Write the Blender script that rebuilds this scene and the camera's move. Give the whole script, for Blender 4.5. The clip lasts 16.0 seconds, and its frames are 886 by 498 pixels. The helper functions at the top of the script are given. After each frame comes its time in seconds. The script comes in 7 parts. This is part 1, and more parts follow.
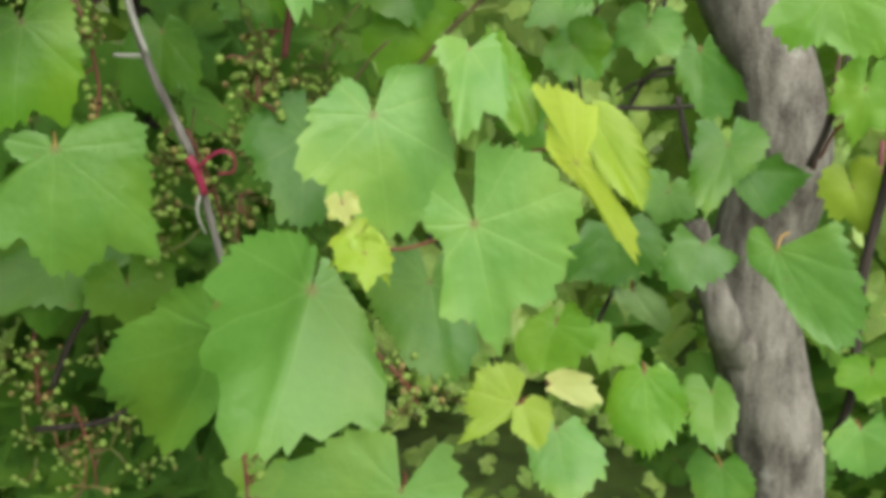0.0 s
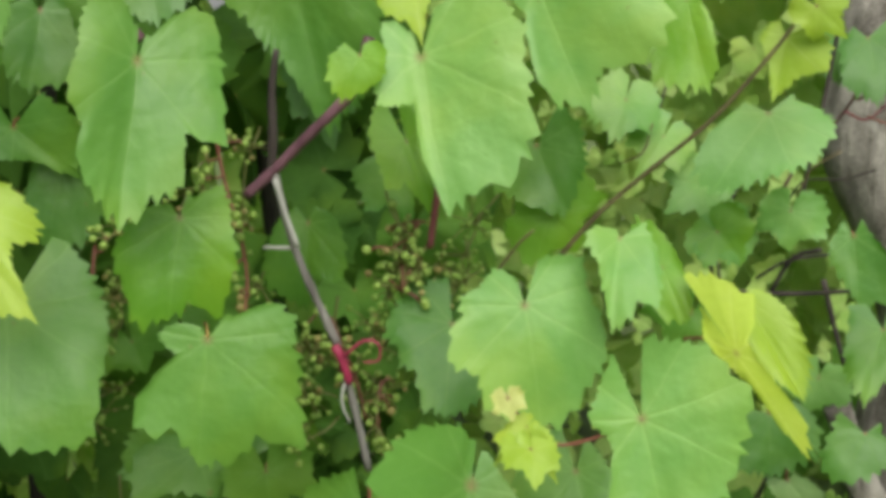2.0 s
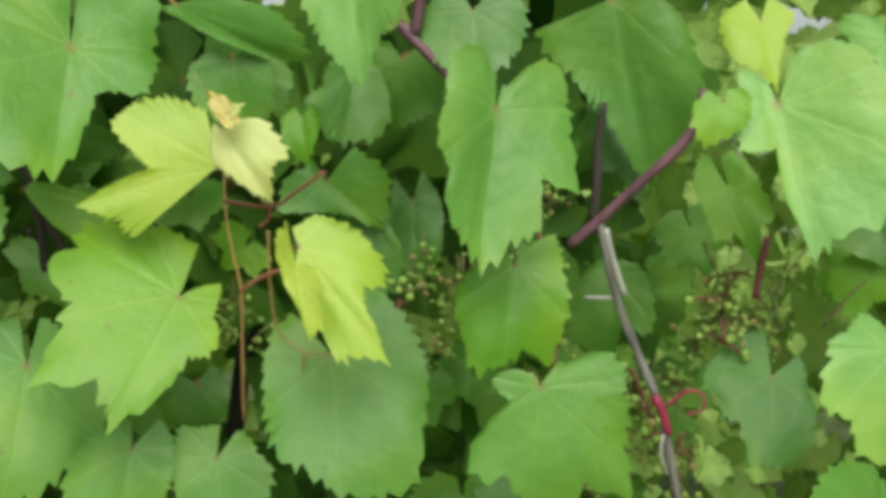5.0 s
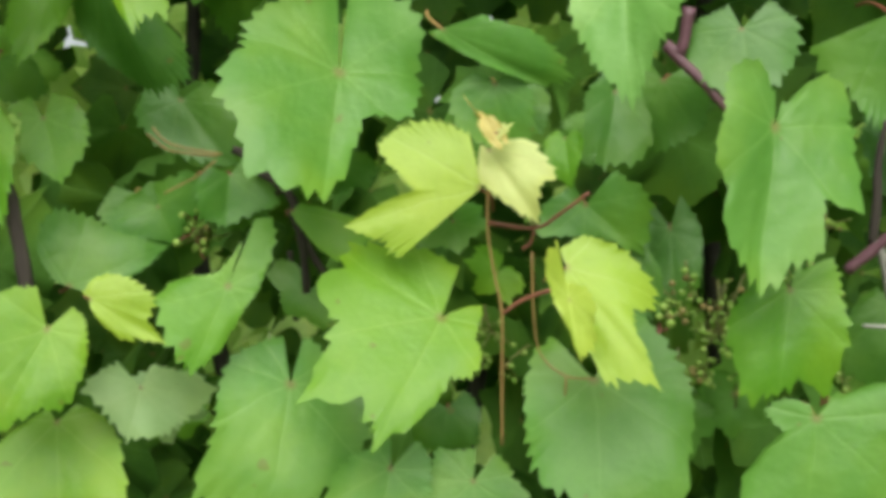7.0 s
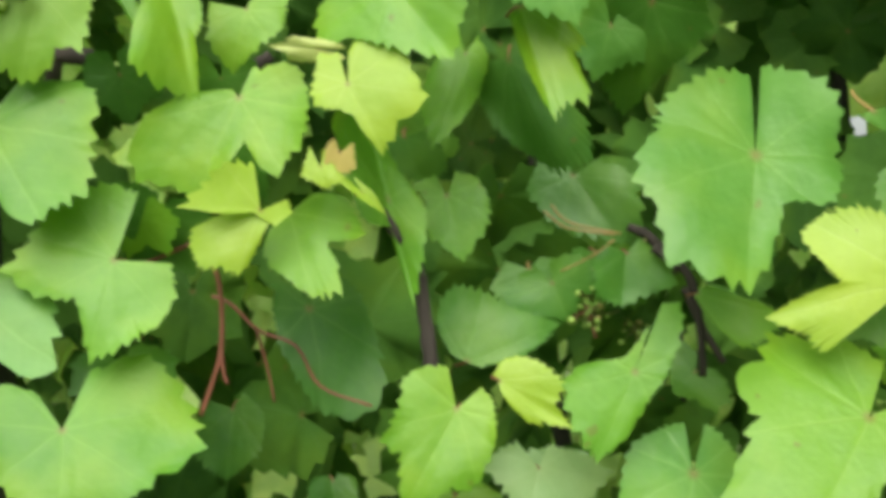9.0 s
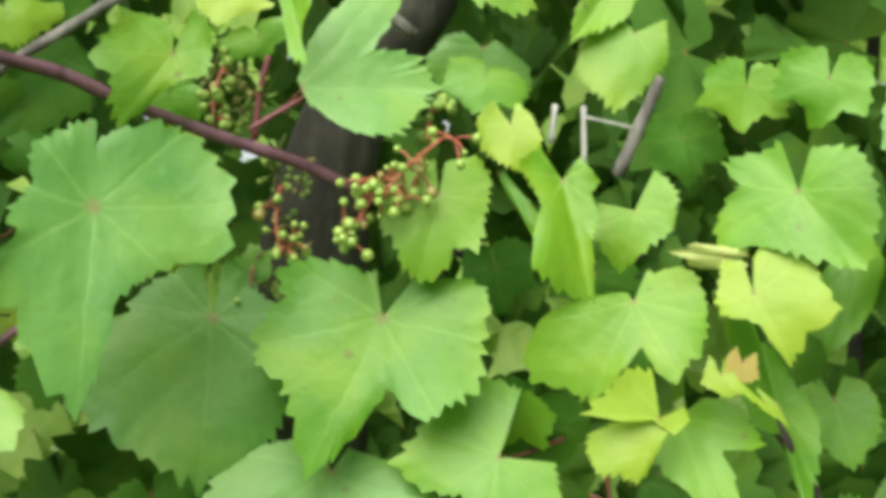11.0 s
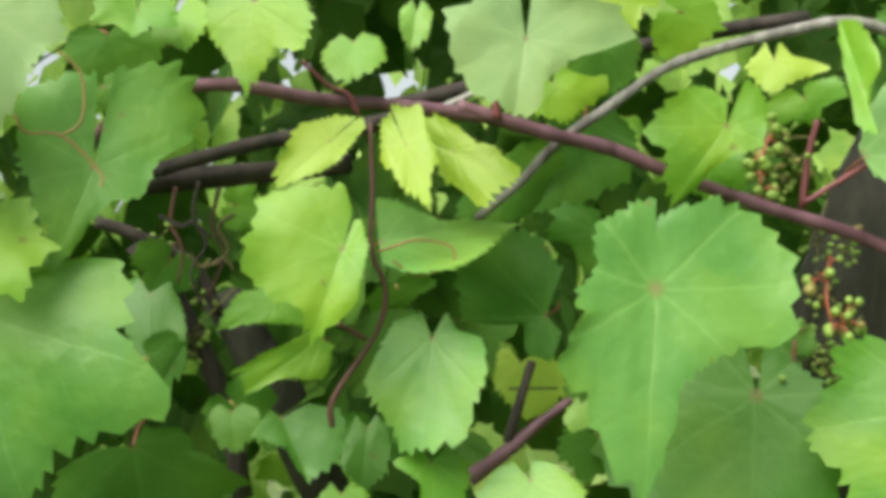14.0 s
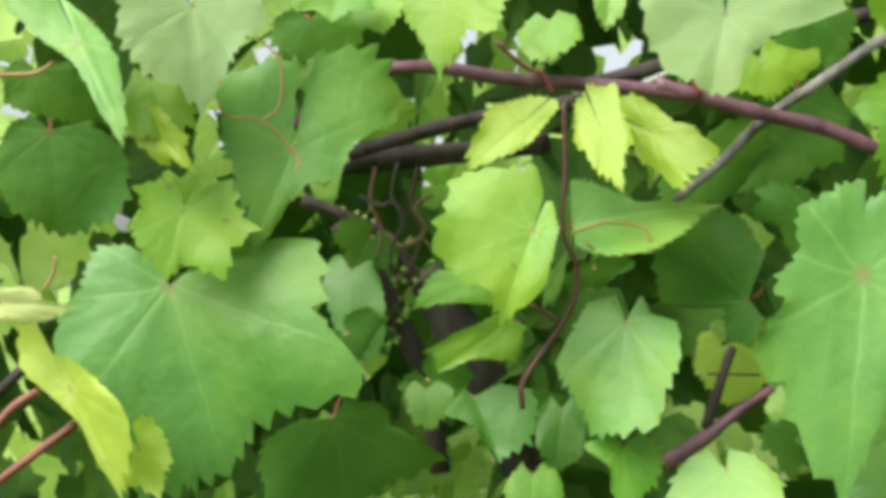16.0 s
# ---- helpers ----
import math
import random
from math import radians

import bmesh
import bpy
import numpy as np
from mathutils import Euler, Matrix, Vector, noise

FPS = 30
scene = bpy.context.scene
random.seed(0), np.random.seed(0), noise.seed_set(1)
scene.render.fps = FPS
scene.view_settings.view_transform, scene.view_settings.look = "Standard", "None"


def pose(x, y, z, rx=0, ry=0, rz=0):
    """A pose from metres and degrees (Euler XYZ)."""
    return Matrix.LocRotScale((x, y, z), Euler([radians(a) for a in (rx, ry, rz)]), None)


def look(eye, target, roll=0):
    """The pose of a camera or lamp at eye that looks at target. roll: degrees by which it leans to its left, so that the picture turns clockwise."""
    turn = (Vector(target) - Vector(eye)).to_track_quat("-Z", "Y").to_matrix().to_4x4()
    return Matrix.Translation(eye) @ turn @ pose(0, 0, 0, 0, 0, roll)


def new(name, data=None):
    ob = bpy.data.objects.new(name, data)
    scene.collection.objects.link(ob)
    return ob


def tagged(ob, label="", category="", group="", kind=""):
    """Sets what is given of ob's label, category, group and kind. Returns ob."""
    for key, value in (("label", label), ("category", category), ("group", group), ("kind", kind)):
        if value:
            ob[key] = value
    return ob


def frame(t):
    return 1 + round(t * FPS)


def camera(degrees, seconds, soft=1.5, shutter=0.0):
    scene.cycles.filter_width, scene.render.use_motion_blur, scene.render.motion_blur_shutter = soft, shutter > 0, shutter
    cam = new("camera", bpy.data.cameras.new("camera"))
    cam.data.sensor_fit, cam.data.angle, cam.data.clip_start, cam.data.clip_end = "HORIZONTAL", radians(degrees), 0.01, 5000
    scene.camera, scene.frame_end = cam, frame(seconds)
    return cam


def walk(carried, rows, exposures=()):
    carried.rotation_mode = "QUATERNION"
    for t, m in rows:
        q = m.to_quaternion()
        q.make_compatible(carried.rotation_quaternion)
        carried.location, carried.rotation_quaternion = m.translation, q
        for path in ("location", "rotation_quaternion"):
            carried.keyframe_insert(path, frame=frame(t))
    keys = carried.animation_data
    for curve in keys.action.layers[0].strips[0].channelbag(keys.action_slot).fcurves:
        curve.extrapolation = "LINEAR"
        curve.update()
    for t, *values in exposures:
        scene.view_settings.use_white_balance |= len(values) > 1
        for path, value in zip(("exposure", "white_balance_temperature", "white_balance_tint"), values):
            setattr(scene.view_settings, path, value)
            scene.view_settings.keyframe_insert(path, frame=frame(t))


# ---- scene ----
cam = camera(40.0, 16.0, soft=4.8, shutter=0.3)
PATH = [
    (0, (-0.254, -0.638, 1.56), (0.294, 1.189, 0.957), 1.1),
    (0.5, (-0.244, -0.633, 1.562), (0.243, 1.237, 1.05), 0.2),
    (1, (-0.247, -0.63, 1.566), (0.168, 1.277, 1.131), -0.4),
    (1.5, (-0.26, -0.631, 1.571), (0.115, 1.297, 1.195), -0.6),
    (2, (-0.278, -0.629, 1.568), (0.128, 1.302, 1.239), -0.5),
    (2.5, (-0.283, -0.63, 1.577), (0.123, 1.301, 1.252), -0.5),
    (3, (-0.274, -0.635, 1.575), (0.064, 1.314, 1.281), -0.5),
    (5.5, (-0.441, -0.604, 1.54), (-0.157, 1.369, 1.382), -0.3),
    (6, (-0.437, -0.598, 1.537), (-0.287, 1.391, 1.393), -0.0),
    (6.5, (-0.446, -0.598, 1.537), (-0.387, 1.396, 1.404), -0.4),
    (7, (-0.457, -0.603, 1.534), (-0.482, 1.394, 1.431), -0.5),
    (7.5, (-0.459, -0.6, 1.537), (-0.626, 1.39, 1.433), -0.0),
    (8, (-0.467, -0.592, 1.54), (-0.757, 1.384, 1.431), 0.3),
    (8.5, (-0.511, -0.59, 1.55), (-0.884, 1.373, 1.458), -0.0),
    (9, (-0.543, -0.598, 1.569), (-0.999, 1.348, 1.509), 0.2),
    (9.5, (-0.571, -0.608, 1.586), (-1.118, 1.316, 1.569), 0.5),
    (10, (-0.593, -0.61, 1.598), (-1.247, 1.28, 1.618), 0.8),
    (10.2, (-0.611, -0.616, 1.599), (-1.282, 1.268, 1.648), 1.2),
    (12.3, (-0.688, -0.643, 1.629), (-1.682, 1.078, 1.850), 2.2),
    (12.5, (-0.704, -0.656, 1.628), (-1.706, 1.062, 1.848), 2.8),
    (13, (-0.706, -0.648, 1.630), (-1.887, 0.953, 1.838), 3.8),
    (13.5, (-0.726, -0.649, 1.637), (-2.001, 0.883, 1.801), 3.8),
    (14, (-0.725, -0.655, 1.643), (-2.080, 0.809, 1.790), 3.5),
    (14.5, (-0.722, -0.662, 1.641), (-2.125, 0.758, 1.777), 4.4),
    (15, (-0.732, -0.664, 1.644), (-2.185, 0.704, 1.777), 4.2),
    (15.5, (-0.735, -0.657, 1.645), (-2.237, 0.658, 1.754), 4.9),
    (16, (-0.713, -0.638, 1.652), (-2.321, 0.551, 1.720), 4.6),
]
walk(cam, [(t, look(eye, target, roll)) for t, eye, target, roll in PATH], exposures=[(0, 0.26, 6600, 8), (3, 0.26, 6600, 7), (6, 0.34, 6650, 2), (8.5, 0.53, 6700, 1), (9.5, 0.66, 6700, 1), (12.5, 0.76, 6700, 2), (14, 0.82, 6700, 2), (16, 0.96, 6550, 5)])

# ---- light: bright overcast ----
SUN_UP, SUN_ROUND = 48, 178
world = bpy.data.worlds.new("overcast_sky")
scene.world = world
world.use_nodes = True
wn, wl = world.node_tree.nodes, world.node_tree.links
sky = wn.new("ShaderNodeTexSky")
sky.sky_type = "NISHITA"
sky.sun_disc = False
sky.sun_elevation, sky.sun_rotation = radians(SUN_UP), radians(SUN_ROUND)
sky.dust_density = 3.0
veil = wn.new("ShaderNodeHueSaturation")
veil.inputs["Saturation"].default_value = 0.28
wl.new(sky.outputs[0], veil.inputs["Color"])
wl.new(veil.outputs[0], wn["Background"].inputs[0])
wn["Background"].inputs[1].default_value = 0.11
sun_data = bpy.data.lights.new("sun", "SUN")
sun_data.energy, sun_data.angle, sun_data.color = 3.3, radians(60), (1.0, 0.96, 0.88)
sun = new("sun", sun_data)
a, e = radians(SUN_ROUND), radians(SUN_UP)
sun.matrix_world = look((5 * math.sin(a) * math.cos(e), 5 * math.cos(a) * math.cos(e), 5 * math.sin(e) + 1.5), (0, 0, 1.5))


# ---- materials ----
def material(name):
    m = bpy.data.materials.new(name)
    m.use_nodes = True
    return m, m.node_tree.nodes, m.node_tree.links


def math_node(n, l, op, a, b=None, clamp=False):
    k = n.new("ShaderNodeMath")
    k.operation, k.use_clamp = op, clamp
    for slot, v in ((0, a), (1, b)):
        if v is None:
            continue
        if isinstance(v, (int, float)):
            k.inputs[slot].default_value = v
        else:
            l.new(v, k.inputs[slot])
    return k.outputs[0]


def mix_node(n, l, fac, a, b):
    k = n.new("ShaderNodeMix")
    k.data_type = "RGBA"
    for slot, v in ((0, fac), (6, a), (7, b)):
        if isinstance(v, (int, float)):
            k.inputs[slot].default_value = v
        elif isinstance(v, tuple):
            k.inputs[slot].default_value = (*v, 1)
        else:
            l.new(v, k.inputs[slot])
    return k.outputs[2]


def noise_node(n, l, where, size, detail=3.0):
    k = n.new("ShaderNodeTexNoise")
    k.inputs["Scale"].default_value, k.inputs["Detail"].default_value = size, detail
    l.new(where, k.inputs["Vector"])
    return k.outputs["Fac"]


def leaf_material(name, dark, light, vein, see_through=0.3, blotch=0.35, island=False):
    """Leaf blade: main and side veins from the rib map (along, across), mottling, thin and partly translucent."""
    m, n, l = material(name)
    rib = n.new("ShaderNodeUVMap")
    rib.uv_map = "rib"
    sep = n.new("ShaderNodeSeparateXYZ")
    l.new(rib.outputs[0], sep.inputs[0])
    coord = n.new("ShaderNodeTexCoord")
    shift = n.new("ShaderNodeVectorMath")
    shift.operation = "ADD"
    l.new(coord.outputs["Object"], shift.inputs[0])
    info = n.new("ShaderNodeNewGeometry" if island else "ShaderNodeObjectInfo")
    chance = info.outputs["Random Per Island" if island else "Random"]
    l.new(math_node(n, l, "MULTIPLY", chance, 37.0), shift.inputs[1])
    place = shift.outputs[0]
    sway = math_node(n, l, "MULTIPLY", math_node(n, l, "SUBTRACT", noise_node(n, l, place, 45.0, 1.0), 0.5), 0.055)
    along, across = sep.outputs[0], math_node(n, l, "ABSOLUTE", math_node(n, l, "ADD", sep.outputs[1], sway))
    width = math_node(n, l, "SUBTRACT", 0.021, math_node(n, l, "MULTIPLY", along, 0.013))
    main = math_node(n, l, "SUBTRACT", 1.0, math_node(n, l, "DIVIDE", across, width), True)
    run = math_node(n, l, "SUBTRACT", along, math_node(n, l, "MULTIPLY", across, 0.85))
    saw = math_node(n, l, "PINGPONG", math_node(n, l, "MULTIPLY", run, 6.5), 0.5)
    side = math_node(n, l, "SUBTRACT", 1.0, math_node(n, l, "DIVIDE", saw, 0.07), True)
    veins = math_node(n, l, "MAXIMUM", main, math_node(n, l, "MULTIPLY", side, 0.35))
    large = noise_node(n, l, place, 22.0, 2.0)
    fine = noise_node(n, l, place, 240.0, 4.0)
    shade = math_node(n, l, "ADD", math_node(n, l, "MULTIPLY", chance, 0.5), math_node(n, l, "MULTIPLY", large, 0.95))
    shade = math_node(n, l, "ADD", shade, math_node(n, l, "MULTIPLY", math_node(n, l, "SUBTRACT", fine, 0.5), blotch))
    ramp = n.new("ShaderNodeMapRange")
    ramp.inputs[1].default_value, ramp.inputs[2].default_value = 0.3, 1.15
    l.new(shade, ramp.inputs[0])
    body = mix_node(n, l, ramp.outputs[0], dark, light)
    # yellowed patches, mostly towards the margins of a lobe
    tired = n.new("ShaderNodeMapRange")
    tired.inputs[1].default_value, tired.inputs[2].default_value, tired.inputs[4].default_value = 0.49, 0.74, 0.25 if light[0] > 0.3 else 0.6
    l.new(math_node(n, l, "ADD", noise_node(n, l, place, 16.0, 3.0), math_node(n, l, "MULTIPLY", along, 0.06)), tired.inputs[0])
    body = mix_node(n, l, tired.outputs[0], body, tuple(c * k for c, k in zip(light, (1.42, 1.10, 0.62))))
    # paler flush along the main veins near the stalk
    flush = math_node(n, l, "MULTIPLY", math_node(n, l, "SUBTRACT", 1.0, math_node(n, l, "DIVIDE", across, 0.11), True), math_node(n, l, "SUBTRACT", 0.8, along, True))
    body = mix_node(n, l, math_node(n, l, "MULTIPLY", flush, 0.18), body, tuple(c * k for c, k in zip(light, (1.25, 1.08, 0.9))))
    colour = mix_node(n, l, math_node(n, l, "MULTIPLY", veins, 0.28), body, vein)
    # sparse small rust-brown specks
    specks = math_node(n, l, "MULTIPLY", math_node(n, l, "GREATER_THAN", noise_node(n, l, place, 75.0, 1.0), 0.77), 0.5)
    colour = mix_node(n, l, specks, colour, (0.16, 0.12, 0.03))
    # reddish spot where the stalk joins the blade
    near = n.new("ShaderNodeVectorMath")
    near.operation = "LENGTH"
    l.new(rib.outputs[0], near.inputs[0])
    spot = n.new("ShaderNodeMapRange")
    spot.inputs[1].default_value, spot.inputs[2].default_value, spot.inputs[3].default_value, spot.inputs[4].default_value = 0.012, 0.06, 0.6, 0.0
    l.new(near.outputs["Value"], spot.inputs[0])
    colour = mix_node(n, l, spot.outputs[0], colour, (0.22, 0.13, 0.05))
    bsdf = n["Principled BSDF"]
    l.new(colour, bsdf.inputs["Base Color"])
    gloss = n.new("ShaderNodeMapRange")
    gloss.inputs[3].default_value, gloss.inputs[4].default_value = (0.7, 0.85) if island else (0.34, 0.58)
    l.new(large, gloss.inputs[0])
    l.new(gloss.outputs[0], bsdf.inputs["Roughness"])
    bsdf.inputs["Specular IOR Level"].default_value = 0.25 if island else 0.52
    pucker = noise_node(n, l, place, 95.0, 2.0)
    lift = math_node(n, l, "SUBTRACT", math_node(n, l, "MULTIPLY", fine, 0.35), math_node(n, l, "MULTIPLY", veins, 0.2))
    lift = math_node(n, l, "ADD", lift, math_node(n, l, "MULTIPLY", pucker, 1.5))
    bump = n.new("ShaderNodeBump")
    bump.inputs["Strength"].default_value, bump.inputs["Distance"].default_value = 0.6, 0.0010
    l.new(lift, bump.inputs["Height"])
    l.new(bump.outputs[0], bsdf.inputs["Normal"])
    thin = n.new("ShaderNodeBsdfTranslucent")
    l.new(mix_node(n, l, 0.35, colour, tuple(min(1, c * k) for c, k in zip(light, (1.3, 1.3, 0.5)))), thin.inputs[0])
    both = n.new("ShaderNodeMixShader")
    both.inputs[0].default_value = see_through
    l.new(bsdf.outputs[0], both.inputs[1])
    l.new(thin.outputs[0], both.inputs[2])
    l.new(both.outputs[0], n["Material Output"].inputs[0])
    return m


def bark_material(name, dark, light, along=60.0, rough=0.85, depth=0.004, stretch=0.12):
    m, n, l = material(name)
    coord = n.new("ShaderNodeTexCoord")
    scale = n.new("ShaderNodeMapping")
    scale.inputs["Scale"].default_value = (1, 1, stretch)
    l.new(coord.outputs["Object"], scale.inputs[0])
    grain = noise_node(n, l, scale.outputs[0], along, 6.0)
    patch = noise_node(n, l, coord.outputs["Object"], 14.0, 3.0)
    mixed = math_node(n, l, "ADD", math_node(n, l, "MULTIPLY", grain, 0.65), math_node(n, l, "MULTIPLY", patch, 0.35))
    ramp = n.new("ShaderNodeMapRange")
    ramp.inputs[1].default_value, ramp.inputs[2].default_value = 0.33, 0.66
    l.new(mixed, ramp.inputs[0])
    bsdf = n["Principled BSDF"]
    l.new(mix_node(n, l, ramp.outputs[0], dark, light), bsdf.inputs["Base Color"])
    bsdf.inputs["Roughness"].default_value = rough
    bump = n.new("ShaderNodeBump")
    bump.inputs["Strength"].default_value, bump.inputs["Distance"].default_value = 0.8, depth
    l.new(grain, bump.inputs["Height"])
    l.new(bump.outputs[0], bsdf.inputs["Normal"])
    return m


def trunk_material():
    """Grey-brown bark: shallow furrows, fine grain, pale lichen blotches."""
    m, n, l = material("bark_trunk")
    coord = n.new("ShaderNodeTexCoord")
    scale = n.new("ShaderNodeMapping")
    scale.inputs["Scale"].default_value = (1, 1, 0.3)
    l.new(coord.outputs["Object"], scale.inputs[0])
    furrow = noise_node(n, l, scale.outputs[0], 95.0, 5.0)
    fine = noise_node(n, l, coord.outputs["Object"], 420.0, 4.0)
    patch = noise_node(n, l, coord.outputs["Object"], 17.0, 4.0)
    tone = math_node(n, l, "ADD", math_node(n, l, "MULTIPLY", furrow, 0.5), math_node(n, l, "MULTIPLY", fine, 0.25))
    tone = math_node(n, l, "ADD", tone, math_node(n, l, "MULTIPLY", patch, 0.6))
    ramp = n.new("ShaderNodeMapRange")
    ramp.inputs[1].default_value, ramp.inputs[2].default_value = 0.54, 0.80
    l.new(tone, ramp.inputs[0])
    colour = mix_node(n, l, ramp.outputs[0], (0.062, 0.054, 0.044), (0.275, 0.260, 0.230))
    lichen = n.new("ShaderNodeMapRange")
    lichen.inputs[1].default_value, lichen.inputs[2].default_value, lichen.inputs[4].default_value = 0.60, 0.72, 0.55
    l.new(noise_node(n, l, coord.outputs["Object"], 38.0, 5.0), lichen.inputs[0])
    colour = mix_node(n, l, lichen.outputs[0], colour, (0.42, 0.42, 0.38))
    bsdf = n["Principled BSDF"]
    l.new(colour, bsdf.inputs["Base Color"])
    bsdf.inputs["Roughness"].default_value = 0.92
    bump = n.new("ShaderNodeBump")
    bump.inputs["Strength"].default_value, bump.inputs["Distance"].default_value = 0.7, 0.006
    l.new(math_node(n, l, "ADD", furrow, math_node(n, l, "MULTIPLY", fine, 0.35)), bump.inputs["Height"])
    l.new(bump.outputs[0], bsdf.inputs["Normal"])
    return m


LEAF = {
    "mature": leaf_material("leaf_mature", (0.054, 0.184, 0.016), (0.123, 0.290, 0.044), (0.20, 0.38, 0.09), 0.25),
    # Darker copy of the mature green: shade on set-back leaves, in the colour.
    "shady": leaf_material("leaf_shady", (0.039, 0.135, 0.013), (0.087, 0.230, 0.030), (0.15, 0.29, 0.07), 0.22),
    "fresh": leaf_material("leaf_fresh", (0.087, 0.262, 0.014), (0.178, 0.380, 0.030), (0.28, 0.50, 0.10), 0.30),
    "lime": leaf_material("leaf_lime", (0.114, 0.282, 0.013), (0.202, 0.392, 0.030), (0.33, 0.53, 0.11), 0.32),
    "pale": leaf_material("leaf_pale", (0.096, 0.276, 0.042), (0.208, 0.415, 0.100), (0.33, 0.54, 0.16), 0.28),
    "sage": leaf_material("leaf_sage", (0.072, 0.224, 0.030), (0.154, 0.348, 0.074), (0.27, 0.46, 0.13), 0.26),
    "silver": leaf_material("leaf_underside", (0.205, 0.345, 0.125), (0.330, 0.485, 0.220), (0.46, 0.60, 0.32), 0.30),
    "young": leaf_material("leaf_young", (0.257, 0.405, 0.022), (0.359, 0.515, 0.064), (0.52, 0.65, 0.20), 0.35),
    "glow": leaf_material("leaf_young_underside", (0.359, 0.490, 0.044), (0.475, 0.600, 0.105), (0.60, 0.70, 0.24), 0.35),
    "bud": leaf_material("leaf_bud", (0.50, 0.36, 0.10), (0.60, 0.52, 0.17), (0.58, 0.40, 0.18), 0.35),
    "tip": leaf_material("leaf_tip", (0.45, 0.50, 0.14), (0.53, 0.60, 0.23), (0.56, 0.50, 0.24), 0.35),
}
# Darker green than the other leaves: thicket shade put into the colour.
LEAF_SHADE = leaf_material("leaf_shade", (0.026, 0.084, 0.010), (0.080, 0.192, 0.024), (0.09, 0.20, 0.05), 0.15, island=True)
# Very pale green: open daylight on the background, put into the colour.
LEAF_LIT = leaf_material("leaf_lit", (0.220, 0.420, 0.070), (0.520, 0.680, 0.260), (0.40, 0.52, 0.24), 0.32, island=True)
PURPLE = bark_material("cane_purple", (0.078, 0.028, 0.046), (0.205, 0.098, 0.132), 90, 0.5, 0.001)
GREY = bark_material("cane_grey", (0.070, 0.060, 0.055), (0.300, 0.285, 0.270), 120, 0.85, 0.003)
DARK = bark_material("cane_dark", (0.012, 0.009, 0.008), (0.066, 0.050, 0.044), 100, 0.85, 0.004)
WHITE = bark_material("twig_bleached", (0.22, 0.22, 0.20), (0.48, 0.47, 0.44), 120, 0.8, 0.001)
RED = bark_material("stalk_red", (0.110, 0.034, 0.024), (0.240, 0.085, 0.052), 60, 0.5, 0.0005)
CRIMSON = bark_material("node_crimson", (0.200, 0.010, 0.040), (0.330, 0.025, 0.080), 60, 0.5, 0.0005)
TAN = bark_material("tendril_tan", (0.230, 0.130, 0.050), (0.380, 0.250, 0.090), 60, 0.5, 0.0005)
BARK = trunk_material()
OLD = bark_material("bark_old_vine", (0.009, 0.009, 0.006), (0.050, 0.048, 0.034), 60, 0.9, 0.008, 0.4)
SHOOT = bark_material("shoot_brown", (0.050, 0.020, 0.017), (0.130, 0.052, 0.040), 60, 0.6, 0.001)
TWIG = bark_material("twig_brown", (0.070, 0.052, 0.022), (0.180, 0.140, 0.065), 100, 0.8, 0.001)
WINE = bark_material("stalk_wine", (0.120, 0.026, 0.036), (0.230, 0.066, 0.074), 60, 0.5, 0.0005)
STEM = bark_material("stalk_green", (0.090, 0.110, 0.026), (0.210, 0.200, 0.060), 60, 0.5, 0.0005)
STALK = bark_material("stalk_bunch", (0.260, 0.055, 0.030), (0.400, 0.130, 0.070), 60, 0.45, 0.0005)
BERRY = bark_material("berry_green", (0.150, 0.290, 0.038), (0.310, 0.420, 0.095), 40, 0.35, 0.0003, 1)
BERRY_DULL = bark_material("berry_blush", (0.200, 0.130, 0.050), (0.330, 0.300, 0.090), 40, 0.4, 0.0003, 1)
SOIL = bark_material("ground_soil", (0.040, 0.060, 0.014), (0.130, 0.190, 0.045), 6, 0.95, 0.03, 1)


# ---- building helpers ----
def mesh_of(name, verts, faces, mat, rib=None, smooth=True):
    me = bpy.data.meshes.new(name)
    me.from_pydata([tuple(v) for v in verts], [], faces)
    me.materials.append(mat)
    if rib is not None:
        me.uv_layers.new(name="rib").data.foreach_set("uv", np.asarray(rib, dtype=np.float32).ravel())
    me.polygons.foreach_set("use_smooth", [smooth] * len(me.polygons))
    me.update()
    return me


def under(name, me, parent, label=""):
    ob = new(name, me)
    ob.parent = parent
    if label:
        tagged(ob, label)
    return ob


TURNS = tuple(range(-180, 181, 15))
SPAN = (0, 12, 25, 34, 45, 55, 66, 80, 95, 112, 130, 148, 160, 180)
RIBS = np.radians((-138.0, -98.0, -52.0, 0.0, 52.0, 98.0, 138.0))


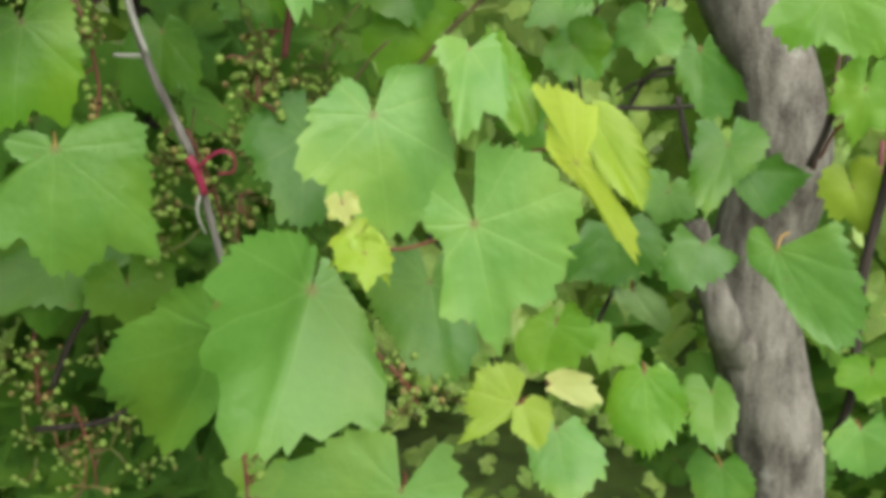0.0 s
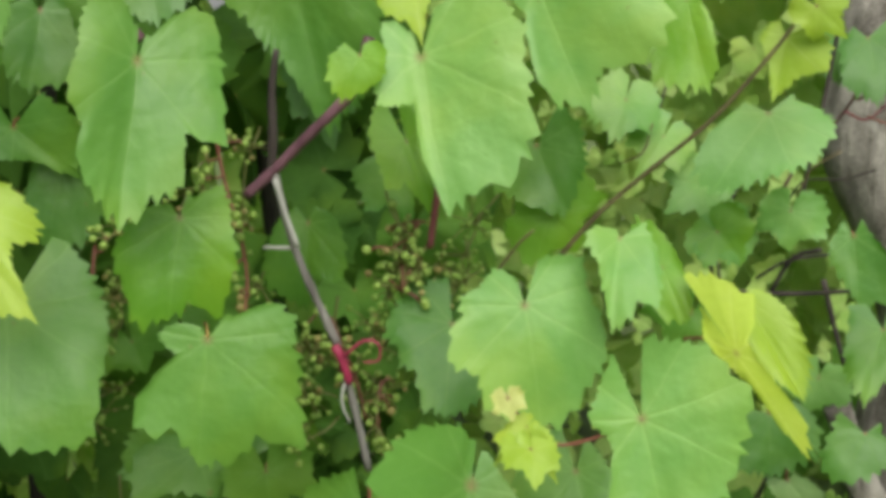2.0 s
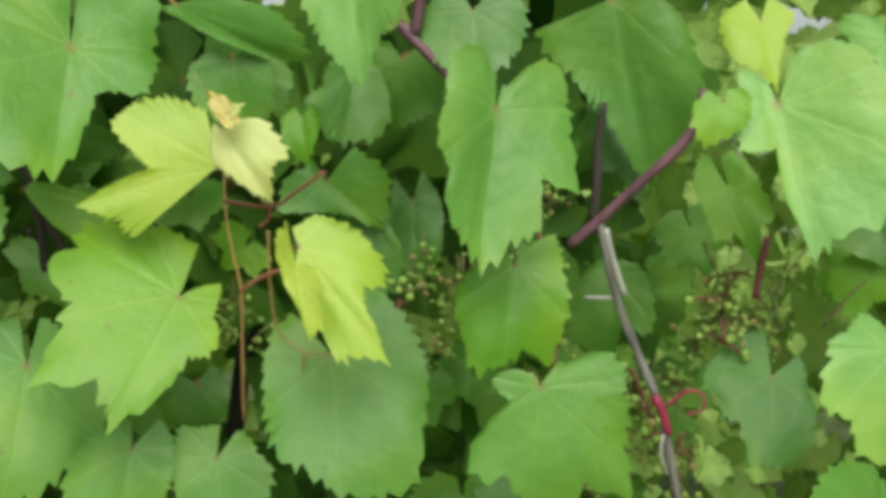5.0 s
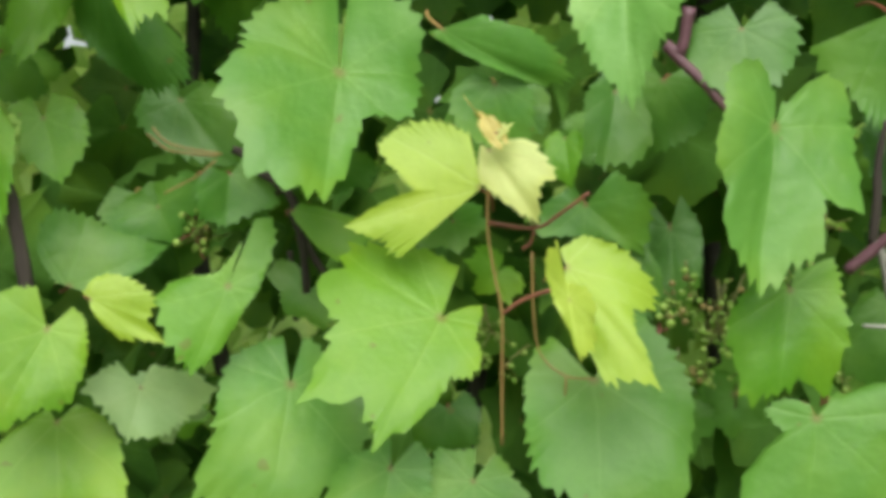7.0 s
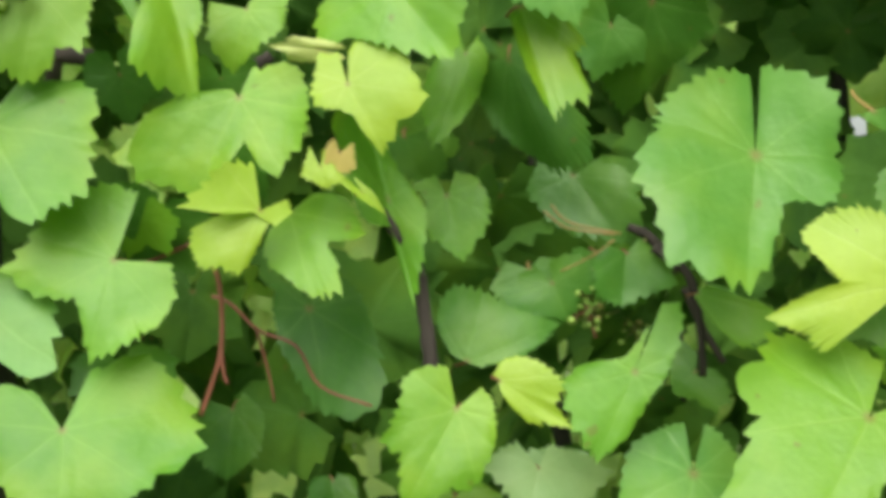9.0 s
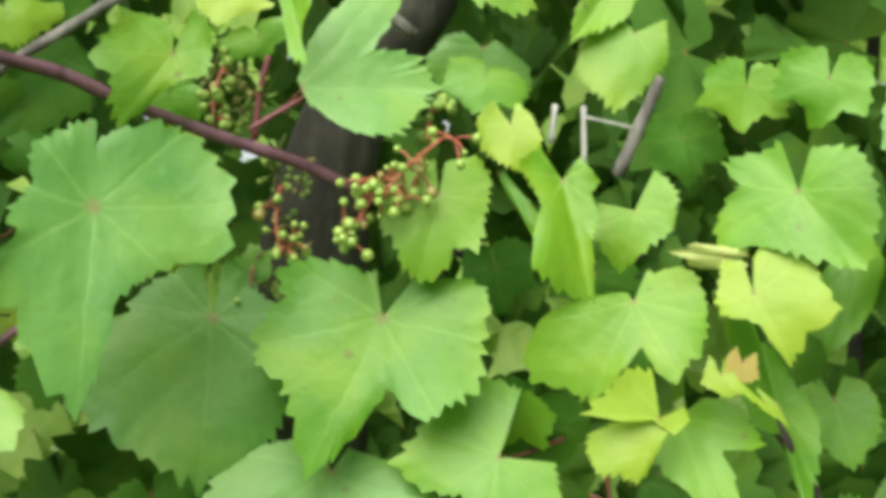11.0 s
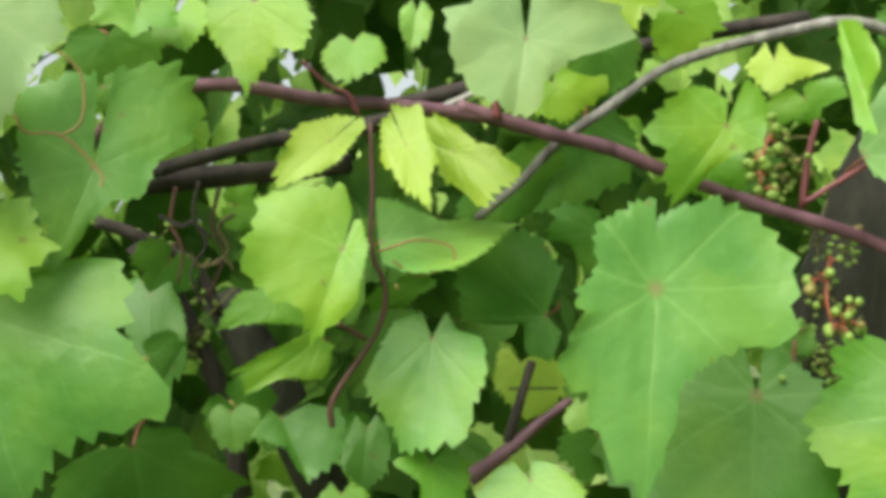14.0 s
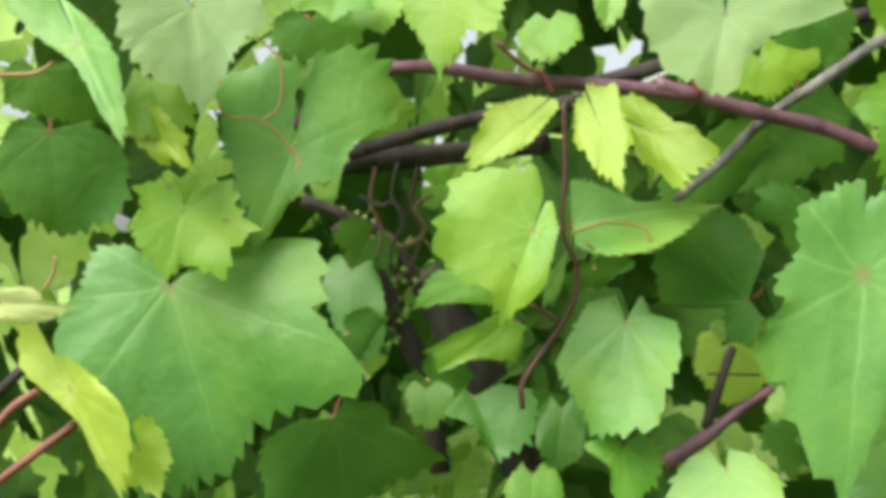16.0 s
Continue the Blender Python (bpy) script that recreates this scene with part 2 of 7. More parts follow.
def outline(rng, lobe, teeth, sinus, form=(), jag=1.0):
    """Angles and radii of a toothed grape leaf, tip at angle 0. form: how far the blade reaches every 15 degrees, all the way round."""
    reach = (1.0, .87 - .07 * lobe, .80 - .20 * lobe, .79 - .27 * lobe, .86 - .10 * lobe, .92, .86, .80 - .10 * lobe, .82 - .03 * lobe, .79, .73, .64, .56, .42)
    first, last = -180 + sinus[0], 180 - sinus[1]
    edges = np.cumsum(rng.uniform(0.45, 1.6, teeth))
    edges = first + np.r_[0, edges / edges[-1]] * (last - first)
    if form:
        edges = np.sort(np.r_[edges[np.abs(edges) > 5], -4.0, 4.0])
    ang, rad, plain = [], [], []
    tilt = rng.uniform(-.04, .04)
    p0, p1 = rng.uniform(0, 6.28, 2)
    for a0, a1 in zip(edges[:-1], edges[1:]):
        deep = rng.uniform(0.02, 0.10) * jag
        mid = (a0 + a1) / 2
        lean = 0.68 if mid < 0 else 0.32
        if a0 == -4.0:
            lean = 0.5
        for f, k in ((0.0, -0.55), (lean * 0.6, 0.1) if lean > .5 else (lean, 0.65), (lean, 0.65) if lean > .5 else (lean + (1 - lean) * .45, 0.1)):
            g = a0 + f * (a1 - a0)
            if form:
                r = np.interp(g, TURNS, form) * (1 + 0.012 * math.sin(g / 9 + p1))
            else:
                r = np.interp(abs(g), SPAN, reach) * (1 + tilt * np.sign(g) + 0.035 * math.sin(g / 19 + p0) + 0.025 * math.sin(g / 9 + p1))
            ang.append(g)
            plain.append(r)
            rad.append(r * (1 + deep * k))
    return np.radians(ang), np.array(rad), np.array(plain)


def blade(rng, size, wide, lobe, left, right, curl, cup, wave, rings=9, teeth=38, sinus=(12, 12), skew=0.0, form=()):
    """Vertices, faces and rib map of one leaf: junction at the origin, tip along +y, upper face along +z.
    left and right: degrees by which each half is folded up about the midrib; skew: how much wider one half grew."""
    ang, rad, plain = outline(rng, lobe, teeth, sinus, form, 2.0 - 1.0 * min(1, size / 0.065))
    n = len(ang)
    verts, flat = [(0.0, 0.0, 0.0)], [(0.0, 0.0)]
    sector = np.abs(ang[:, None] - RIBS).argmin(1)
    off = ang - RIBS[sector]
    ph = rng.uniform(0, 6.28, 4)
    for k in range(1, rings + 1):
        f = (k / rings) ** 0.9
        r = f * (plain + (rad - plain) * f ** 4)
        x, y = r * np.sin(ang), r * np.cos(ang)
        x = x * np.where(x < 0, 1 + skew, 1 - skew)
        z = (0.006 + 0.006 * np.sin(3 * sector + ph[1])) * np.sin(np.clip(np.abs(off) / 0.42, 0, 1) * math.pi) * np.minimum(r, 0.8)
        z = z - curl * (y * np.abs(y)) * 0.5 - cup * x * x * 0.5
        z = z + wave * r ** 2 * 0.7 * np.sin(2.6 * ang + ph[0]) + wave * 0.6 * r * np.sin(5.5 * x + ph[2]) * np.sin(4.5 * y + ph[3]) + wave * 0.22 * r ** 3 * np.sin(6 * ang + ph[1])
        z = z + 0.30 * np.clip(f - 0.62, 0, 1) ** 2 * r * (np.sin(2.2 * ang + ph[3]) + 0.6 * np.sin(5.3 * ang + ph[2]))
        fold = np.radians(np.where(x < 0, left, right)) * np.clip(np.abs(x) / 0.12, 0, 1)
        xx = x * np.cos(fold)
        zz = z + np.abs(x) * np.sin(fold)
        for i in range(n):
            verts.append((xx[i] * wide * size, y[i] * size, zz[i] * size))
            flat.append((x[i], y[i]))
    faces = []
    for i in range(n - 1):
        faces.append((0, i + 2, i + 1))
        for k in range(rings - 1):
            a, b = 1 + k * n + i, 1 + (k + 1) * n + i
            faces.append((a, a + 1, b + 1, b))
    rib = []
    for face in faces:
        c = np.mean([flat[v] for v in face], 0)
        s = RIBS[np.abs(math.atan2(c[0], c[1]) - RIBS).argmin()]
        for v in face:
            px, py = flat[v]
            rib.append((px * math.sin(s) + py * math.cos(s), px * math.cos(s) - py * math.sin(s)))
    return verts, faces, rib


def tube(path, r0, r1, sides=7, knots=4, rough=0.0, seed=1):
    """Vertices and faces of a tapered, slightly uneven rod along a smooth line."""
    rng = np.random.default_rng(seed)
    p = [np.array(q, float) for q in path]
    p = [2 * p[0] - p[1], *p, 2 * p[-1] - p[-2]]
    line = []
    for a, b, c, d in zip(p, p[1:], p[2:], p[3:]):
        for t in np.linspace(0, 1, knots, endpoint=False):
            line.append(0.5 * (2 * b + (c - a) * t + (2 * a - 5 * b + 4 * c - d) * t ** 2 + (3 * b - a - 3 * c + d) * t ** 3))
    line.append(p[-2])
    verts, faces = [], []
    for i, q in enumerate(line):
        f = i / (len(line) - 1)
        ahead = Vector(line[min(i + 1, len(line) - 1)] - line[max(i - 1, 0)]).normalized()
        side = ahead.cross(Vector((0.31, 0.87, 0.38))).normalized()
        other = ahead.cross(side)
        r = (r0 + (r1 - r0) * f) * (1 + rough * rng.uniform(-1, 1))
        for s in range(sides):
            g = 6.2832 * s / sides
            k = r * (1 + rough * rng.uniform(-1, 1))
            verts.append(Vector(q) + side * (k * math.cos(g)) + other * (k * math.sin(g)))
        if i:
            for s in range(sides):
                a, b = (i - 1) * sides + s, (i - 1) * sides + (s + 1) % sides
                faces.append((a, b, b + sides, a + sides))
    faces.append(tuple(range(sides))[::-1])
    faces.append(tuple(len(verts) - sides + s for s in range(sides)))
    return verts, faces


COUNT = [0]


def leaf(vine, x, y, z, rx, ry, rz, size, tone, wide=1.0, lobe=0.5, left=0, right=0, curl=None, cup=None, wave=None, teeth=28, stalk=True, sinus=None, form=()):
    """One vine leaf with its leaf stalk, under a vine."""
    COUNT[0] += 1
    rng = np.random.default_rng(int(abs(x * 7919 + y * 331 + z * 104729) * 100))
    curl = rng.uniform(0.05, 0.55) if curl is None else curl
    cup = rng.uniform(-0.1, 0.45) if cup is None else cup
    wave = rng.uniform(0.05, 0.13) if wave is None else wave
    skew = rng.uniform(-.09, .09)
    skew = 0.0 if form else skew
    sinus = rng.uniform(2, 14) if sinus is None else sinus
    sinus = sinus if isinstance(sinus, tuple) else (sinus, sinus)
    if not left and not right:
        left, right = rng.uniform(-4, 16, 2)
    verts, faces, rib = blade(rng, size, wide, lobe, left, right, curl, cup, wave, teeth=teeth, sinus=sinus, skew=skew, form=form)
    label = {"young": "soft yellow-green young leaf", "lime": "bright lime-green leaf", "glow": "folded young leaf, pale yellow underside out", "shady": "dark green leaf, shade put into its colour", "silver": "pale leaf turned underside out", "sage": "matt grey-green leaf", "tip": "pale unfolding leaf tinged with pink", "bud": "pinkish crumpled leaf bud"}.get(tone, "")
    ob = under("leaf", mesh_of("leaf", verts, faces, LEAF[tone], rib), vine, label)
    ob.matrix_world = pose(x, y, z, rx, ry, rz)
    if stalk:
        s = rng.uniform(-0.25, 0.25)
        v, f = tube([(0, 0.02 * size, -0.004 * size), (s * 0.1 * size, -0.05 * size, -0.12 * size), (s * 0.25 * size, -0.10 * size, -0.24 * size), (s * 0.5 * size, -0.11 * size, -0.36 * size)], 0.0009, 0.0010, 6, 3)
        st = under("leaf_stalk", mesh_of("leaf_stalk", v, f, RED if tone != "mature" or rng.random() < 0.6 else TAN), ob)
        st.matrix_parent_inverse = Matrix()
    return ob


def rod(name, vine, points, r0, r1, mat, label="", rough=0.08, sides=9, knots=5):
    """A cane, shoot, twig or tendril through the given places."""
    COUNT[0] += 1
    v, f = tube(points, r0, r1, sides, knots, rough, COUNT[0])
    ob = under(name, mesh_of(name, v, f, mat), vine, label)
    ob.matrix_parent_inverse = Matrix.Translation(-vine.location)
    return ob


def berry(name, spot, stem, r, skin, red):
    """One small grape with its stalk; the stalk runs to stem."""
    bm = bmesh.new()
    bmesh.ops.create_icosphere(bm, subdivisions=2, radius=r)
    for v in bm.verts:
        v.co *= 1 + 0.05 * noise.noise((v.co + spot) * 300)
    count = len(bm.faces)
    tv, tf = tube([stem - spot, (stem - spot) * 0.5 + Vector((0, 0, 0.0015)), (stem - spot).normalized() * r * 0.8], 0.0006, 0.0009, 5, 2)
    rows = [bm.verts.new(v) for v in tv]
    for face in tf:
        bm.faces.new([rows[q] for q in face])
    bm.faces.ensure_lookup_table()
    for q, face in enumerate(bm.faces):
        face.smooth, face.material_index = True, int(q >= count)
    me = bpy.data.meshes.new(name)
    bm.to_mesh(me)
    bm.free()
    me.materials.append(skin)
    me.materials.append(red)
    return me


def cluster(vine, x, y, z, length, width, count, lean=0.0, small=False, label=""):
    """A loose bunch of unripe grapes: a red main stalk, single berries on stalks of their own."""
    COUNT[0] += 1
    rng = np.random.default_rng(int(abs(x * 7919 + z * 104729) * 100))
    top, low = np.array((x, y, z)), np.array((x + lean * length, y - 0.01, z - length))
    bend = rng.uniform(-.006, .006, 3)
    v, f = tube([top, (top + low) / 2 + bend, low], 0.0013, 0.0008, 7, 4, 0.1)
    hubs = []
    for g in np.linspace(0.06, 0.98, max(5, count // 4)):
        way = rng.normal(0, 1, 3) * (1, 0.6, 0.6)
        axis = top + (low - top) * g + bend * math.sin(math.pi * g)
        hub = axis + way / np.linalg.norm(way) * width * (1.0 - 0.5 * g) * rng.uniform(0.3, 0.7)
        bv, bf = tube([axis, (axis + hub) / 2 + rng.normal(0, 0.0015, 3), hub], 0.0009, 0.0007, 5, 3)
        f += [tuple(i + len(v) for i in q) for q in bf]
        v += bv
        hubs.append(hub)
    ob = under("bunch_stem", mesh_of("bunch_stem", v, f, RED if small else STALK), vine, label or "red stem of a loose bunch of small green grapes")
    ob.matrix_parent_inverse = Matrix.Translation(-vine.location)
    for _ in range(count):
        hub = hubs[rng.integers(len(hubs))]
        out = rng.normal(0, 1, 3)
        out = out / np.linalg.norm(out) * width * rng.uniform(0.25, 0.62)
        r = rng.uniform(0.0020, 0.0030) if small else rng.uniform(0.0021, 0.0041)
        spot = Vector(hub + out)
        skin = BERRY_DULL if rng.random() < (0.15 if small else 0.22) else BERRY
        b = under("berry", berry("berry", spot, Vector(hub), r, skin, (STEM if rng.random() < 0.6 else RED) if small else STALK), ob)
        b.location = spot
    return ob


def berry_spray(vine, x, y, z, half, tall, count):
    """A dense tangle of tiny unripe berries and hair-thin stalks, too fine to pick apart."""
    COUNT[0] += 1
    r = np.random.default_rng(COUNT[0])
    gold = (1 + 5 ** 0.5) / 2
    ico = np.array([(0, a, b * gold) for a in (-1, 1) for b in (-1, 1)] + [(a, b * gold, 0) for a in (-1, 1) for b in (-1, 1)] + [(b * gold, 0, a) for a in (-1, 1) for b in (-1, 1)], float) / 1.9
    edge = 2 / 1.9
    tri = [(i, j, k) for i in range(12) for j in range(i + 1, 12) for k in range(j + 1, 12)
           if all(abs(np.linalg.norm(ico[p] - ico[q]) - edge) < 1e-3 for p, q in ((i, j), (j, k), (i, k)))]
    tri = [t if np.dot(np.cross(ico[t[1]] - ico[t[0]], ico[t[2]] - ico[t[0]]), ico[t[0]]) > 0 else t[::-1] for t in tri]
    verts, faces, slot = [], [], []
    hubs = [np.array((x, y, z)) + r.uniform(-1, 1, 3) * (half, 0.02, tall) for _ in range(max(4, count // 12))]
    for h in hubs:
        root = h + r.normal(0, 1, 3) * (0.012, 0.006, 0.012) + (0, 0.008, 0.012)
        v, f = tube([root, (root + h) / 2 + r.normal(0, 0.002, 3), h], 0.0009, 0.0006, 4, 2)
        faces += [tuple(i + len(verts) for i in q) for q in f]
        slot += [1] * len(f)
        verts += [tuple(q) for q in v]
    for _ in range(count):
        h = hubs[r.integers(len(hubs))]
        c = h + r.normal(0, 1, 3) * (0.007, 0.005, 0.007)
        v, f = tube([h, (h + c) / 2 + (0, 0, 0.001), c], 0.0005, 0.0004, 3, 1)
        faces += [tuple(i + len(verts) for i in q) for q in f]
        slot += [1] * len(f)
        verts += [tuple(q) for q in v]
        base, size = len(verts), r.uniform(0.0013, 0.0026)
        verts += [tuple(c + q * size) for q in ico]
        faces += [tuple(base + i for i in t) for t in tri]
        slot += [2 if r.random() < 0.14 else 0] * len(tri)
    me = mesh_of("berry_spray", verts, faces, BERRY)
    me.materials.append(STEM)
    me.materials.append(BERRY_DULL)
    me.polygons.foreach_set("material_index", slot)
    ob = tagged(under("berry_spray", me, vine), "tangle of tiny green berries on thin stalks", kind="stuff")
    ob.matrix_parent_inverse = Matrix.Translation(-vine.location)
    return ob


def plant(label, x, y, mat, path, r0, r1, thing="grapevine"):
    """A vine, rooted in the ground, with its woody stem."""
    ob = tagged(new(thing), label, "vine" if thing == "grapevine" else "tree", "grapevines of the thicket" if thing == "grapevine" else "")
    ob.location = (x, y, 0)
    bpy.context.view_layer.update()
    v, f = tube([(px - x, py - y, pz) for px, py, pz in path], r0, r1, 28, 14, 0.0, 1)
    line = [sum((q for q in v[k:k + 28]), Vector()) / 28 for k in range(0, len(v), 28)]
    for k, q in enumerate(v):
        mid = line[k // 28]
        ridge = noise.noise(Vector((q.x * 75, q.y * 75, q.z * 9))) * 0.09 + noise.noise(Vector((q.x * 20, q.y * 20, q.z * 5 + 3))) * 0.10
        v[k] = mid + (q - mid) * (1 + ridge)
    under("stem" if thing == "grapevine" else "trunk", mesh_of("stem", v, f, mat), ob)
    return ob


# ---- setting ----
rng = np.random.default_rng(7)
gx = np.r_[-400, -60, np.linspace(-12, 12, 41), 60, 400]
gv = [(a, b, 0.03 * noise.noise(Vector((a * 0.6, b * 0.6, 0))) - 0.02 if abs(a) < 13 and abs(b) < 13 else -0.02) for b in gx for a in gx]
gn = len(gx)
gf = [(j * gn + i, j * gn + i + 1, (j + 1) * gn + i + 1, (j + 1) * gn + i) for j in range(gn - 1) for i in range(gn - 1)]
tagged(new("ground", mesh_of("ground", gv, gf, SOIL)), "weedy green ground under the vine thicket", "ground", kind="structure")


def spray(name, label, spots, sizes, mat, seed, toothed=True):
    """Many simple leaves in one mesh, for foliage too deep to tell apart."""
    r = np.random.default_rng(seed)
    ang = np.radians((-160, -125, -95, -72, -52, -28, 0, 28, 52, 72, 95, 125, 160))
    reach = np.array((.5, .7, .78, .74, .9, .72, 1.0, .72, .9, .74, .78, .7, .5))
    if toothed:
        more = np.sort(np.r_[ang, np.radians(np.arange(-152, 153, 19))])
        reach, ang = np.interp(more, ang, reach), more
        reach[1::2] *= 0.93
    step = (0.55, 1.0)
    verts, faces, rib = [], [], []
    for spot, size in zip(spots, sizes):
        tilt = Euler((r.normal(math.pi / 2, 0.5), r.normal(0, 0.5), r.normal(0, 0.7))).to_matrix() @ Matrix.Rotation(math.pi * 0.7 + r.normal(0, 0.9), 3, "Z")
        bend, sway = r.uniform(0.0, 0.35), r.uniform(0, 6.28)
        base = len(verts)
        wob = reach * r.uniform(0.9, 1.08, len(reach))
        pts = [(0.0, 0.0)] + [(k * wob[i] * math.sin(g), k * wob[i] * math.cos(g)) for k in (step if toothed else (1.0,)) for i, g in enumerate(ang)]
        q = np.array(pts)
        lift = np.abs(q[:, 0]) * bend - bend * 0.6 * q[:, 1] ** 2 + 0.12 * (q ** 2).sum(1) * np.sin(3 * np.arctan2(q[:, 0], q[:, 1]) + sway)
        verts += (np.column_stack((q, lift)) * size @ np.array(tilt).T + spot).tolist()
        n = len(ang)
        fan = [(0, i + 1, i) for i in range(1, n)]
        if toothed:
            fan += [(i, i + 1, i + 1 + n, i + n) for i in range(1, n)]
        for f in fan:
            faces.append(tuple(base + j for j in f))
            g = (ang[(f[-1] - 1) % n] + ang[(f[1] - 1) % n]) / 2
            s = RIBS[np.abs(g - RIBS).argmin()]
            for j in f:
                px, py = pts[j]
                rib.append((px * math.sin(s) + py * math.cos(s), px * math.cos(s) - py * math.sin(s)))
    return tagged(new(name, mesh_of(name, verts, faces, mat, rib)), label, "foliage", kind="stuff")


HUB = (-0.45, -0.62)


def face(bearing):
    """How far from HUB the leafy face of the thicket stands, by degrees to the right of north."""
    return np.interp(bearing, (-90, -60, -30, 0, 30, 55), (0.94, 0.92, 0.87, 0.80, 0.77, 0.80))


def round_spots(r, count, b0, b1, d0, d1, z0, z1, follow=True):
    """Places behind the leafy face, or (follow off) in a wide belt with an uneven top."""
    out = []
    for _ in range(count):
        b, z, d = r.uniform(b0, b1), r.uniform(z0, z1), r.uniform(d0, d1)
        g = radians(b)
        if follow:
            d += face(b)
        else:
            if z > z1 * (0.86 + 0.09 * math.sin(7 * g + 1) + 0.05 * math.sin(17 * g)):
                continue
            d += 0.35 * math.sin(6 * g) + 0.3 * math.sin(13 * g + z) + 0.25 * math.sin(2.3 * z)
        out.append((HUB[0] + d * math.sin(g), HUB[1] + d * math.cos(g), z))
    return out


# Second batch is added overhead, out of view, to shade the leaves below.
inner_and_overhead = round_spots(rng, 3600, -98, 21, 0.13, 0.85, 0.4, 2.9) + round_spots(rng, 420, -8, 30, -0.15, 0.25, 1.9, 2.6)
spray("vine_undergrowth", "vine leaves deep inside the thicket, shade put into their colour, plus unseen overhead leaves", inner_and_overhead, rng.uniform(0.04, 0.085, len(inner_and_overhead)), LEAF_SHADE, 3)
# Low leaves; the shade at the foot is painted into their green.
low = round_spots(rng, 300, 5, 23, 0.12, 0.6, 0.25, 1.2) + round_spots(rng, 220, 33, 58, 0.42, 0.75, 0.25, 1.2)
spray("low_undergrowth", "leaves low down at the foot of the thicket, shade put into their colour", low, rng.uniform(0.03, 0.07, len(low)), LEAF_SHADE, 8)
# Both belts below get their sunlit look from the paled leaf colour.
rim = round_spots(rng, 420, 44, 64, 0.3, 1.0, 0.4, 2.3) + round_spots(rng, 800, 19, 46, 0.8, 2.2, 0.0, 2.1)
spray("light_undergrowth", "leaves and shoots behind the tree trunk, sunlight put into their colour", rim, rng.uniform(0.02, 0.045, len(rim)), LEAF_LIT, 4)
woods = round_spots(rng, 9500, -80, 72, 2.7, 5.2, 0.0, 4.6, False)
spray("background_shrubs", "loose green shrubs behind the thicket, daylight painted into their bright colour", woods, rng.uniform(0.08, 0.17, len(woods)), LEAF_LIT, 5, False)

# ---- plants: five vines and a small tree ----
A = plant("grapevine with broad green leaves hanging beside a tree trunk", -0.12, 0.75, OLD, [(-0.12, 0.75, -0.03), (-0.13, 0.72, 0.5), (-0.16, 0.68, 1.0), (-0.2, 0.64, 1.5), (-0.22, 0.6, 2.0)], 0.016, 0.007)
B = plant("grapevine with yellow-green young shoot tips over mature leaves", -0.45, 0.85, OLD, [(-0.45, 0.85, -0.03), (-0.44, 0.82, 0.6), (-0.46, 0.78, 1.1), (-0.42, 0.75, 1.5), (-0.46, 0.74, 2.0)], 0.016, 0.007)
C = plant("grapevine with bright lobed leaves and pink leaf stalks", -0.72, 0.9, OLD, [(-0.72, 0.9, -0.03), (-0.74, 0.87, 0.6), (-0.70, 0.84, 1.1), (-0.76, 0.8, 1.5), (-0.74, 0.78, 2.0)], 0.016, 0.007)
D = plant("grapevine with a thick dark stem and green grape clusters", -1.059, 0.213, OLD, [(-1.059, 0.213, -0.030), (-1.071, 0.195, 0.600), (-1.079, 0.183, 1.194), (-1.086, 0.153, 1.622), (-1.080, 0.152, 1.715), (-1.058, 0.164, 1.797), (-1.017, 0.183, 1.870), (-1.016, 0.191, 1.950), (-1.047, 0.203, 2.199)], 0.056, 0.014)
E = plant("grapevine with purple arching canes and large hanging leaves", -1.418, 0.203, OLD, [(-1.418, 0.203, -0.030), (-1.430, 0.185, 0.600), (-1.438, 0.173, 1.067), (-1.432, 0.049, 1.416), (-1.414, -0.071, 1.586), (-1.430, -0.121, 1.665)], 0.026, 0.016)
TREE = plant("small tree with rough grey-brown bark beside the vines", 0.33, 0.2, BARK, [(0.33, 0.2, -0.03), (0.33, 0.19, 0.5), (0.305, 0.18, 0.95), (0.297, 0.179, 1.039), (0.286, 0.182, 1.113), (0.268, 0.191, 1.182), (0.259, 0.193, 1.251), (0.267, 0.176, 1.338), (0.255, 0.18, 1.404), (0.222, 0.2, 1.491), (0.232, 0.205, 1.56), (0.255, 0.235, 1.7), (0.265, 0.275, 2.3)], 0.041, 0.031, "tree")

rod("limb", TREE, [(0.268, 0.19, 1.17), (0.235, 0.175, 1.2), (0.215, 0.16, 1.225), (0.19, 0.17, 1.3)], 0.024, 0.010, BARK, "short dark side limb")
rod("limb", TREE, [(0.255, 0.235, 1.72), (0.1, 0.3, 2.0), (-0.1, 0.45, 2.35), (-0.2, 0.6, 2.7)], 0.022, 0.008, BARK)
rod("limb", TREE, [(0.263, 0.265, 2.2), (0.38, 0.4, 2.5), (0.5, 0.5, 2.9)], 0.022, 0.008, BARK)
rod("limb", TREE, [(0.265, 0.275, 2.28), (0.2, 0.4, 2.7), (0.18, 0.5, 3.2)], 0.03, 0.008, BARK)
# The crown shares the pale green with daylight painted in.
crown = spray("crown", "", [(0.15 + 0.5 * a, 0.55 + 0.4 * b, 2.85 + 0.4 * c) for a, b, c in rng.normal(0, 0.6, (420, 3))], rng.uniform(0.03, 0.06, 420), LEAF_LIT, 6)
crown.parent = TREE
crown.matrix_parent_inverse = Matrix.Translation(-TREE.location)

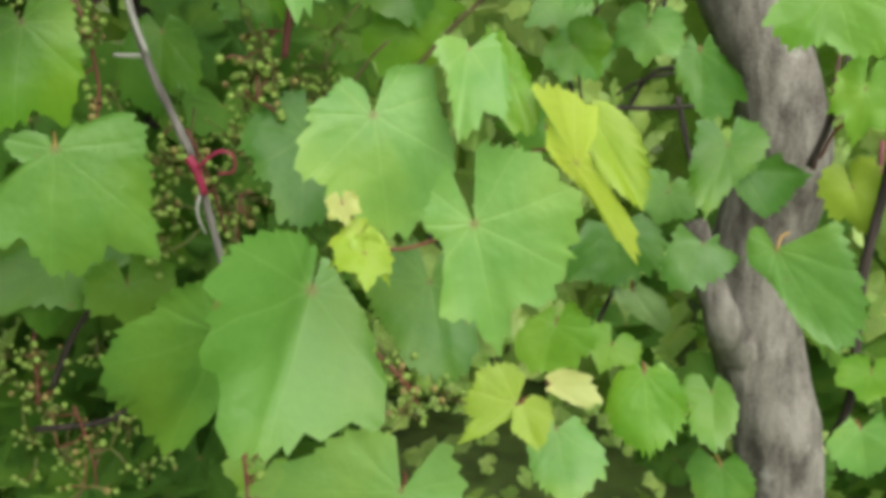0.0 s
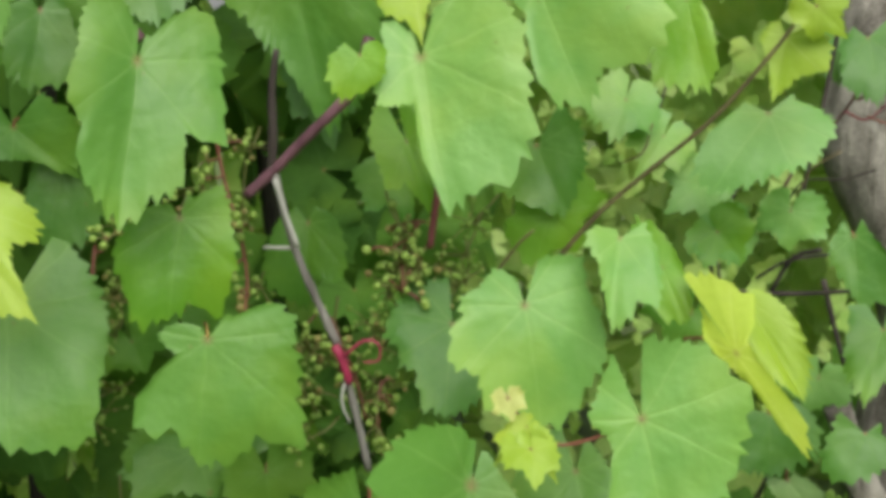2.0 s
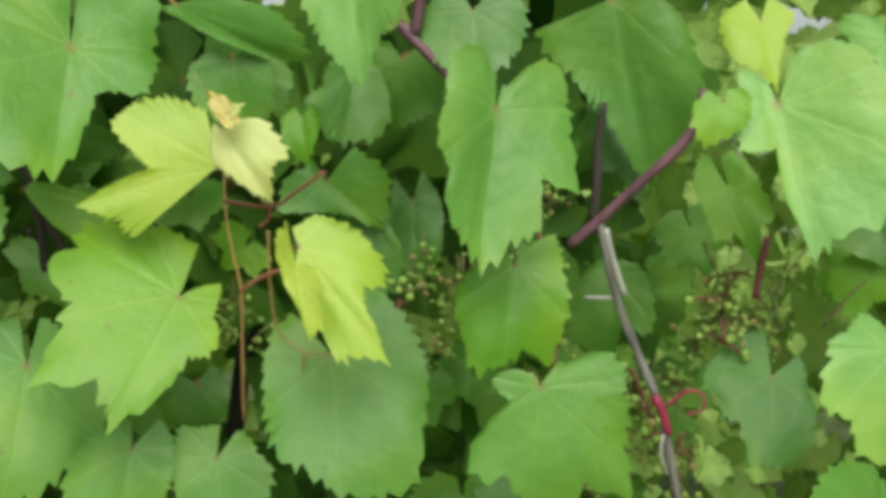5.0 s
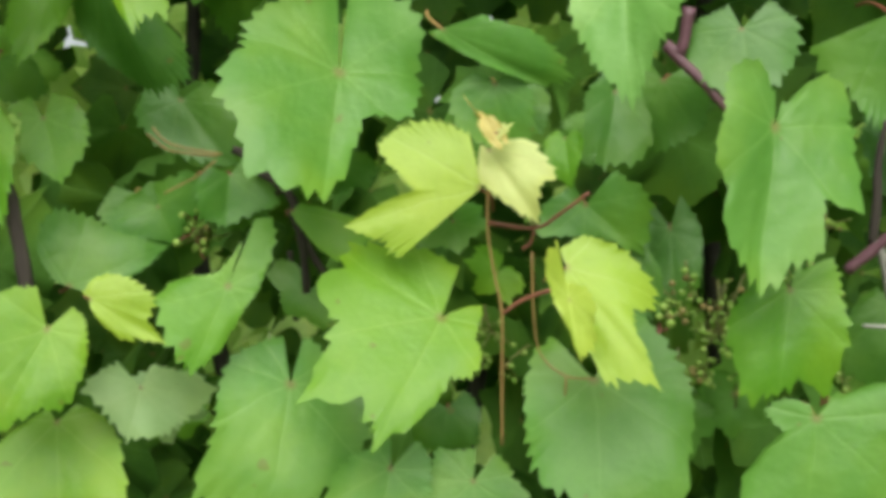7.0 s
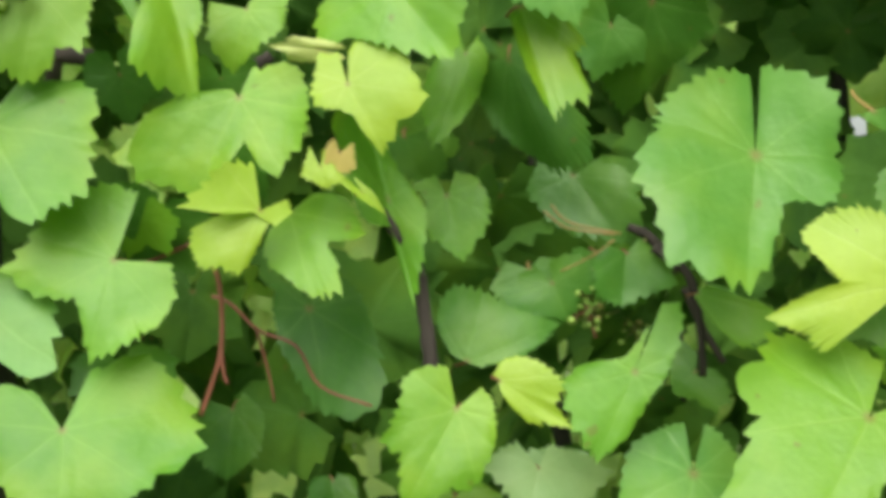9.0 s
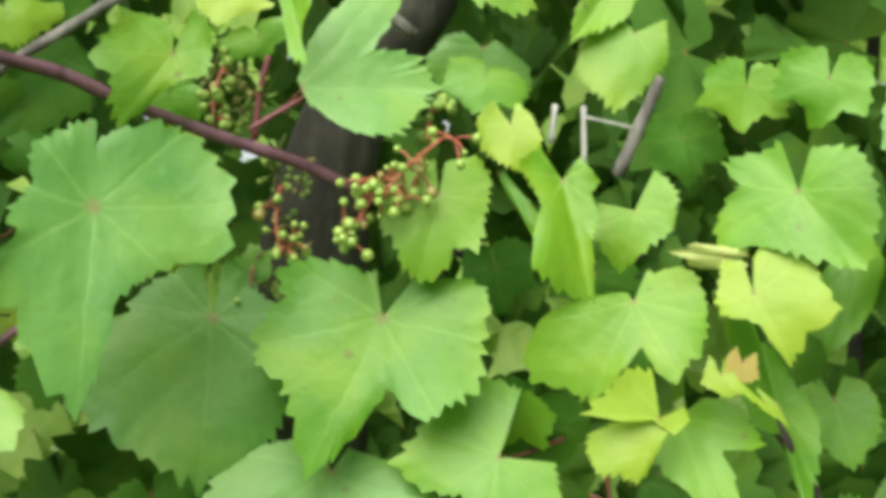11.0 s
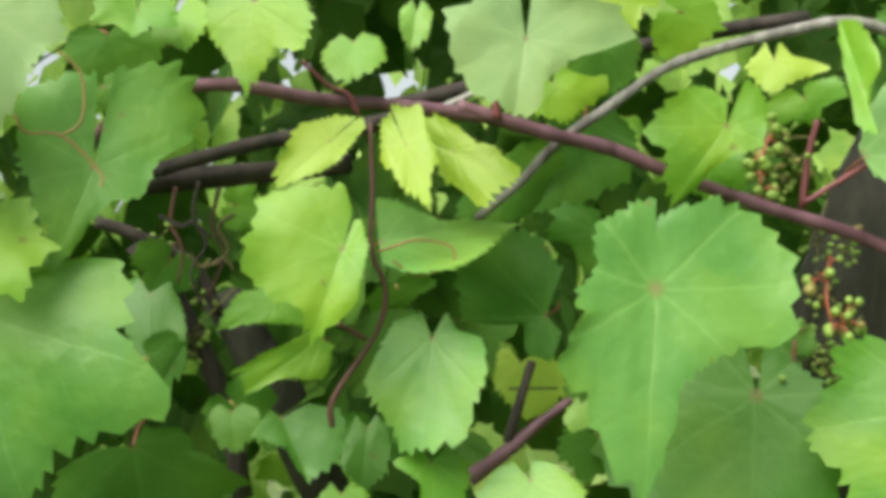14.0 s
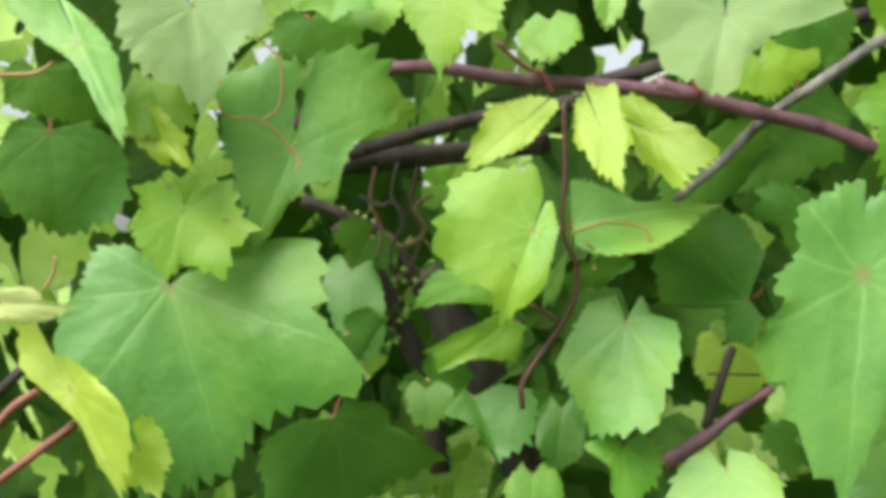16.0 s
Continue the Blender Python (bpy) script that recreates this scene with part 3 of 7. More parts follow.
# ---- canes, shoots, twigs and tendrils ----
rod("cane", A, [(-0.180, 0.023, 1.573), (-0.186, 0.028, 1.550), (-0.196, 0.034, 1.536), (-0.213, 0.043, 1.519), (-0.231, 0.053, 1.500), (-0.246, 0.060, 1.486)], 0.0031, 0.0031, PURPLE)
rod("cane", A, [(-0.227, 0.054, 1.567), (-0.230, 0.058, 1.545), (-0.230, 0.060, 1.523), (-0.231, 0.063, 1.500)], 0.0019, 0.0029, DARK)
rod("cane", A, [(-0.231, 0.053, 1.503), (-0.223, 0.053, 1.466), (-0.214, 0.052, 1.439), (-0.197, 0.049, 1.398)], 0.0022, 0.0024, GREY)
rod("cane", A, [(-0.193, 0.048, 1.380), (-0.188, 0.048, 1.358), (-0.181, 0.049, 1.323)], 0.0025, 0.0022, GREY)
rod("twig", A, [(-0.220, 0.053, 1.456), (-0.237, 0.060, 1.456)], 0.0013, 0.0010, WHITE)
rod("twig", A, [(-0.231, 0.038, 1.497), (-0.227, 0.038, 1.481), (-0.220, 0.037, 1.459)], 0.0016, 0.0016, WHITE)
rod("cane", A, [(-0.200, 0.045, 1.400), (-0.196, 0.043, 1.392), (-0.192, 0.043, 1.378)], 0.0030, 0.0024, CRIMSON)
rod("tendril", A, [(-0.196, 0.038, 1.395), (-0.185, 0.032, 1.405), (-0.177, 0.029, 1.403), (-0.177, 0.030, 1.394), (-0.185, 0.034, 1.392)], 0.0010, 0.0006, CRIMSON)
rod("cane", B, [(-0.325, 0.094, 1.634), (-0.329, 0.098, 1.610), (-0.337, 0.100, 1.613), (-0.313, 0.095, 1.588), (-0.300, 0.092, 1.573)], 0.0036, 0.0030, PURPLE)
rod("cane", A, [(-0.143, 0.023, 1.492), (-0.145, 0.026, 1.476), (-0.147, 0.029, 1.457)], 0.0020, 0.0022, WINE)
rod("twig", A, [(0.022, -0.060, 1.577), (0.012, -0.052, 1.560), (-0.010, -0.034, 1.528), (-0.054, -0.003, 1.482), (-0.078, 0.013, 1.450)], 0.0009, 0.0014, TWIG)
rod("twig", A, [(0.009, -0.027, 1.435), (0.036, -0.045, 1.436), (0.062, -0.063, 1.440)], 0.0015, 0.0011, DARK)
rod("cane", A, [(0.181, -0.070, 1.423), (0.180, -0.065, 1.386), (0.178, -0.058, 1.329), (0.183, -0.055, 1.255), (0.178, -0.046, 1.217)], 0.0032, 0.0032, DARK)
rod("cane", A, [(0.155, -0.054, 1.462), (0.151, -0.046, 1.421), (0.146, -0.039, 1.397)], 0.0027, 0.0020, DARK)
rod("twig", A, [(-0.043, -0.084, 1.425), (-0.038, -0.087, 1.426), (-0.031, -0.092, 1.427)], 0.0011, 0.0011, RED)
rod("shoot", B, [(-0.438, 0.094, 1.553), (-0.440, 0.098, 1.512), (-0.436, 0.100, 1.482), (-0.432, 0.101, 1.460), (-0.432, 0.106, 1.419), (-0.432, 0.109, 1.381)], 0.0007, 0.0010, TAN)
rod("tendril", B, [(-0.440, 0.088, 1.513), (-0.414, 0.082, 1.510), (-0.400, 0.078, 1.518), (-0.384, 0.073, 1.530)], 0.0013, 0.0009, RED)
rod("tendril", B, [(-0.414, 0.082, 1.510), (-0.416, 0.084, 1.502), (-0.421, 0.085, 1.498)], 0.0010, 0.0010, RED)
rod("shoot", B, [(-0.432, 0.081, 1.462), (-0.421, 0.078, 1.470), (-0.405, 0.073, 1.476)], 0.0012, 0.0012, RED)
rod("tendril", B, [(-0.416, 0.074, 1.497), (-0.415, 0.077, 1.462), (-0.411, 0.079, 1.439), (-0.397, 0.076, 1.427), (-0.382, 0.072, 1.426)], 0.0006, 0.0005, TAN)
rod("tendril", B, [(-0.397, 0.076, 1.427), (-0.398, 0.078, 1.410)], 0.0006, 0.0005, TAN)
rod("tendril", C, [(-0.661, 0.198, 1.570), (-0.650, 0.199, 1.561), (-0.640, 0.199, 1.558), (-0.615, 0.198, 1.555)], 0.0008, 0.0008, TAN)
rod("cane", C, [(-0.590, 0.197, 1.547), (-0.568, 0.197, 1.530), (-0.560, 0.199, 1.497), (-0.558, 0.202, 1.464)], 0.0034, 0.0026, DARK)
rod("cane", C, [(-0.757, 0.135, 1.572), (-0.735, 0.139, 1.540), (-0.729, 0.143, 1.509), (-0.725, 0.147, 1.473), (-0.722, 0.150, 1.440)], 0.0043, 0.0054, DARK)
rod("shoot", C, [(-0.844, 0.078, 1.544), (-0.839, 0.081, 1.520), (-0.840, 0.084, 1.486), (-0.846, 0.085, 1.466), (-0.854, 0.086, 1.445)], 0.0016, 0.0014, RED)
rod("tendril", C, [(-0.840, 0.084, 1.486), (-0.839, 0.085, 1.473), (-0.837, 0.086, 1.465)], 0.0014, 0.0011, RED)
rod("tendril", D, [(-0.865, 0.127, 1.515), (-0.853, 0.129, 1.510), (-0.836, 0.134, 1.493), (-0.812, 0.138, 1.483), (-0.797, 0.143, 1.457), (-0.764, 0.147, 1.445)], 0.0013, 0.0009, RED)
rod("tendril", C, [(-0.841, 0.143, 1.493), (-0.835, 0.147, 1.467), (-0.831, 0.149, 1.445)], 0.0011, 0.0008, RED)
rod("shoot", D, [(-0.943, 0.138, 1.536), (-0.923, 0.143, 1.534), (-0.889, 0.149, 1.548)], 0.0014, 0.0015, RED)
rod("cane", D, [(-1.009, 0.156, 1.673), (-0.983, 0.163, 1.676), (-0.960, 0.170, 1.670)], 0.0062, 0.0062, DARK)
rod("cane", D, [(-0.884, 0.189, 1.655), (-0.866, 0.192, 1.666), (-0.850, 0.193, 1.676)], 0.0056, 0.0048, DARK)
rod("tendril", C, [(-0.655, 0.188, 1.574), (-0.648, 0.188, 1.566), (-0.637, 0.188, 1.561), (-0.610, 0.188, 1.556)], 0.0007, 0.0007, TAN)
rod("tendril", C, [(-0.614, 0.188, 1.552), (-0.629, 0.190, 1.541), (-0.649, 0.192, 1.531)], 0.0007, 0.0006, TAN)
rod("cane", C, [(-0.608, 0.217, 1.560), (-0.592, 0.217, 1.552), (-0.577, 0.218, 1.529)], 0.0030, 0.0042, DARK)
rod("cane", B, [(-0.571, 0.218, 1.520), (-0.558, 0.220, 1.492), (-0.545, 0.220, 1.471)], 0.0027, 0.0027, DARK)
rod("cane", B, [(-0.574, 0.241, 1.490), (-0.573, 0.244, 1.467), (-0.571, 0.246, 1.441)], 0.0023, 0.0023, DARK)
rod("cane", E, [(-1.201, -0.136, 1.779), (-1.186, -0.115, 1.774), (-1.168, -0.092, 1.768), (-1.143, -0.061, 1.762), (-1.121, -0.036, 1.751), (-1.100, -0.012, 1.742), (-1.076, 0.014, 1.733), (-1.041, 0.050, 1.721), (-1.003, 0.086, 1.701)], 0.0046, 0.0039, PURPLE)
rod("cane", E, [(-1.385, -0.262, 1.748), (-1.330, -0.275, 1.764), (-1.292, -0.269, 1.772), (-1.275, -0.242, 1.778), (-1.248, -0.201, 1.775), (-1.229, -0.174, 1.776), (-1.210, -0.147, 1.776), (-1.188, -0.117, 1.774)], 0.0040, 0.0040, PURPLE)
rod("shoot", E, [(-1.184, -0.119, 1.773), (-1.185, -0.122, 1.789), (-1.186, -0.125, 1.813)], 0.0025, 0.0022, WINE)
rod("shoot", E, [(-1.226, -0.191, 1.766), (-1.229, -0.197, 1.777), (-1.236, -0.206, 1.781), (-1.244, -0.220, 1.793)], 0.0014, 0.0012, WINE)
rod("cane", E, [(-1.203, -0.111, 1.715), (-1.186, -0.092, 1.740), (-1.172, -0.076, 1.765), (-1.151, -0.053, 1.790), (-1.130, -0.030, 1.815), (-1.108, -0.006, 1.830), (-1.076, 0.026, 1.845), (-1.051, 0.049, 1.853), (-1.028, 0.071, 1.847), (-0.989, 0.107, 1.816)], 0.0029, 0.0040, GREY)
rod("cane", E, [(-1.337, -0.254, 1.729), (-1.313, -0.215, 1.747), (-1.296, -0.187, 1.758), (-1.277, -0.159, 1.765), (-1.257, -0.131, 1.777)], 0.0042, 0.0055, DARK)
rod("cane", E, [(-1.363, -0.267, 1.720), (-1.347, -0.238, 1.727), (-1.312, -0.181, 1.739), (-1.285, -0.140, 1.749)], 0.0077, 0.0063, DARK)
rod("cane", E, [(-1.265, -0.128, 1.786), (-1.231, -0.083, 1.805), (-1.197, -0.040, 1.825), (-1.123, 0.042, 1.857), (-1.089, 0.076, 1.867)], 0.0052, 0.0049, DARK)
rod("twig", E, [(-1.231, -0.124, 1.781), (-1.214, -0.103, 1.796), (-1.202, -0.087, 1.808)], 0.0021, 0.0017, WHITE)
rod("cane", E, [(-1.203, -0.203, 1.758), (-1.202, -0.199, 1.723), (-1.202, -0.197, 1.689), (-1.197, -0.189, 1.668), (-1.200, -0.191, 1.644), (-1.213, -0.207, 1.608), (-1.216, -0.204, 1.592)], 0.0012, 0.0017, SHOOT)
rod("twig", E, [(-1.231, -0.191, 1.648), (-1.222, -0.177, 1.640)], 0.0013, 0.0013, SHOOT)
rod("tendril", E, [(-1.200, -0.194, 1.688), (-1.194, -0.186, 1.692), (-1.187, -0.177, 1.696), (-1.176, -0.162, 1.694), (-1.175, -0.161, 1.684), (-1.187, -0.175, 1.677), (-1.195, -0.187, 1.684)], 0.0008, 0.0006, TAN)
rod("cane", E, [(-1.171, -0.050, 1.611), (-1.185, -0.065, 1.594), (-1.195, -0.078, 1.579), (-1.210, -0.096, 1.560)], 0.0026, 0.0054, PURPLE)
rod("cane", E, [(-1.187, -0.070, 1.633), (-1.191, -0.075, 1.608), (-1.196, -0.078, 1.583)], 0.0028, 0.0035, DARK)
rod("twig", E, [(-1.182, -0.050, 1.617), (-1.201, -0.074, 1.615)], 0.0007, 0.0007, DARK)
rod("cane", E, [(-1.380, -0.230, 1.690), (-1.364, -0.199, 1.647), (-1.350, -0.173, 1.591), (-1.344, -0.159, 1.535)], 0.0062, 0.0070, DARK)
rod("cane", E, [(-1.399, -0.247, 1.703), (-1.385, -0.222, 1.695), (-1.369, -0.193, 1.680), (-1.360, -0.175, 1.649)], 0.0044, 0.0037, DARK)
rod("shoot", E, [(-1.309, -0.458, 1.566), (-1.304, -0.449, 1.580), (-1.298, -0.439, 1.589)], 0.0023, 0.0020, RED)
rod("shoot", E, [(-1.307, -0.454, 1.542), (-1.298, -0.439, 1.558), (-1.289, -0.423, 1.574)], 0.0023, 0.0023, RED)
rod("cane", E, [(-1.347, -0.448, 1.577), (-1.339, -0.434, 1.596)], 0.0034, 0.0028, DARK)
rod("twig", D, [(-0.870, 0.111, 1.762), (-0.870, 0.115, 1.724)], 0.0016, 0.0018, WHITE)
rod("twig", D, [(-0.897, 0.135, 1.769), (-0.900, 0.137, 1.743)], 0.0020, 0.0022, WHITE)
rod("cane", C, [(-0.829, 0.146, 1.786), (-0.838, 0.146, 1.764), (-0.857, 0.148, 1.722)], 0.0038, 0.0045, GREY)
rod("twig", D, [(-0.875, 0.131, 1.759), (-0.843, 0.137, 1.751)], 0.0010, 0.0010, WHITE)
rod("cane", D, [(-0.926, 0.100, 1.760), (-0.917, 0.103, 1.747), (-0.904, 0.108, 1.730)], 0.0031, 0.0031, DARK)
rod("cane", D, [(-0.966, 0.109, 1.665), (-0.969, 0.112, 1.627)], 0.0051, 0.0051, DARK)
rod("shoot", D, [(-1.047, -0.003, 1.734), (-1.034, 0.008, 1.746), (-1.020, 0.021, 1.759)], 0.0016, 0.0016, WINE)
rod("shoot", D, [(-1.063, 0.042, 1.791), (-1.067, 0.040, 1.769), (-1.070, 0.040, 1.736)], 0.0021, 0.0023, WINE)
rod("tendril", E, [(-1.329, -0.238, 1.723), (-1.331, -0.238, 1.702), (-1.326, -0.232, 1.686), (-1.328, -0.232, 1.666)], 0.0012, 0.0008, SHOOT)
rod("tendril", E, [(-1.319, -0.229, 1.727), (-1.322, -0.229, 1.707), (-1.317, -0.222, 1.690), (-1.323, -0.227, 1.673), (-1.318, -0.220, 1.653)], 0.0012, 0.0008, DARK)
rod("tendril", E, [(-1.319, -0.214, 1.726), (-1.322, -0.215, 1.702), (-1.318, -0.208, 1.685), (-1.324, -0.212, 1.660)], 0.0012, 0.0008, SHOOT)
rod("tendril", E, [(-1.305, -0.212, 1.709), (-1.312, -0.218, 1.701), (-1.308, -0.212, 1.688), (-1.314, -0.219, 1.677)], 0.0012, 0.0008, TWIG)
rod("tendril", E, [(-1.335, -0.244, 1.705), (-1.326, -0.233, 1.700), (-1.322, -0.229, 1.703), (-1.315, -0.220, 1.694)], 0.0012, 0.0008, DARK)
rod("tendril", E, [(-1.332, -0.223, 1.684), (-1.326, -0.216, 1.677), (-1.318, -0.208, 1.683), (-1.313, -0.202, 1.675)], 0.0012, 0.0008, TWIG)
rod("twig", A, [(0.047, -0.016, 1.275), (0.032, -0.007, 1.288), (0.040, -0.016, 1.326)], 0.0014, 0.0014, DARK)
rod("tendril", E, [(-1.274, -0.371, 1.738), (-1.271, -0.366, 1.730), (-1.262, -0.352, 1.730), (-1.253, -0.335, 1.714), (-1.252, -0.335, 1.707)], 0.0008, 0.0006, TAN)
rod("tendril", E, [(-1.262, -0.352, 1.730), (-1.257, -0.345, 1.739), (-1.258, -0.347, 1.761), (-1.264, -0.358, 1.772)], 0.0006, 0.0006, TAN)
rod("tendril", E, [(-1.275, -0.450, 1.637), (-1.273, -0.447, 1.644), (-1.273, -0.446, 1.653)], 0.0008, 0.0008, TAN)
rod("tendril", E, [(-1.334, -0.463, 1.741), (-1.325, -0.447, 1.744), (-1.320, -0.439, 1.751)], 0.0012, 0.0009, TAN)
rod("twig", A, [(0.089, 0.019, 1.429), (0.097, 0.017, 1.398), (0.105, 0.014, 1.370)], 0.0018, 0.0014, DARK)
rod("twig", A, [(0.032, 0.054, 1.470), (0.032, 0.057, 1.445), (0.037, 0.056, 1.421)], 0.0014, 0.0014, DARK)
rod("twig", A, [(0.185, -0.053, 1.421), (0.166, -0.038, 1.420), (0.159, -0.030, 1.399)], 0.0014, 0.0010, RED)
rod("twig", A, [(0.069, 0.045, 1.418), (0.078, 0.036, 1.440), (0.091, 0.026, 1.446)], 0.0014, 0.0014, DARK)
rod("twig", A, [(0.075, -0.019, 1.509), (0.063, -0.010, 1.499), (0.057, -0.004, 1.482)], 0.0006, 0.0006, TWIG)
rod("twig", A, [(-0.028, 0.050, 1.499), (-0.017, 0.042, 1.506), (-0.013, 0.038, 1.523)], 0.0006, 0.0005, TWIG)
rod("twig", A, [(-0.114, 0.014, 1.442), (-0.103, 0.006, 1.460), (-0.095, 0.001, 1.469)], 0.0008, 0.0008, TWIG)
rod("twig", A, [(-0.258, 0.166, 1.272), (-0.274, 0.175, 1.246), (-0.290, 0.185, 1.206)], 0.0020, 0.0024, DARK)
rod("twig", A, [(-0.211, 0.152, 1.224), (-0.250, 0.172, 1.185), (-0.304, 0.193, 1.173)], 0.0021, 0.0021, DARK)
rod("twig", A, [(0.102, 0.035, 1.584), (0.098, 0.042, 1.537), (0.093, 0.050, 1.491), (0.090, 0.056, 1.456)], 0.0014, 0.0011, DARK)
rod("twig", A, [(0.146, 0.061, 1.489), (0.130, 0.074, 1.482), (0.110, 0.089, 1.479), (0.101, 0.099, 1.452)], 0.0008, 0.0006, DARK)
rod("twig", A, [(0.063, 0.100, 1.401), (0.058, 0.100, 1.435), (0.062, 0.095, 1.462), (0.070, 0.087, 1.488)], 0.0011, 0.0009, DARK)
rod("twig", A, [(0.040, 0.130, 1.563), (0.032, 0.139, 1.526), (0.028, 0.146, 1.483)], 0.0008, 0.0008, DARK)
rod("twig", A, [(0.132, 0.047, 1.437), (0.113, 0.061, 1.436), (0.094, 0.076, 1.430), (0.080, 0.087, 1.418)], 0.0011, 0.0011, DARK)
rod("twig", A, [(0.089, 0.073, 1.477), (0.106, 0.076, 1.503), (0.124, 0.075, 1.518), (0.139, 0.076, 1.537), (0.150, 0.078, 1.554)], 0.0012, 0.0009, SHOOT)
rod("tendril", A, [(0.120, 0.057, 1.526), (0.133, 0.053, 1.521), (0.147, 0.052, 1.531), (0.157, 0.050, 1.529)], 0.0010, 0.0007, WINE)
rod("tendril", A, [(0.127, 0.057, 1.533), (0.141, 0.055, 1.538), (0.155, 0.054, 1.544), (0.161, 0.051, 1.539)], 0.0010, 0.0007, WINE)
rod("tendril", A, [(0.133, 0.053, 1.523), (0.145, 0.050, 1.519), (0.150, 0.050, 1.524)], 0.0009, 0.0007, RED)
rod("twig", A, [(0.168, -0.011, 1.387), (0.180, -0.004, 1.420), (0.187, 0.003, 1.450), (0.197, 0.013, 1.486)], 0.0016, 0.0012, SHOOT)
rod("twig", A, [(0.180, -0.006, 1.415), (0.190, -0.008, 1.419), (0.200, -0.012, 1.414)], 0.0008, 0.0006, SHOOT)
rod("twig", A, [(0.184, -0.051, 1.348), (0.192, -0.043, 1.380), (0.197, -0.035, 1.409)], 0.0018, 0.0016, WINE)
rod("bark_fibre", TREE, [(0.254, 0.172, 1.111), (0.266, 0.163, 1.108), (0.289, 0.161, 1.110), (0.303, 0.155, 1.118)], 0.0008, 0.0005, WHITE)
rod("bark_fibre", TREE, [(0.264, 0.166, 1.102), (0.278, 0.159, 1.108), (0.295, 0.157, 1.103), (0.307, 0.151, 1.110)], 0.0008, 0.0005, WHITE)
rod("bark_fibre", TREE, [(0.279, 0.160, 1.098), (0.285, 0.158, 1.111), (0.301, 0.158, 1.112)], 0.0008, 0.0005, WHITE)
rod("bark_fibre", TREE, [(0.264, 0.179, 1.143), (0.266, 0.169, 1.127), (0.264, 0.166, 1.102)], 0.0008, 0.0005, WHITE)
rod("bud_sheath", A, [(-0.195, 0.043, 1.378), (-0.1968, 0.042, 1.370), (-0.1955, 0.042, 1.362), (-0.192, 0.044, 1.354)], 0.0009, 0.0005, WHITE, "pale dry sheath below the crimson node")
rod("shoot", A, [(-0.161, -0.187, 1.435), (-0.153, -0.190, 1.422), (-0.142, -0.194, 1.415), (-0.131, -0.200, 1.418), (-0.122, -0.205, 1.423)], 0.0006, 0.0008, RED)
# ---- grape clusters ----
cluster(D, -0.936, 0.037, 1.731, 0.034, 0.030, 34, -1, False)
cluster(D, -0.975, 0.029, 1.704, 0.036, 0.026, 28, -0.4, False)
cluster(D, -1.057, 0.054, 1.708, 0.048, 0.022, 20, 0.2, False)
cluster(D, -1.083, 0.023, 1.785, 0.052, 0.015, 24, 0, False)
cluster(D, -1.086, 0.070, 1.656, 0.030, 0.023, 5, 0, True)
cluster(A, -0.149, 0.048, 1.470, 0.039, 0.031, 22, -0.3, True)
cluster(A, -0.261, 0.093, 1.518, 0.051, 0.020, 15, 0.2, True)
cluster(A, -0.249, 0.094, 1.464, 0.055, 0.015, 11, 0, True)
cluster(A, -0.196, 0.097, 1.405, 0.066, 0.026, 20, 0.3, True)
cluster(A, -0.165, 0.097, 1.363, 0.043, 0.025, 15, 0, True)
cluster(B, -0.335, 0.136, 1.450, 0.083, 0.018, 17, -0.1, True)
cluster(B, -0.298, 0.184, 1.249, 0.049, 0.037, 14, 0, True)
cluster(A, -0.276, 0.181, 1.193, 0.058, 0.046, 20, 0.2, True)
cluster(A, -0.115, -0.022, 1.307, 0.038, 0.019, 12, 0.8, True)
cluster(A, -0.178, 0.017, 1.227, 0.031, 0.017, 11, 0, True)
cluster(C, -0.635, 0.222, 1.521, 0.035, 0.035, 12, 0.2, True)
cluster(E, -1.375, -0.212, 1.680, 0.060, 0.030, 8, 0.2, True)
cluster(D, -0.952, 0.063, 1.760, 0.026, 0.015, 10, 0, False)
berry_spray(A, -0.186, 0.117, 1.361, 0.035, 0.038, 200)
berry_spray(A, -0.260, 0.118, 1.464, 0.023, 0.049, 110)
berry_spray(B, -0.342, 0.176, 1.372, 0.017, 0.066, 120)
berry_spray(A, -0.146, 0.060, 1.443, 0.033, 0.022, 150)
berry_spray(A, -0.271, 0.201, 1.174, 0.062, 0.060, 220)
berry_spray(C, -0.624, 0.223, 1.508, 0.035, 0.021, 90)
berry_spray(B, -0.306, 0.148, 1.437, 0.016, 0.037, 110)
berry_spray(B, -0.436, 0.207, 1.409, 0.017, 0.027, 60)
berry_spray(E, -1.385, -0.200, 1.650, 0.030, 0.050, 90)
berry_spray(D, -1.090, 0.043, 1.765, 0.015, 0.024, 60)
berry_spray(D, -1.079, 0.089, 1.676, 0.019, 0.054, 80)
berry_spray(A, -0.082, -0.028, 1.282, 0.018, 0.016, 60)
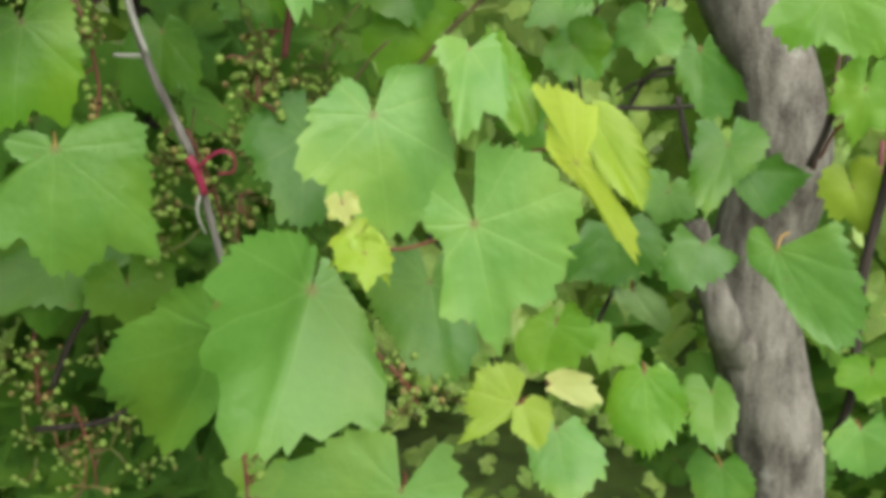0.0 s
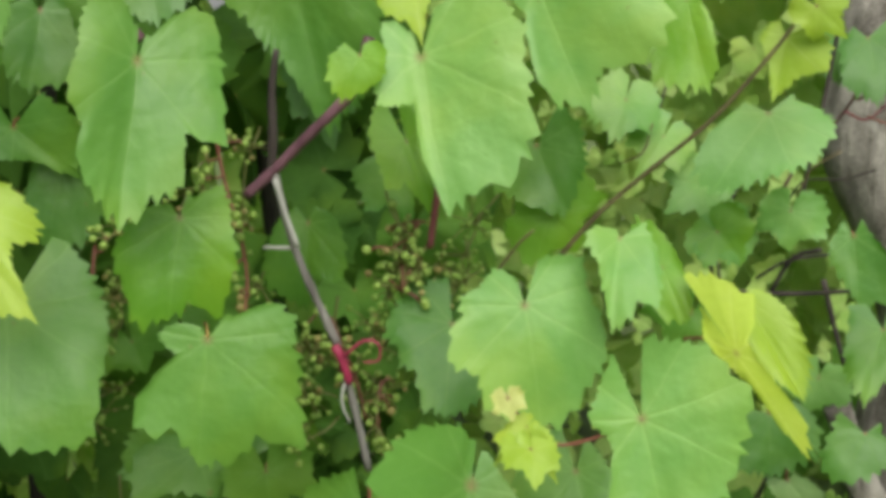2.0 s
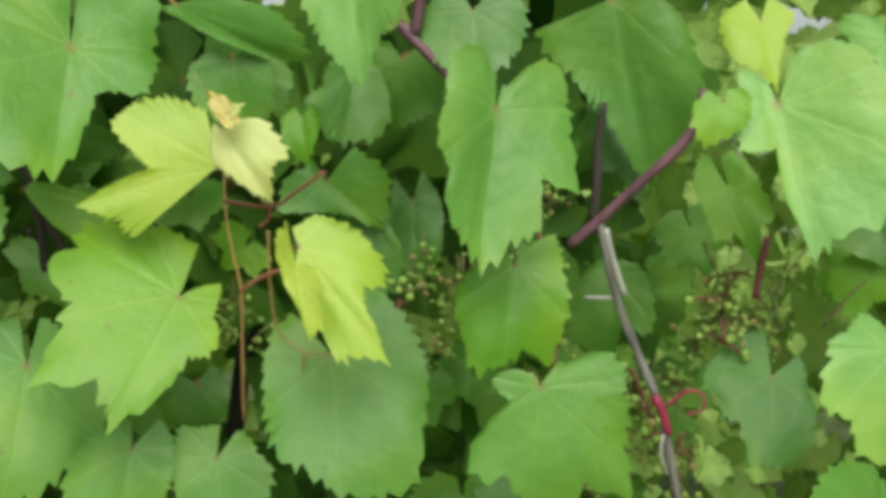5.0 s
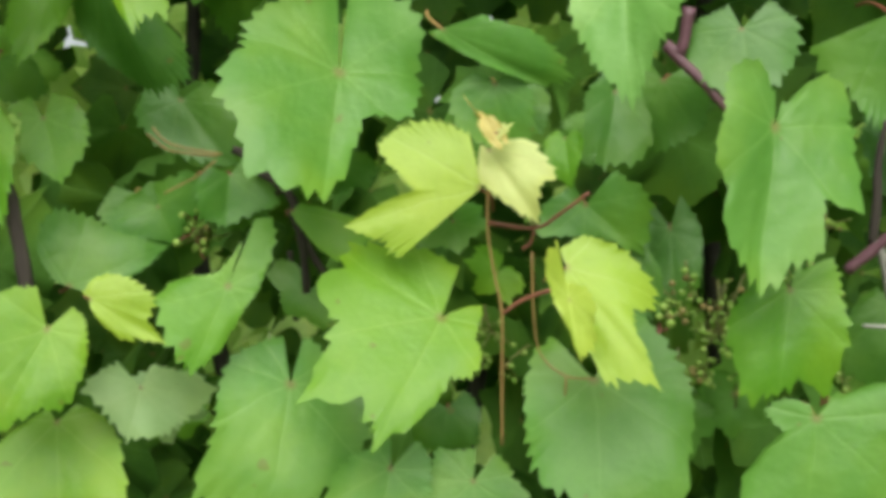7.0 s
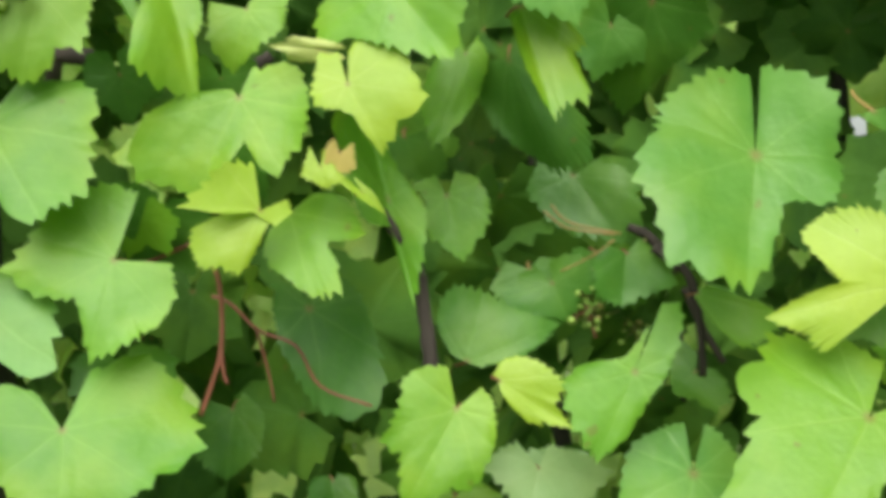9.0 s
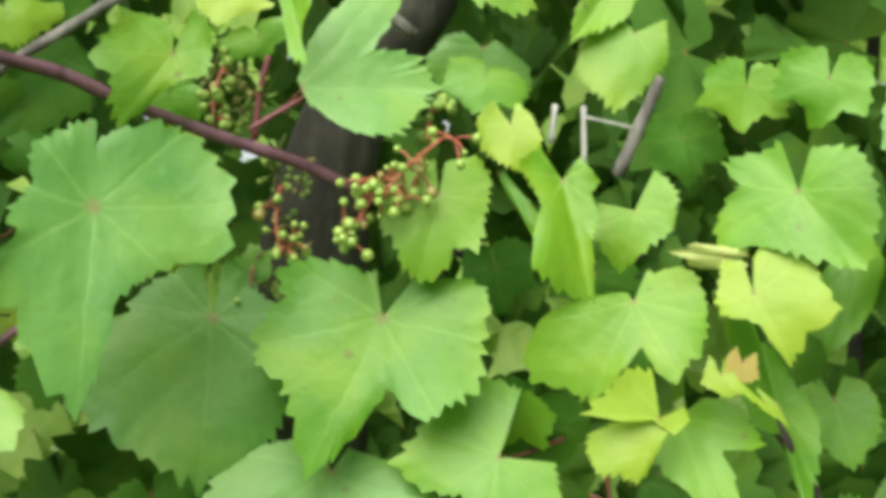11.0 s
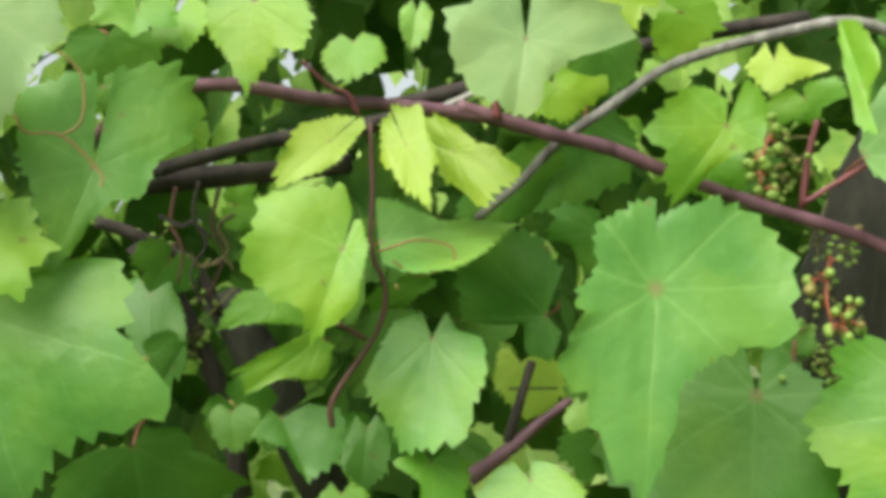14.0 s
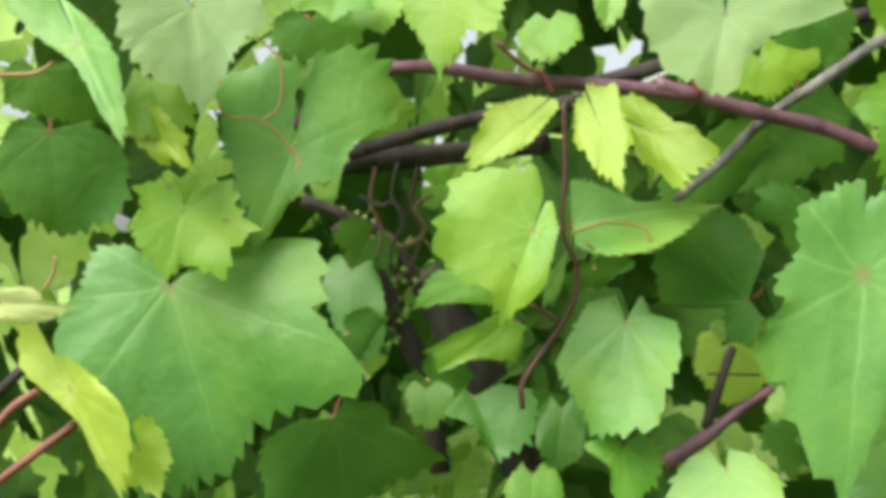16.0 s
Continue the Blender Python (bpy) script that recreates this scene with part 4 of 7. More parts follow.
# ---- leaves ----
leaf(A, -0.167, -0.154, 1.386, -59, -18, 170, 0.071, "mature", 1.00, form=(0.22, 0.22, 0.20, 0.19, 0.20, 0.23, 0.29, 0.39, 0.51, 0.92, 0.87, 0.85, 1.00, 1.10, 0.79, 0.83, 0.66, 0.71, 0.61, 0.53, 0.45, 0.39, 0.36, 0.26, 0.26), sinus=(3, 0), left=3, right=24, curl=0.11, cup=0.00, teeth=30, wave=0.06)
leaf(A, -0.191, -0.006, 1.312, -96, -24, 174, 0.086, "mature", 1.00, form=(0.27, 0.27, 0.25, 0.25, 0.26, 0.29, 0.28, 0.30, 0.32, 0.34, 0.39, 0.62, 1.00, 0.86, 0.89, 0.83, 0.71, 0.63, 0.45, 0.47, 0.45, 0.42, 0.42, 0.42, 0.42), sinus=(-14, 31), left=5, right=11, curl=0.14, cup=0.28, teeth=36, wave=0.06)
leaf(A, -0.121, -0.073, 1.444, -71, 6, -179, 0.059, "pale", 1.00, form=(0.40, 0.40, 0.40, 0.52, 0.64, 0.58, 0.56, 0.65, 0.74, 0.84, 0.85, 1.02, 1.00, 0.89, 0.93, 0.69, 0.79, 0.70, 0.54, 0.54, 0.40, 0.39, 0.40, 0.27, 0.14), sinus=(27, 0), left=1, right=1, curl=0.34, cup=0.03, teeth=30, wave=0.06)
leaf(A, -0.133, 0.036, 1.411, -55, -6, 168, 0.053, "mature", 1.00, form=(0.39, 0.39, 0.39, 0.39, 0.39, 0.38, 0.39, 0.44, 0.54, 0.65, 0.84, 0.94, 1.00, 0.98, 0.66, 0.72, 0.62, 0.75, 0.71, 0.65, 0.58, 0.55, 0.53, 0.50, 0.50), sinus=(45, 3), left=-2, right=1, curl=0.34, cup=0.17, teeth=30, wave=0.06)
leaf(A, -0.112, -0.206, 1.427, -74, 11, 173, 0.053, "pale", 1.00, form=(0.59, 0.59, 0.59, 0.64, 0.70, 0.72, 0.82, 0.76, 0.77, 0.80, 0.82, 0.66, 1.00, 0.70, 0.76, 0.40, 0.30, 0.29, 0.33, 0.40, 0.37, 0.38, 0.41, 0.50, 0.50), sinus=(12, 7), left=11, right=5, curl=0.39, cup=0.02, teeth=30, wave=0.06)
leaf(A, -0.075, -0.079, 1.476, -50, -8, 165, 0.048, "pale", 0.59, form=(0.46, 0.46, 0.46, 0.46, 0.46, 0.46, 0.58, 0.70, 0.87, 1.04, 0.80, 0.92, 1.00, 0.72, 0.59, 0.48, 0.54, 0.65, 0.55, 0.23, 0.16, 0.12, 0.12, 0.12, 0.12), sinus=(61, 36), left=5, right=12, curl=0.25, cup=0.09, teeth=24, wave=0.06)
leaf(A, -0.054, -0.081, 1.461, -59, 22, 168, 0.030, "fresh", 0.58, form=(0.89, 0.83, 0.68, 0.61, 0.57, 0.52, 0.51, 0.54, 0.58, 0.64, 0.76, 0.91, 1.00, 0.96, 0.94, 0.93, 0.82, 0.77, 0.70, 0.68, 0.71, 0.75, 0.84, 0.95, 0.95), sinus=(-1, -1), left=5, right=2, curl=0.21, cup=0.11, teeth=18, wave=0.06, stalk=False)
leaf(A, -0.044, -0.144, 1.433, -23, 28, 169, 0.065, "glow", 0.42, form=(0.87, 0.87, 0.87, 0.87, 0.93, 0.28, 0.25, 0.24, 0.25, 0.28, 0.49, 0.87, 1.00, 0.37, 0.26, 0.23, 0.22, 0.23, 0.24, 0.28, 0.34, 0.41, 0.43, 0.49, 0.62), sinus=(-1, -1), left=1, right=-4, curl=0.33, cup=0.07, teeth=30, wave=0.04, stalk=False)
leaf(A, -0.024, -0.110, 1.449, -59, 26, 176, 0.053, "young", 0.40, form=(0.24, 0.24, 0.24, 0.24, 0.24, 0.24, 0.44, 0.65, 0.84, 0.86, 0.90, 0.93, 1.00, 0.89, 0.82, 0.77, 0.55, 0.34, 0.34, 0.34, 0.34, 0.34, 0.34, 0.34, 0.34), sinus=(66, 97), left=5, right=14, curl=0.20, cup=0.24, teeth=30, wave=0.05)
leaf(A, 0.045, -0.105, 1.377, -32, 59, -144, 0.021, "shady", 1.00, form=(0.45, 0.45, 0.45, 0.45, 0.45, 0.45, 0.45, 0.45, 0.45, 0.45, 0.39, 0.36, 1.00, 0.93, 0.92, 0.95, 0.97, 1.08, 1.17, 1.38, 1.30, 1.18, 0.92, 0.80, 0.75), sinus=(126, -25), left=10, right=1, curl=0.28, cup=0.23, teeth=18, wave=0.06)
leaf(A, 0.081, -0.075, 1.407, -19, 78, -125, 0.039, "shady", 1.00, form=(0.59, 0.59, 0.59, 0.59, 0.59, 0.59, 0.59, 0.59, 0.59, 0.59, 0.59, 0.59, 1.00, 0.89, 0.85, 0.78, 0.73, 0.48, 0.36, 0.26, 0.16, 0.12, 0.10, 0.10, 0.10), sinus=(150, 3), left=11, right=0, curl=0.35, cup=0.04, teeth=24, wave=0.06)
leaf(A, 0.074, -0.127, 1.379, -71, 38, 145, 0.059, "mature", 0.73, form=(0.75, 0.75, 0.75, 0.75, 0.75, 0.75, 0.75, 0.75, 0.79, 0.88, 0.95, 1.01, 1.00, 0.74, 0.44, 0.36, 0.33, 0.33, 0.36, 0.33, 0.32, 0.29, 0.28, 0.26, 0.20), sinus=(93, -1), left=-1, right=4, curl=0.28, cup=0.01, teeth=30, wave=0.06)
leaf(A, 0.042, -0.091, 1.474, -72, 9, 143, 0.034, "mature", 1.00, form=(0.27, 0.27, 0.27, 0.23, 0.22, 0.22, 0.25, 0.30, 0.47, 0.96, 0.94, 1.05, 1.00, 0.69, 0.59, 0.54, 0.41, 0.35, 0.29, 0.25, 0.24, 0.24, 0.27, 0.27, 0.27), sinus=(28, 23), left=1, right=11, curl=0.16, cup=0.05, teeth=24, wave=0.06)
leaf(A, 0.080, -0.143, 1.509, -63, -30, 141, 0.033, "fresh", 1.00, form=(0.61, 0.61, 0.61, 0.61, 0.70, 0.90, 1.02, 1.24, 1.08, 0.98, 0.80, 0.87, 1.00, 1.04, 1.08, 0.74, 0.63, 0.63, 0.63, 0.63, 0.63, 0.63, 0.63, 0.63, 0.63), sinus=(43, 119), left=10, right=10, curl=0.34, cup=0.08, teeth=24, wave=0.06)
leaf(A, -0.070, 0.001, 1.330, -49, 7, 171, 0.059, "mature", 0.81, form=(0.35, 0.35, 0.35, 0.35, 0.34, 0.36, 0.40, 0.49, 0.59, 0.70, 0.85, 0.98, 1.00, 0.94, 0.90, 0.72, 0.72, 0.77, 0.75, 0.64, 0.57, 0.52, 0.46, 0.45, 0.45), sinus=(32, 4), left=9, right=2, curl=0.31, cup=0.26, teeth=30, wave=0.06)
leaf(A, 0.027, -0.039, 1.369, -73, 1, 167, 0.034, "shady", 1.00, form=(0.47, 0.47, 0.47, 0.47, 0.47, 0.47, 0.65, 0.83, 0.88, 1.03, 0.96, 0.96, 1.00, 0.98, 1.05, 1.27, 0.99, 0.70, 0.57, 0.51, 0.51, 0.51, 0.51, 0.51, 0.51), sinus=(64, 73), left=7, right=9, curl=0.20, cup=0.01, teeth=24, wave=0.06)
leaf(A, -0.063, -0.131, 1.311, -59, -52, 144, 0.034, "young", 1.00, form=(0.23, 0.23, 0.23, 0.23, 0.23, 0.23, 0.23, 0.23, 0.23, 0.23, 0.23, 0.37, 1.00, 0.67, 0.76, 0.72, 0.69, 0.77, 0.67, 0.62, 0.58, 0.44, 0.44, 0.44, 0.44), sinus=(147, 33), left=6, right=3, curl=0.13, cup=0.10, teeth=24, wave=0.06)
leaf(A, -0.061, -0.133, 1.312, -56, 18, 169, 0.023, "young", 0.80, form=(0.35, 0.35, 0.35, 0.35, 0.35, 0.35, 0.56, 0.74, 0.78, 0.81, 0.85, 0.96, 1.00, 0.83, 0.74, 0.71, 0.43, 0.32, 0.32, 0.32, 0.32, 0.32, 0.32, 0.32, 0.32), sinus=(68, 94), left=3, right=8, curl=0.18, cup=0.02, teeth=18, wave=0.06)
leaf(A, -0.050, -0.140, 1.324, -46, 50, -162, 0.021, "tip", 1.00, form=(0.22, 0.22, 0.22, 0.23, 0.25, 0.29, 0.40, 0.53, 0.65, 0.95, 0.99, 1.28, 1.00, 0.48, 0.30, 0.22, 0.19, 0.18, 0.18, 0.18, 0.18, 0.18, 0.18, 0.18, 0.18), sinus=(23, 77), left=3, right=11, curl=0.18, cup=0.02, teeth=18, wave=0.06)
leaf(A, -0.031, -0.105, 1.282, -45, 9, 166, 0.041, "pale", 0.75, form=(0.41, 0.41, 0.41, 0.41, 0.41, 0.41, 0.48, 0.62, 0.85, 0.96, 0.91, 0.92, 1.00, 0.91, 0.85, 0.74, 0.61, 0.56, 0.35, 0.27, 0.23, 0.21, 0.21, 0.23, 0.23), sinus=(68, 7), left=1, right=4, curl=0.14, cup=0.16, teeth=24, wave=0.06)
leaf(A, -0.009, -0.044, 1.315, -70, -11, 148, 0.029, "fresh", 1.00, form=(0.52, 0.52, 0.52, 0.56, 0.64, 0.69, 0.91, 0.87, 0.85, 0.89, 0.88, 0.91, 1.00, 1.03, 0.98, 0.96, 0.76, 0.62, 0.47, 0.38, 0.34, 0.33, 0.35, 0.35, 0.35), sinus=(11, 12), left=9, right=6, curl=0.31, cup=0.03, teeth=18, wave=0.06)
leaf(A, 0.015, -0.109, 1.310, -69, 8, 155, 0.043, "fresh", 0.68, form=(0.36, 0.36, 0.36, 0.36, 0.36, 0.36, 0.47, 0.65, 0.87, 0.88, 0.92, 0.92, 1.00, 0.93, 0.93, 0.92, 0.84, 0.63, 0.51, 0.30, 0.22, 0.18, 0.18, 0.18, 0.18), sinus=(67, 31), left=2, right=0, curl=0.13, cup=0.20, teeth=24, wave=0.06)
leaf(A, 0.067, -0.089, 1.285, -41, 4, 158, 0.034, "mature", 0.73, form=(0.33, 0.33, 0.33, 0.33, 0.36, 0.41, 0.45, 0.53, 0.65, 0.71, 0.83, 0.89, 1.00, 0.93, 0.94, 0.81, 0.53, 0.59, 0.75, 0.63, 0.56, 0.41, 0.34, 0.34, 0.34), sinus=(27, 28), left=7, right=7, curl=0.14, cup=0.03, teeth=24, wave=0.06)
leaf(A, -0.112, -0.098, 1.253, -67, -32, 144, 0.046, "pale", 1.00, form=(0.74, 0.74, 0.71, 0.73, 0.67, 0.65, 0.59, 0.54, 0.53, 0.57, 0.62, 0.74, 1.00, 1.14, 1.39, 1.46, 1.41, 1.09, 0.96, 0.83, 0.74, 0.60, 0.60, 0.60, 0.60), sinus=(1, 39), left=2, right=3, curl=0.27, cup=0.15, teeth=24, wave=0.06)
leaf(A, -0.161, -0.192, 1.434, -68, 10, 169, 0.009, "tip", 0.91, 0.6, teeth=20)
leaf(A, -0.155, -0.203, 1.417, -35, -3, 177, 0.017, "young", 0.80, 0.6, teeth=20)
leaf(A, 0.076, -0.091, 1.239, -76, 10, 150, 0.035, "mature", 0.73, form=(0.41, 0.41, 0.41, 0.41, 0.41, 0.47, 0.60, 0.71, 0.83, 0.85, 0.84, 0.88, 1.00, 0.86, 0.79, 0.79, 0.76, 0.72, 0.74, 0.65, 0.56, 0.56, 0.56, 0.56, 0.56), sinus=(54, 50), left=7, right=2, curl=0.14, cup=0.10, teeth=24, wave=0.06)
leaf(A, 0.161, -0.097, 1.255, -74, 11, 160, 0.030, "pale", 1.00, form=(0.48, 0.48, 0.48, 0.48, 0.48, 0.48, 0.51, 0.59, 0.71, 0.74, 0.84, 0.93, 1.00, 0.88, 0.83, 0.84, 0.77, 0.75, 0.56, 0.41, 0.34, 0.31, 0.30, 0.30, 0.30), sinus=(55, 25), left=10, right=10, curl=0.33, cup=0.01, teeth=18, wave=0.06)
leaf(B, -0.288, 0.175, 1.297, -81, 0, -170, 0.050, "mature", 0.94, 0.6)
leaf(A, -0.235, 0.156, 1.289, -81, 4, -176, 0.036, "mature", 1.09, 0.6, teeth=20)
leaf(A, 0.037, -0.044, 1.331, -70, 38, 169, 0.031, "silver", 0.51, form=(0.41, 0.41, 0.41, 0.41, 0.41, 0.41, 0.41, 0.58, 0.84, 0.91, 0.96, 0.95, 1.00, 0.78, 0.67, 0.63, 0.63, 0.70, 0.66, 0.65, 0.49, 0.49, 0.49, 0.49, 0.49), sinus=(79, 53), left=11, right=-2, curl=0.30, cup=0.14, teeth=24, wave=0.06)
leaf(A, 0.075, -0.005, 1.376, -70, -14, 143, 0.021, "pale", 1.25, 0.3, teeth=20)
leaf(A, 0.022, -0.053, 1.303, -58, -17, 146, 0.018, "fresh", 1.26, 0.7, teeth=20)
leaf(A, 0.022, 0.022, 1.460, -70, 36, 177, 0.024, "fresh", 1.08, 0.4, teeth=20)
leaf(A, 0.063, 0.013, 1.472, -82, -9, 161, 0.024, "pale", 1.06, 0.4, teeth=20)
leaf(A, -0.079, 0.021, 1.474, -89, 43, 157, 0.027, "fresh", 1.43, 0.7, teeth=20)
leaf(A, 0.159, -0.065, 1.446, -71, -8, 141, 0.033, "fresh", 0.67, 0.6, teeth=20)
leaf(A, 0.171, -0.048, 1.385, -80, 20, 148, 0.030, "young", 0.78, 0.4, teeth=20)
leaf(A, 0.180, -0.075, 1.278, -78, -6, 154, 0.020, "fresh", 1.32, 0.4, teeth=20)
leaf(A, -0.162, 0.053, 1.192, -45, -31, 159, 0.025, "fresh", 1.36, 0.4, teeth=20)
leaf(B, -0.300, 0.003, 1.562, -75, -12, -164, 0.083, "mature", 0.74, form=(0.18, 0.18, 0.18, 0.54, 0.69, 0.71, 0.73, 0.75, 0.88, 0.58, 0.88, 0.86, 1.00, 0.89, 0.79, 0.56, 0.62, 0.57, 0.49, 0.51, 0.54, 0.50, 0.41, 0.22, 0.22), sinus=(15, 0), left=11, right=9, curl=0.14, cup=0.25, teeth=36, wave=0.06)
leaf(B, -0.283, 0.036, 1.478, -74, -9, -179, 0.053, "fresh", 1.00, form=(0.25, 0.25, 0.25, 0.55, 0.53, 0.51, 0.52, 0.60, 0.70, 0.81, 1.10, 0.88, 1.00, 1.19, 0.93, 0.83, 0.71, 0.51, 0.39, 0.31, 0.22, 0.18, 0.18, 0.18, 0.18), sinus=(11, 37), left=4, right=12, curl=0.36, cup=0.21, teeth=30, wave=0.06)
leaf(A, -0.271, 0.028, 1.412, -80, -6, 180, 0.070, "mature", 1.00, form=(0.25, 0.25, 0.25, 0.25, 0.63, 0.70, 0.67, 0.75, 0.85, 1.18, 0.86, 0.99, 1.00, 0.74, 0.88, 0.75, 0.26, 0.31, 0.37, 0.33, 0.24, 0.14, 0.10, 0.10, 0.10), sinus=(33, 29), left=7, right=-2, curl=0.11, cup=0.25, teeth=30, wave=0.06)
leaf(A, -0.163, -0.033, 1.563, -68, 13, 158, 0.078, "pale", 1.00, form=(0.33, 0.33, 0.33, 0.50, 0.57, 0.64, 0.69, 0.68, 0.74, 0.88, 1.01, 0.94, 1.00, 0.31, 0.38, 0.44, 0.37, 0.31, 0.26, 0.24, 0.26, 0.33, 0.30, 0.18, 0.18), sinus=(26, 7), left=8, right=25, curl=0.22, cup=0.29, teeth=30, wave=0.06)
leaf(A, -0.101, -0.028, 1.596, -65, 26, 152, 0.067, "pale", 1.00, form=(0.45, 0.45, 0.45, 0.45, 0.45, 0.62, 0.76, 0.89, 0.96, 1.08, 0.99, 0.83, 1.00, 0.86, 0.45, 0.22, 0.20, 0.20, 0.21, 0.24, 0.30, 0.42, 0.41, 0.29, 0.21), sinus=(46, -2), left=6, right=5, curl=0.33, cup=0.24, teeth=30, wave=0.06)
leaf(A, -0.220, 0.066, 1.626, -89, 12, 178, 0.108, "shady", 0.54, form=(0.14, 0.14, 0.14, 0.14, 0.14, 0.19, 0.32, 0.65, 0.86, 0.99, 0.94, 0.92, 1.00, 0.75, 0.64, 0.63, 0.63, 0.77, 0.77, 0.77, 0.77, 0.77, 0.77, 0.77, 0.77), sinus=(46, 93), left=11, right=-2, curl=0.18, cup=0.19, teeth=36, wave=0.06)
leaf(A, -0.194, -0.039, 1.564, -73, -22, 158, 0.024, "fresh", 1.00, form=(0.27, 0.38, 0.47, 0.50, 0.56, 0.55, 0.58, 0.66, 0.69, 0.69, 0.74, 0.82, 1.00, 0.89, 0.81, 0.70, 0.65, 0.51, 0.43, 0.40, 0.40, 0.40, 0.40, 0.40, 0.40), sinus=(-7, 65), left=8, right=8, curl=0.24, cup=0.03, teeth=18, wave=0.06)
leaf(A, -0.162, -0.008, 1.607, -56, 6, 170, 0.042, "young", 0.68, form=(0.45, 0.45, 0.45, 0.45, 0.47, 0.52, 0.61, 0.51, 0.47, 0.46, 0.51, 0.62, 1.00, 0.79, 0.80, 0.84, 0.82, 0.78, 0.75, 0.66, 0.49, 0.41, 0.38, 0.38, 0.38), sinus=(34, 24), left=3, right=6, curl=0.25, cup=0.21, teeth=24, wave=0.06)
leaf(A, -0.030, -0.047, 1.591, -74, 16, 148, 0.048, "fresh", 0.72, form=(0.15, 0.15, 0.15, 0.15, 0.15, 0.15, 0.15, 0.17, 0.23, 0.37, 0.53, 0.79, 1.00, 0.97, 1.00, 1.04, 0.78, 0.49, 0.38, 0.32, 0.30, 0.30, 0.30, 0.30, 0.30), sinus=(76, 53), left=2, right=6, curl=0.22, cup=0.19, teeth=24, wave=0.06)
leaf(A, 0.024, -0.049, 1.571, -69, -8, 144, 0.033, "young", 1.00, form=(0.44, 0.44, 0.44, 0.44, 0.44, 0.56, 0.68, 0.73, 0.87, 0.74, 0.67, 0.77, 1.00, 0.54, 0.44, 0.40, 0.39, 0.41, 0.38, 0.35, 0.35, 0.30, 0.29, 0.29, 0.29), sinus=(48, 29), left=9, right=10, curl=0.26, cup=0.29, teeth=24, wave=0.06)
leaf(A, -0.087, 0.024, 1.513, -63, 20, 170, 0.043, "mature", 1.00, form=(0.60, 0.60, 0.60, 0.60, 0.60, 0.60, 0.64, 0.62, 0.65, 0.73, 0.75, 0.83, 1.00, 0.85, 0.80, 0.76, 0.81, 0.73, 0.65, 0.59, 0.49, 0.45, 0.44, 0.46, 0.46), sinus=(49, 5), left=11, right=2, curl=0.18, cup=0.07, teeth=24, wave=0.06)
leaf(A, -0.208, 0.097, 1.464, -79, -2, 160, 0.052, "shady", 0.68, form=(0.22, 0.22, 0.22, 0.25, 0.30, 0.42, 0.55, 0.68, 0.82, 0.95, 0.75, 0.63, 1.00, 0.96, 0.99, 1.03, 0.85, 0.65, 0.52, 0.39, 0.31, 0.31, 0.31, 0.31, 0.31), sinus=(22, 48), left=6, right=6, curl=0.26, cup=0.00, teeth=30, wave=0.06)
leaf(A, -0.158, 0.038, 1.516, -58, 17, 176, 0.044, "fresh", 0.53, 0.6)
leaf(B, -0.352, 0.155, 1.500, -80, -12, 169, 0.058, "shady", 0.79, form=(0.21, 0.21, 0.21, 0.21, 0.21, 0.21, 0.26, 0.36, 0.68, 0.90, 0.94, 0.93, 1.00, 0.83, 0.68, 0.57, 0.48, 0.41, 0.38, 0.38, 0.38, 0.38, 0.38, 0.38, 0.38), sinus=(62, 61), left=0, right=5, curl=0.12, cup=0.17, teeth=30, wave=0.06)
leaf(B, -0.360, 0.148, 1.591, -76, -11, -172, 0.048, "shady", 0.73, form=(0.31, 0.31, 0.31, 0.32, 0.34, 0.41, 0.50, 0.62, 0.87, 0.97, 1.06, 0.97, 1.00, 0.97, 0.94, 0.72, 0.62, 0.58, 0.46, 0.37, 0.33, 0.33, 0.33, 0.33, 0.33), sinus=(26, 47), left=9, right=10, curl=0.17, cup=0.07, teeth=24, wave=0.06)
leaf(B, -0.280, 0.172, 1.301, -65, 15, -168, 0.032, "mature", 1.94, 0.4, teeth=20)
leaf(A, 0.032, -0.016, 1.531, -50, -31, 145, 0.053, "pale", 1.00, form=(0.34, 0.34, 0.34, 0.50, 0.62, 0.71, 0.67, 0.71, 0.69, 0.71, 0.78, 0.86, 1.00, 1.02, 0.72, 0.44, 0.32, 0.27, 0.27, 0.27, 0.27, 0.27, 0.27, 0.27, 0.27), sinus=(14, 97), left=4, right=4, curl=0.35, cup=0.10, teeth=30, wave=0.05)
leaf(A, -0.024, 0.053, 1.536, -48, -16, 158, 0.032, "pale", 0.81, 0.4, left=4, right=6, teeth=20)
leaf(A, 0.032, 0.026, 1.458, -31, -57, 140, 0.032, "pale", 0.67, 0.5, left=4, right=6, teeth=20)
leaf(A, 0.031, -0.066, 1.586, -89, 45, 154, 0.020, "young", 0.81, 0.3, teeth=20)
leaf(A, -0.198, 0.113, 1.553, -69, 8, 175, 0.047, "shady", 0.61, 0.4)
leaf(A, -0.077, 0.061, 1.464, -68, 62, -162, 0.031, "fresh", 0.79, 0.4, teeth=20)
leaf(A, -0.154, 0.109, 1.489, -77, 17, -174, 0.030, "mature", 0.93, 0.6, teeth=20)
leaf(A, -0.002, 0.002, 1.417, -76, -26, 148, 0.024, "mature", 1.28, 0.7, teeth=20)
leaf(B, -0.318, 0.168, 1.380, -72, 21, 174, 0.023, "mature", 1.37, 0.5, teeth=20)
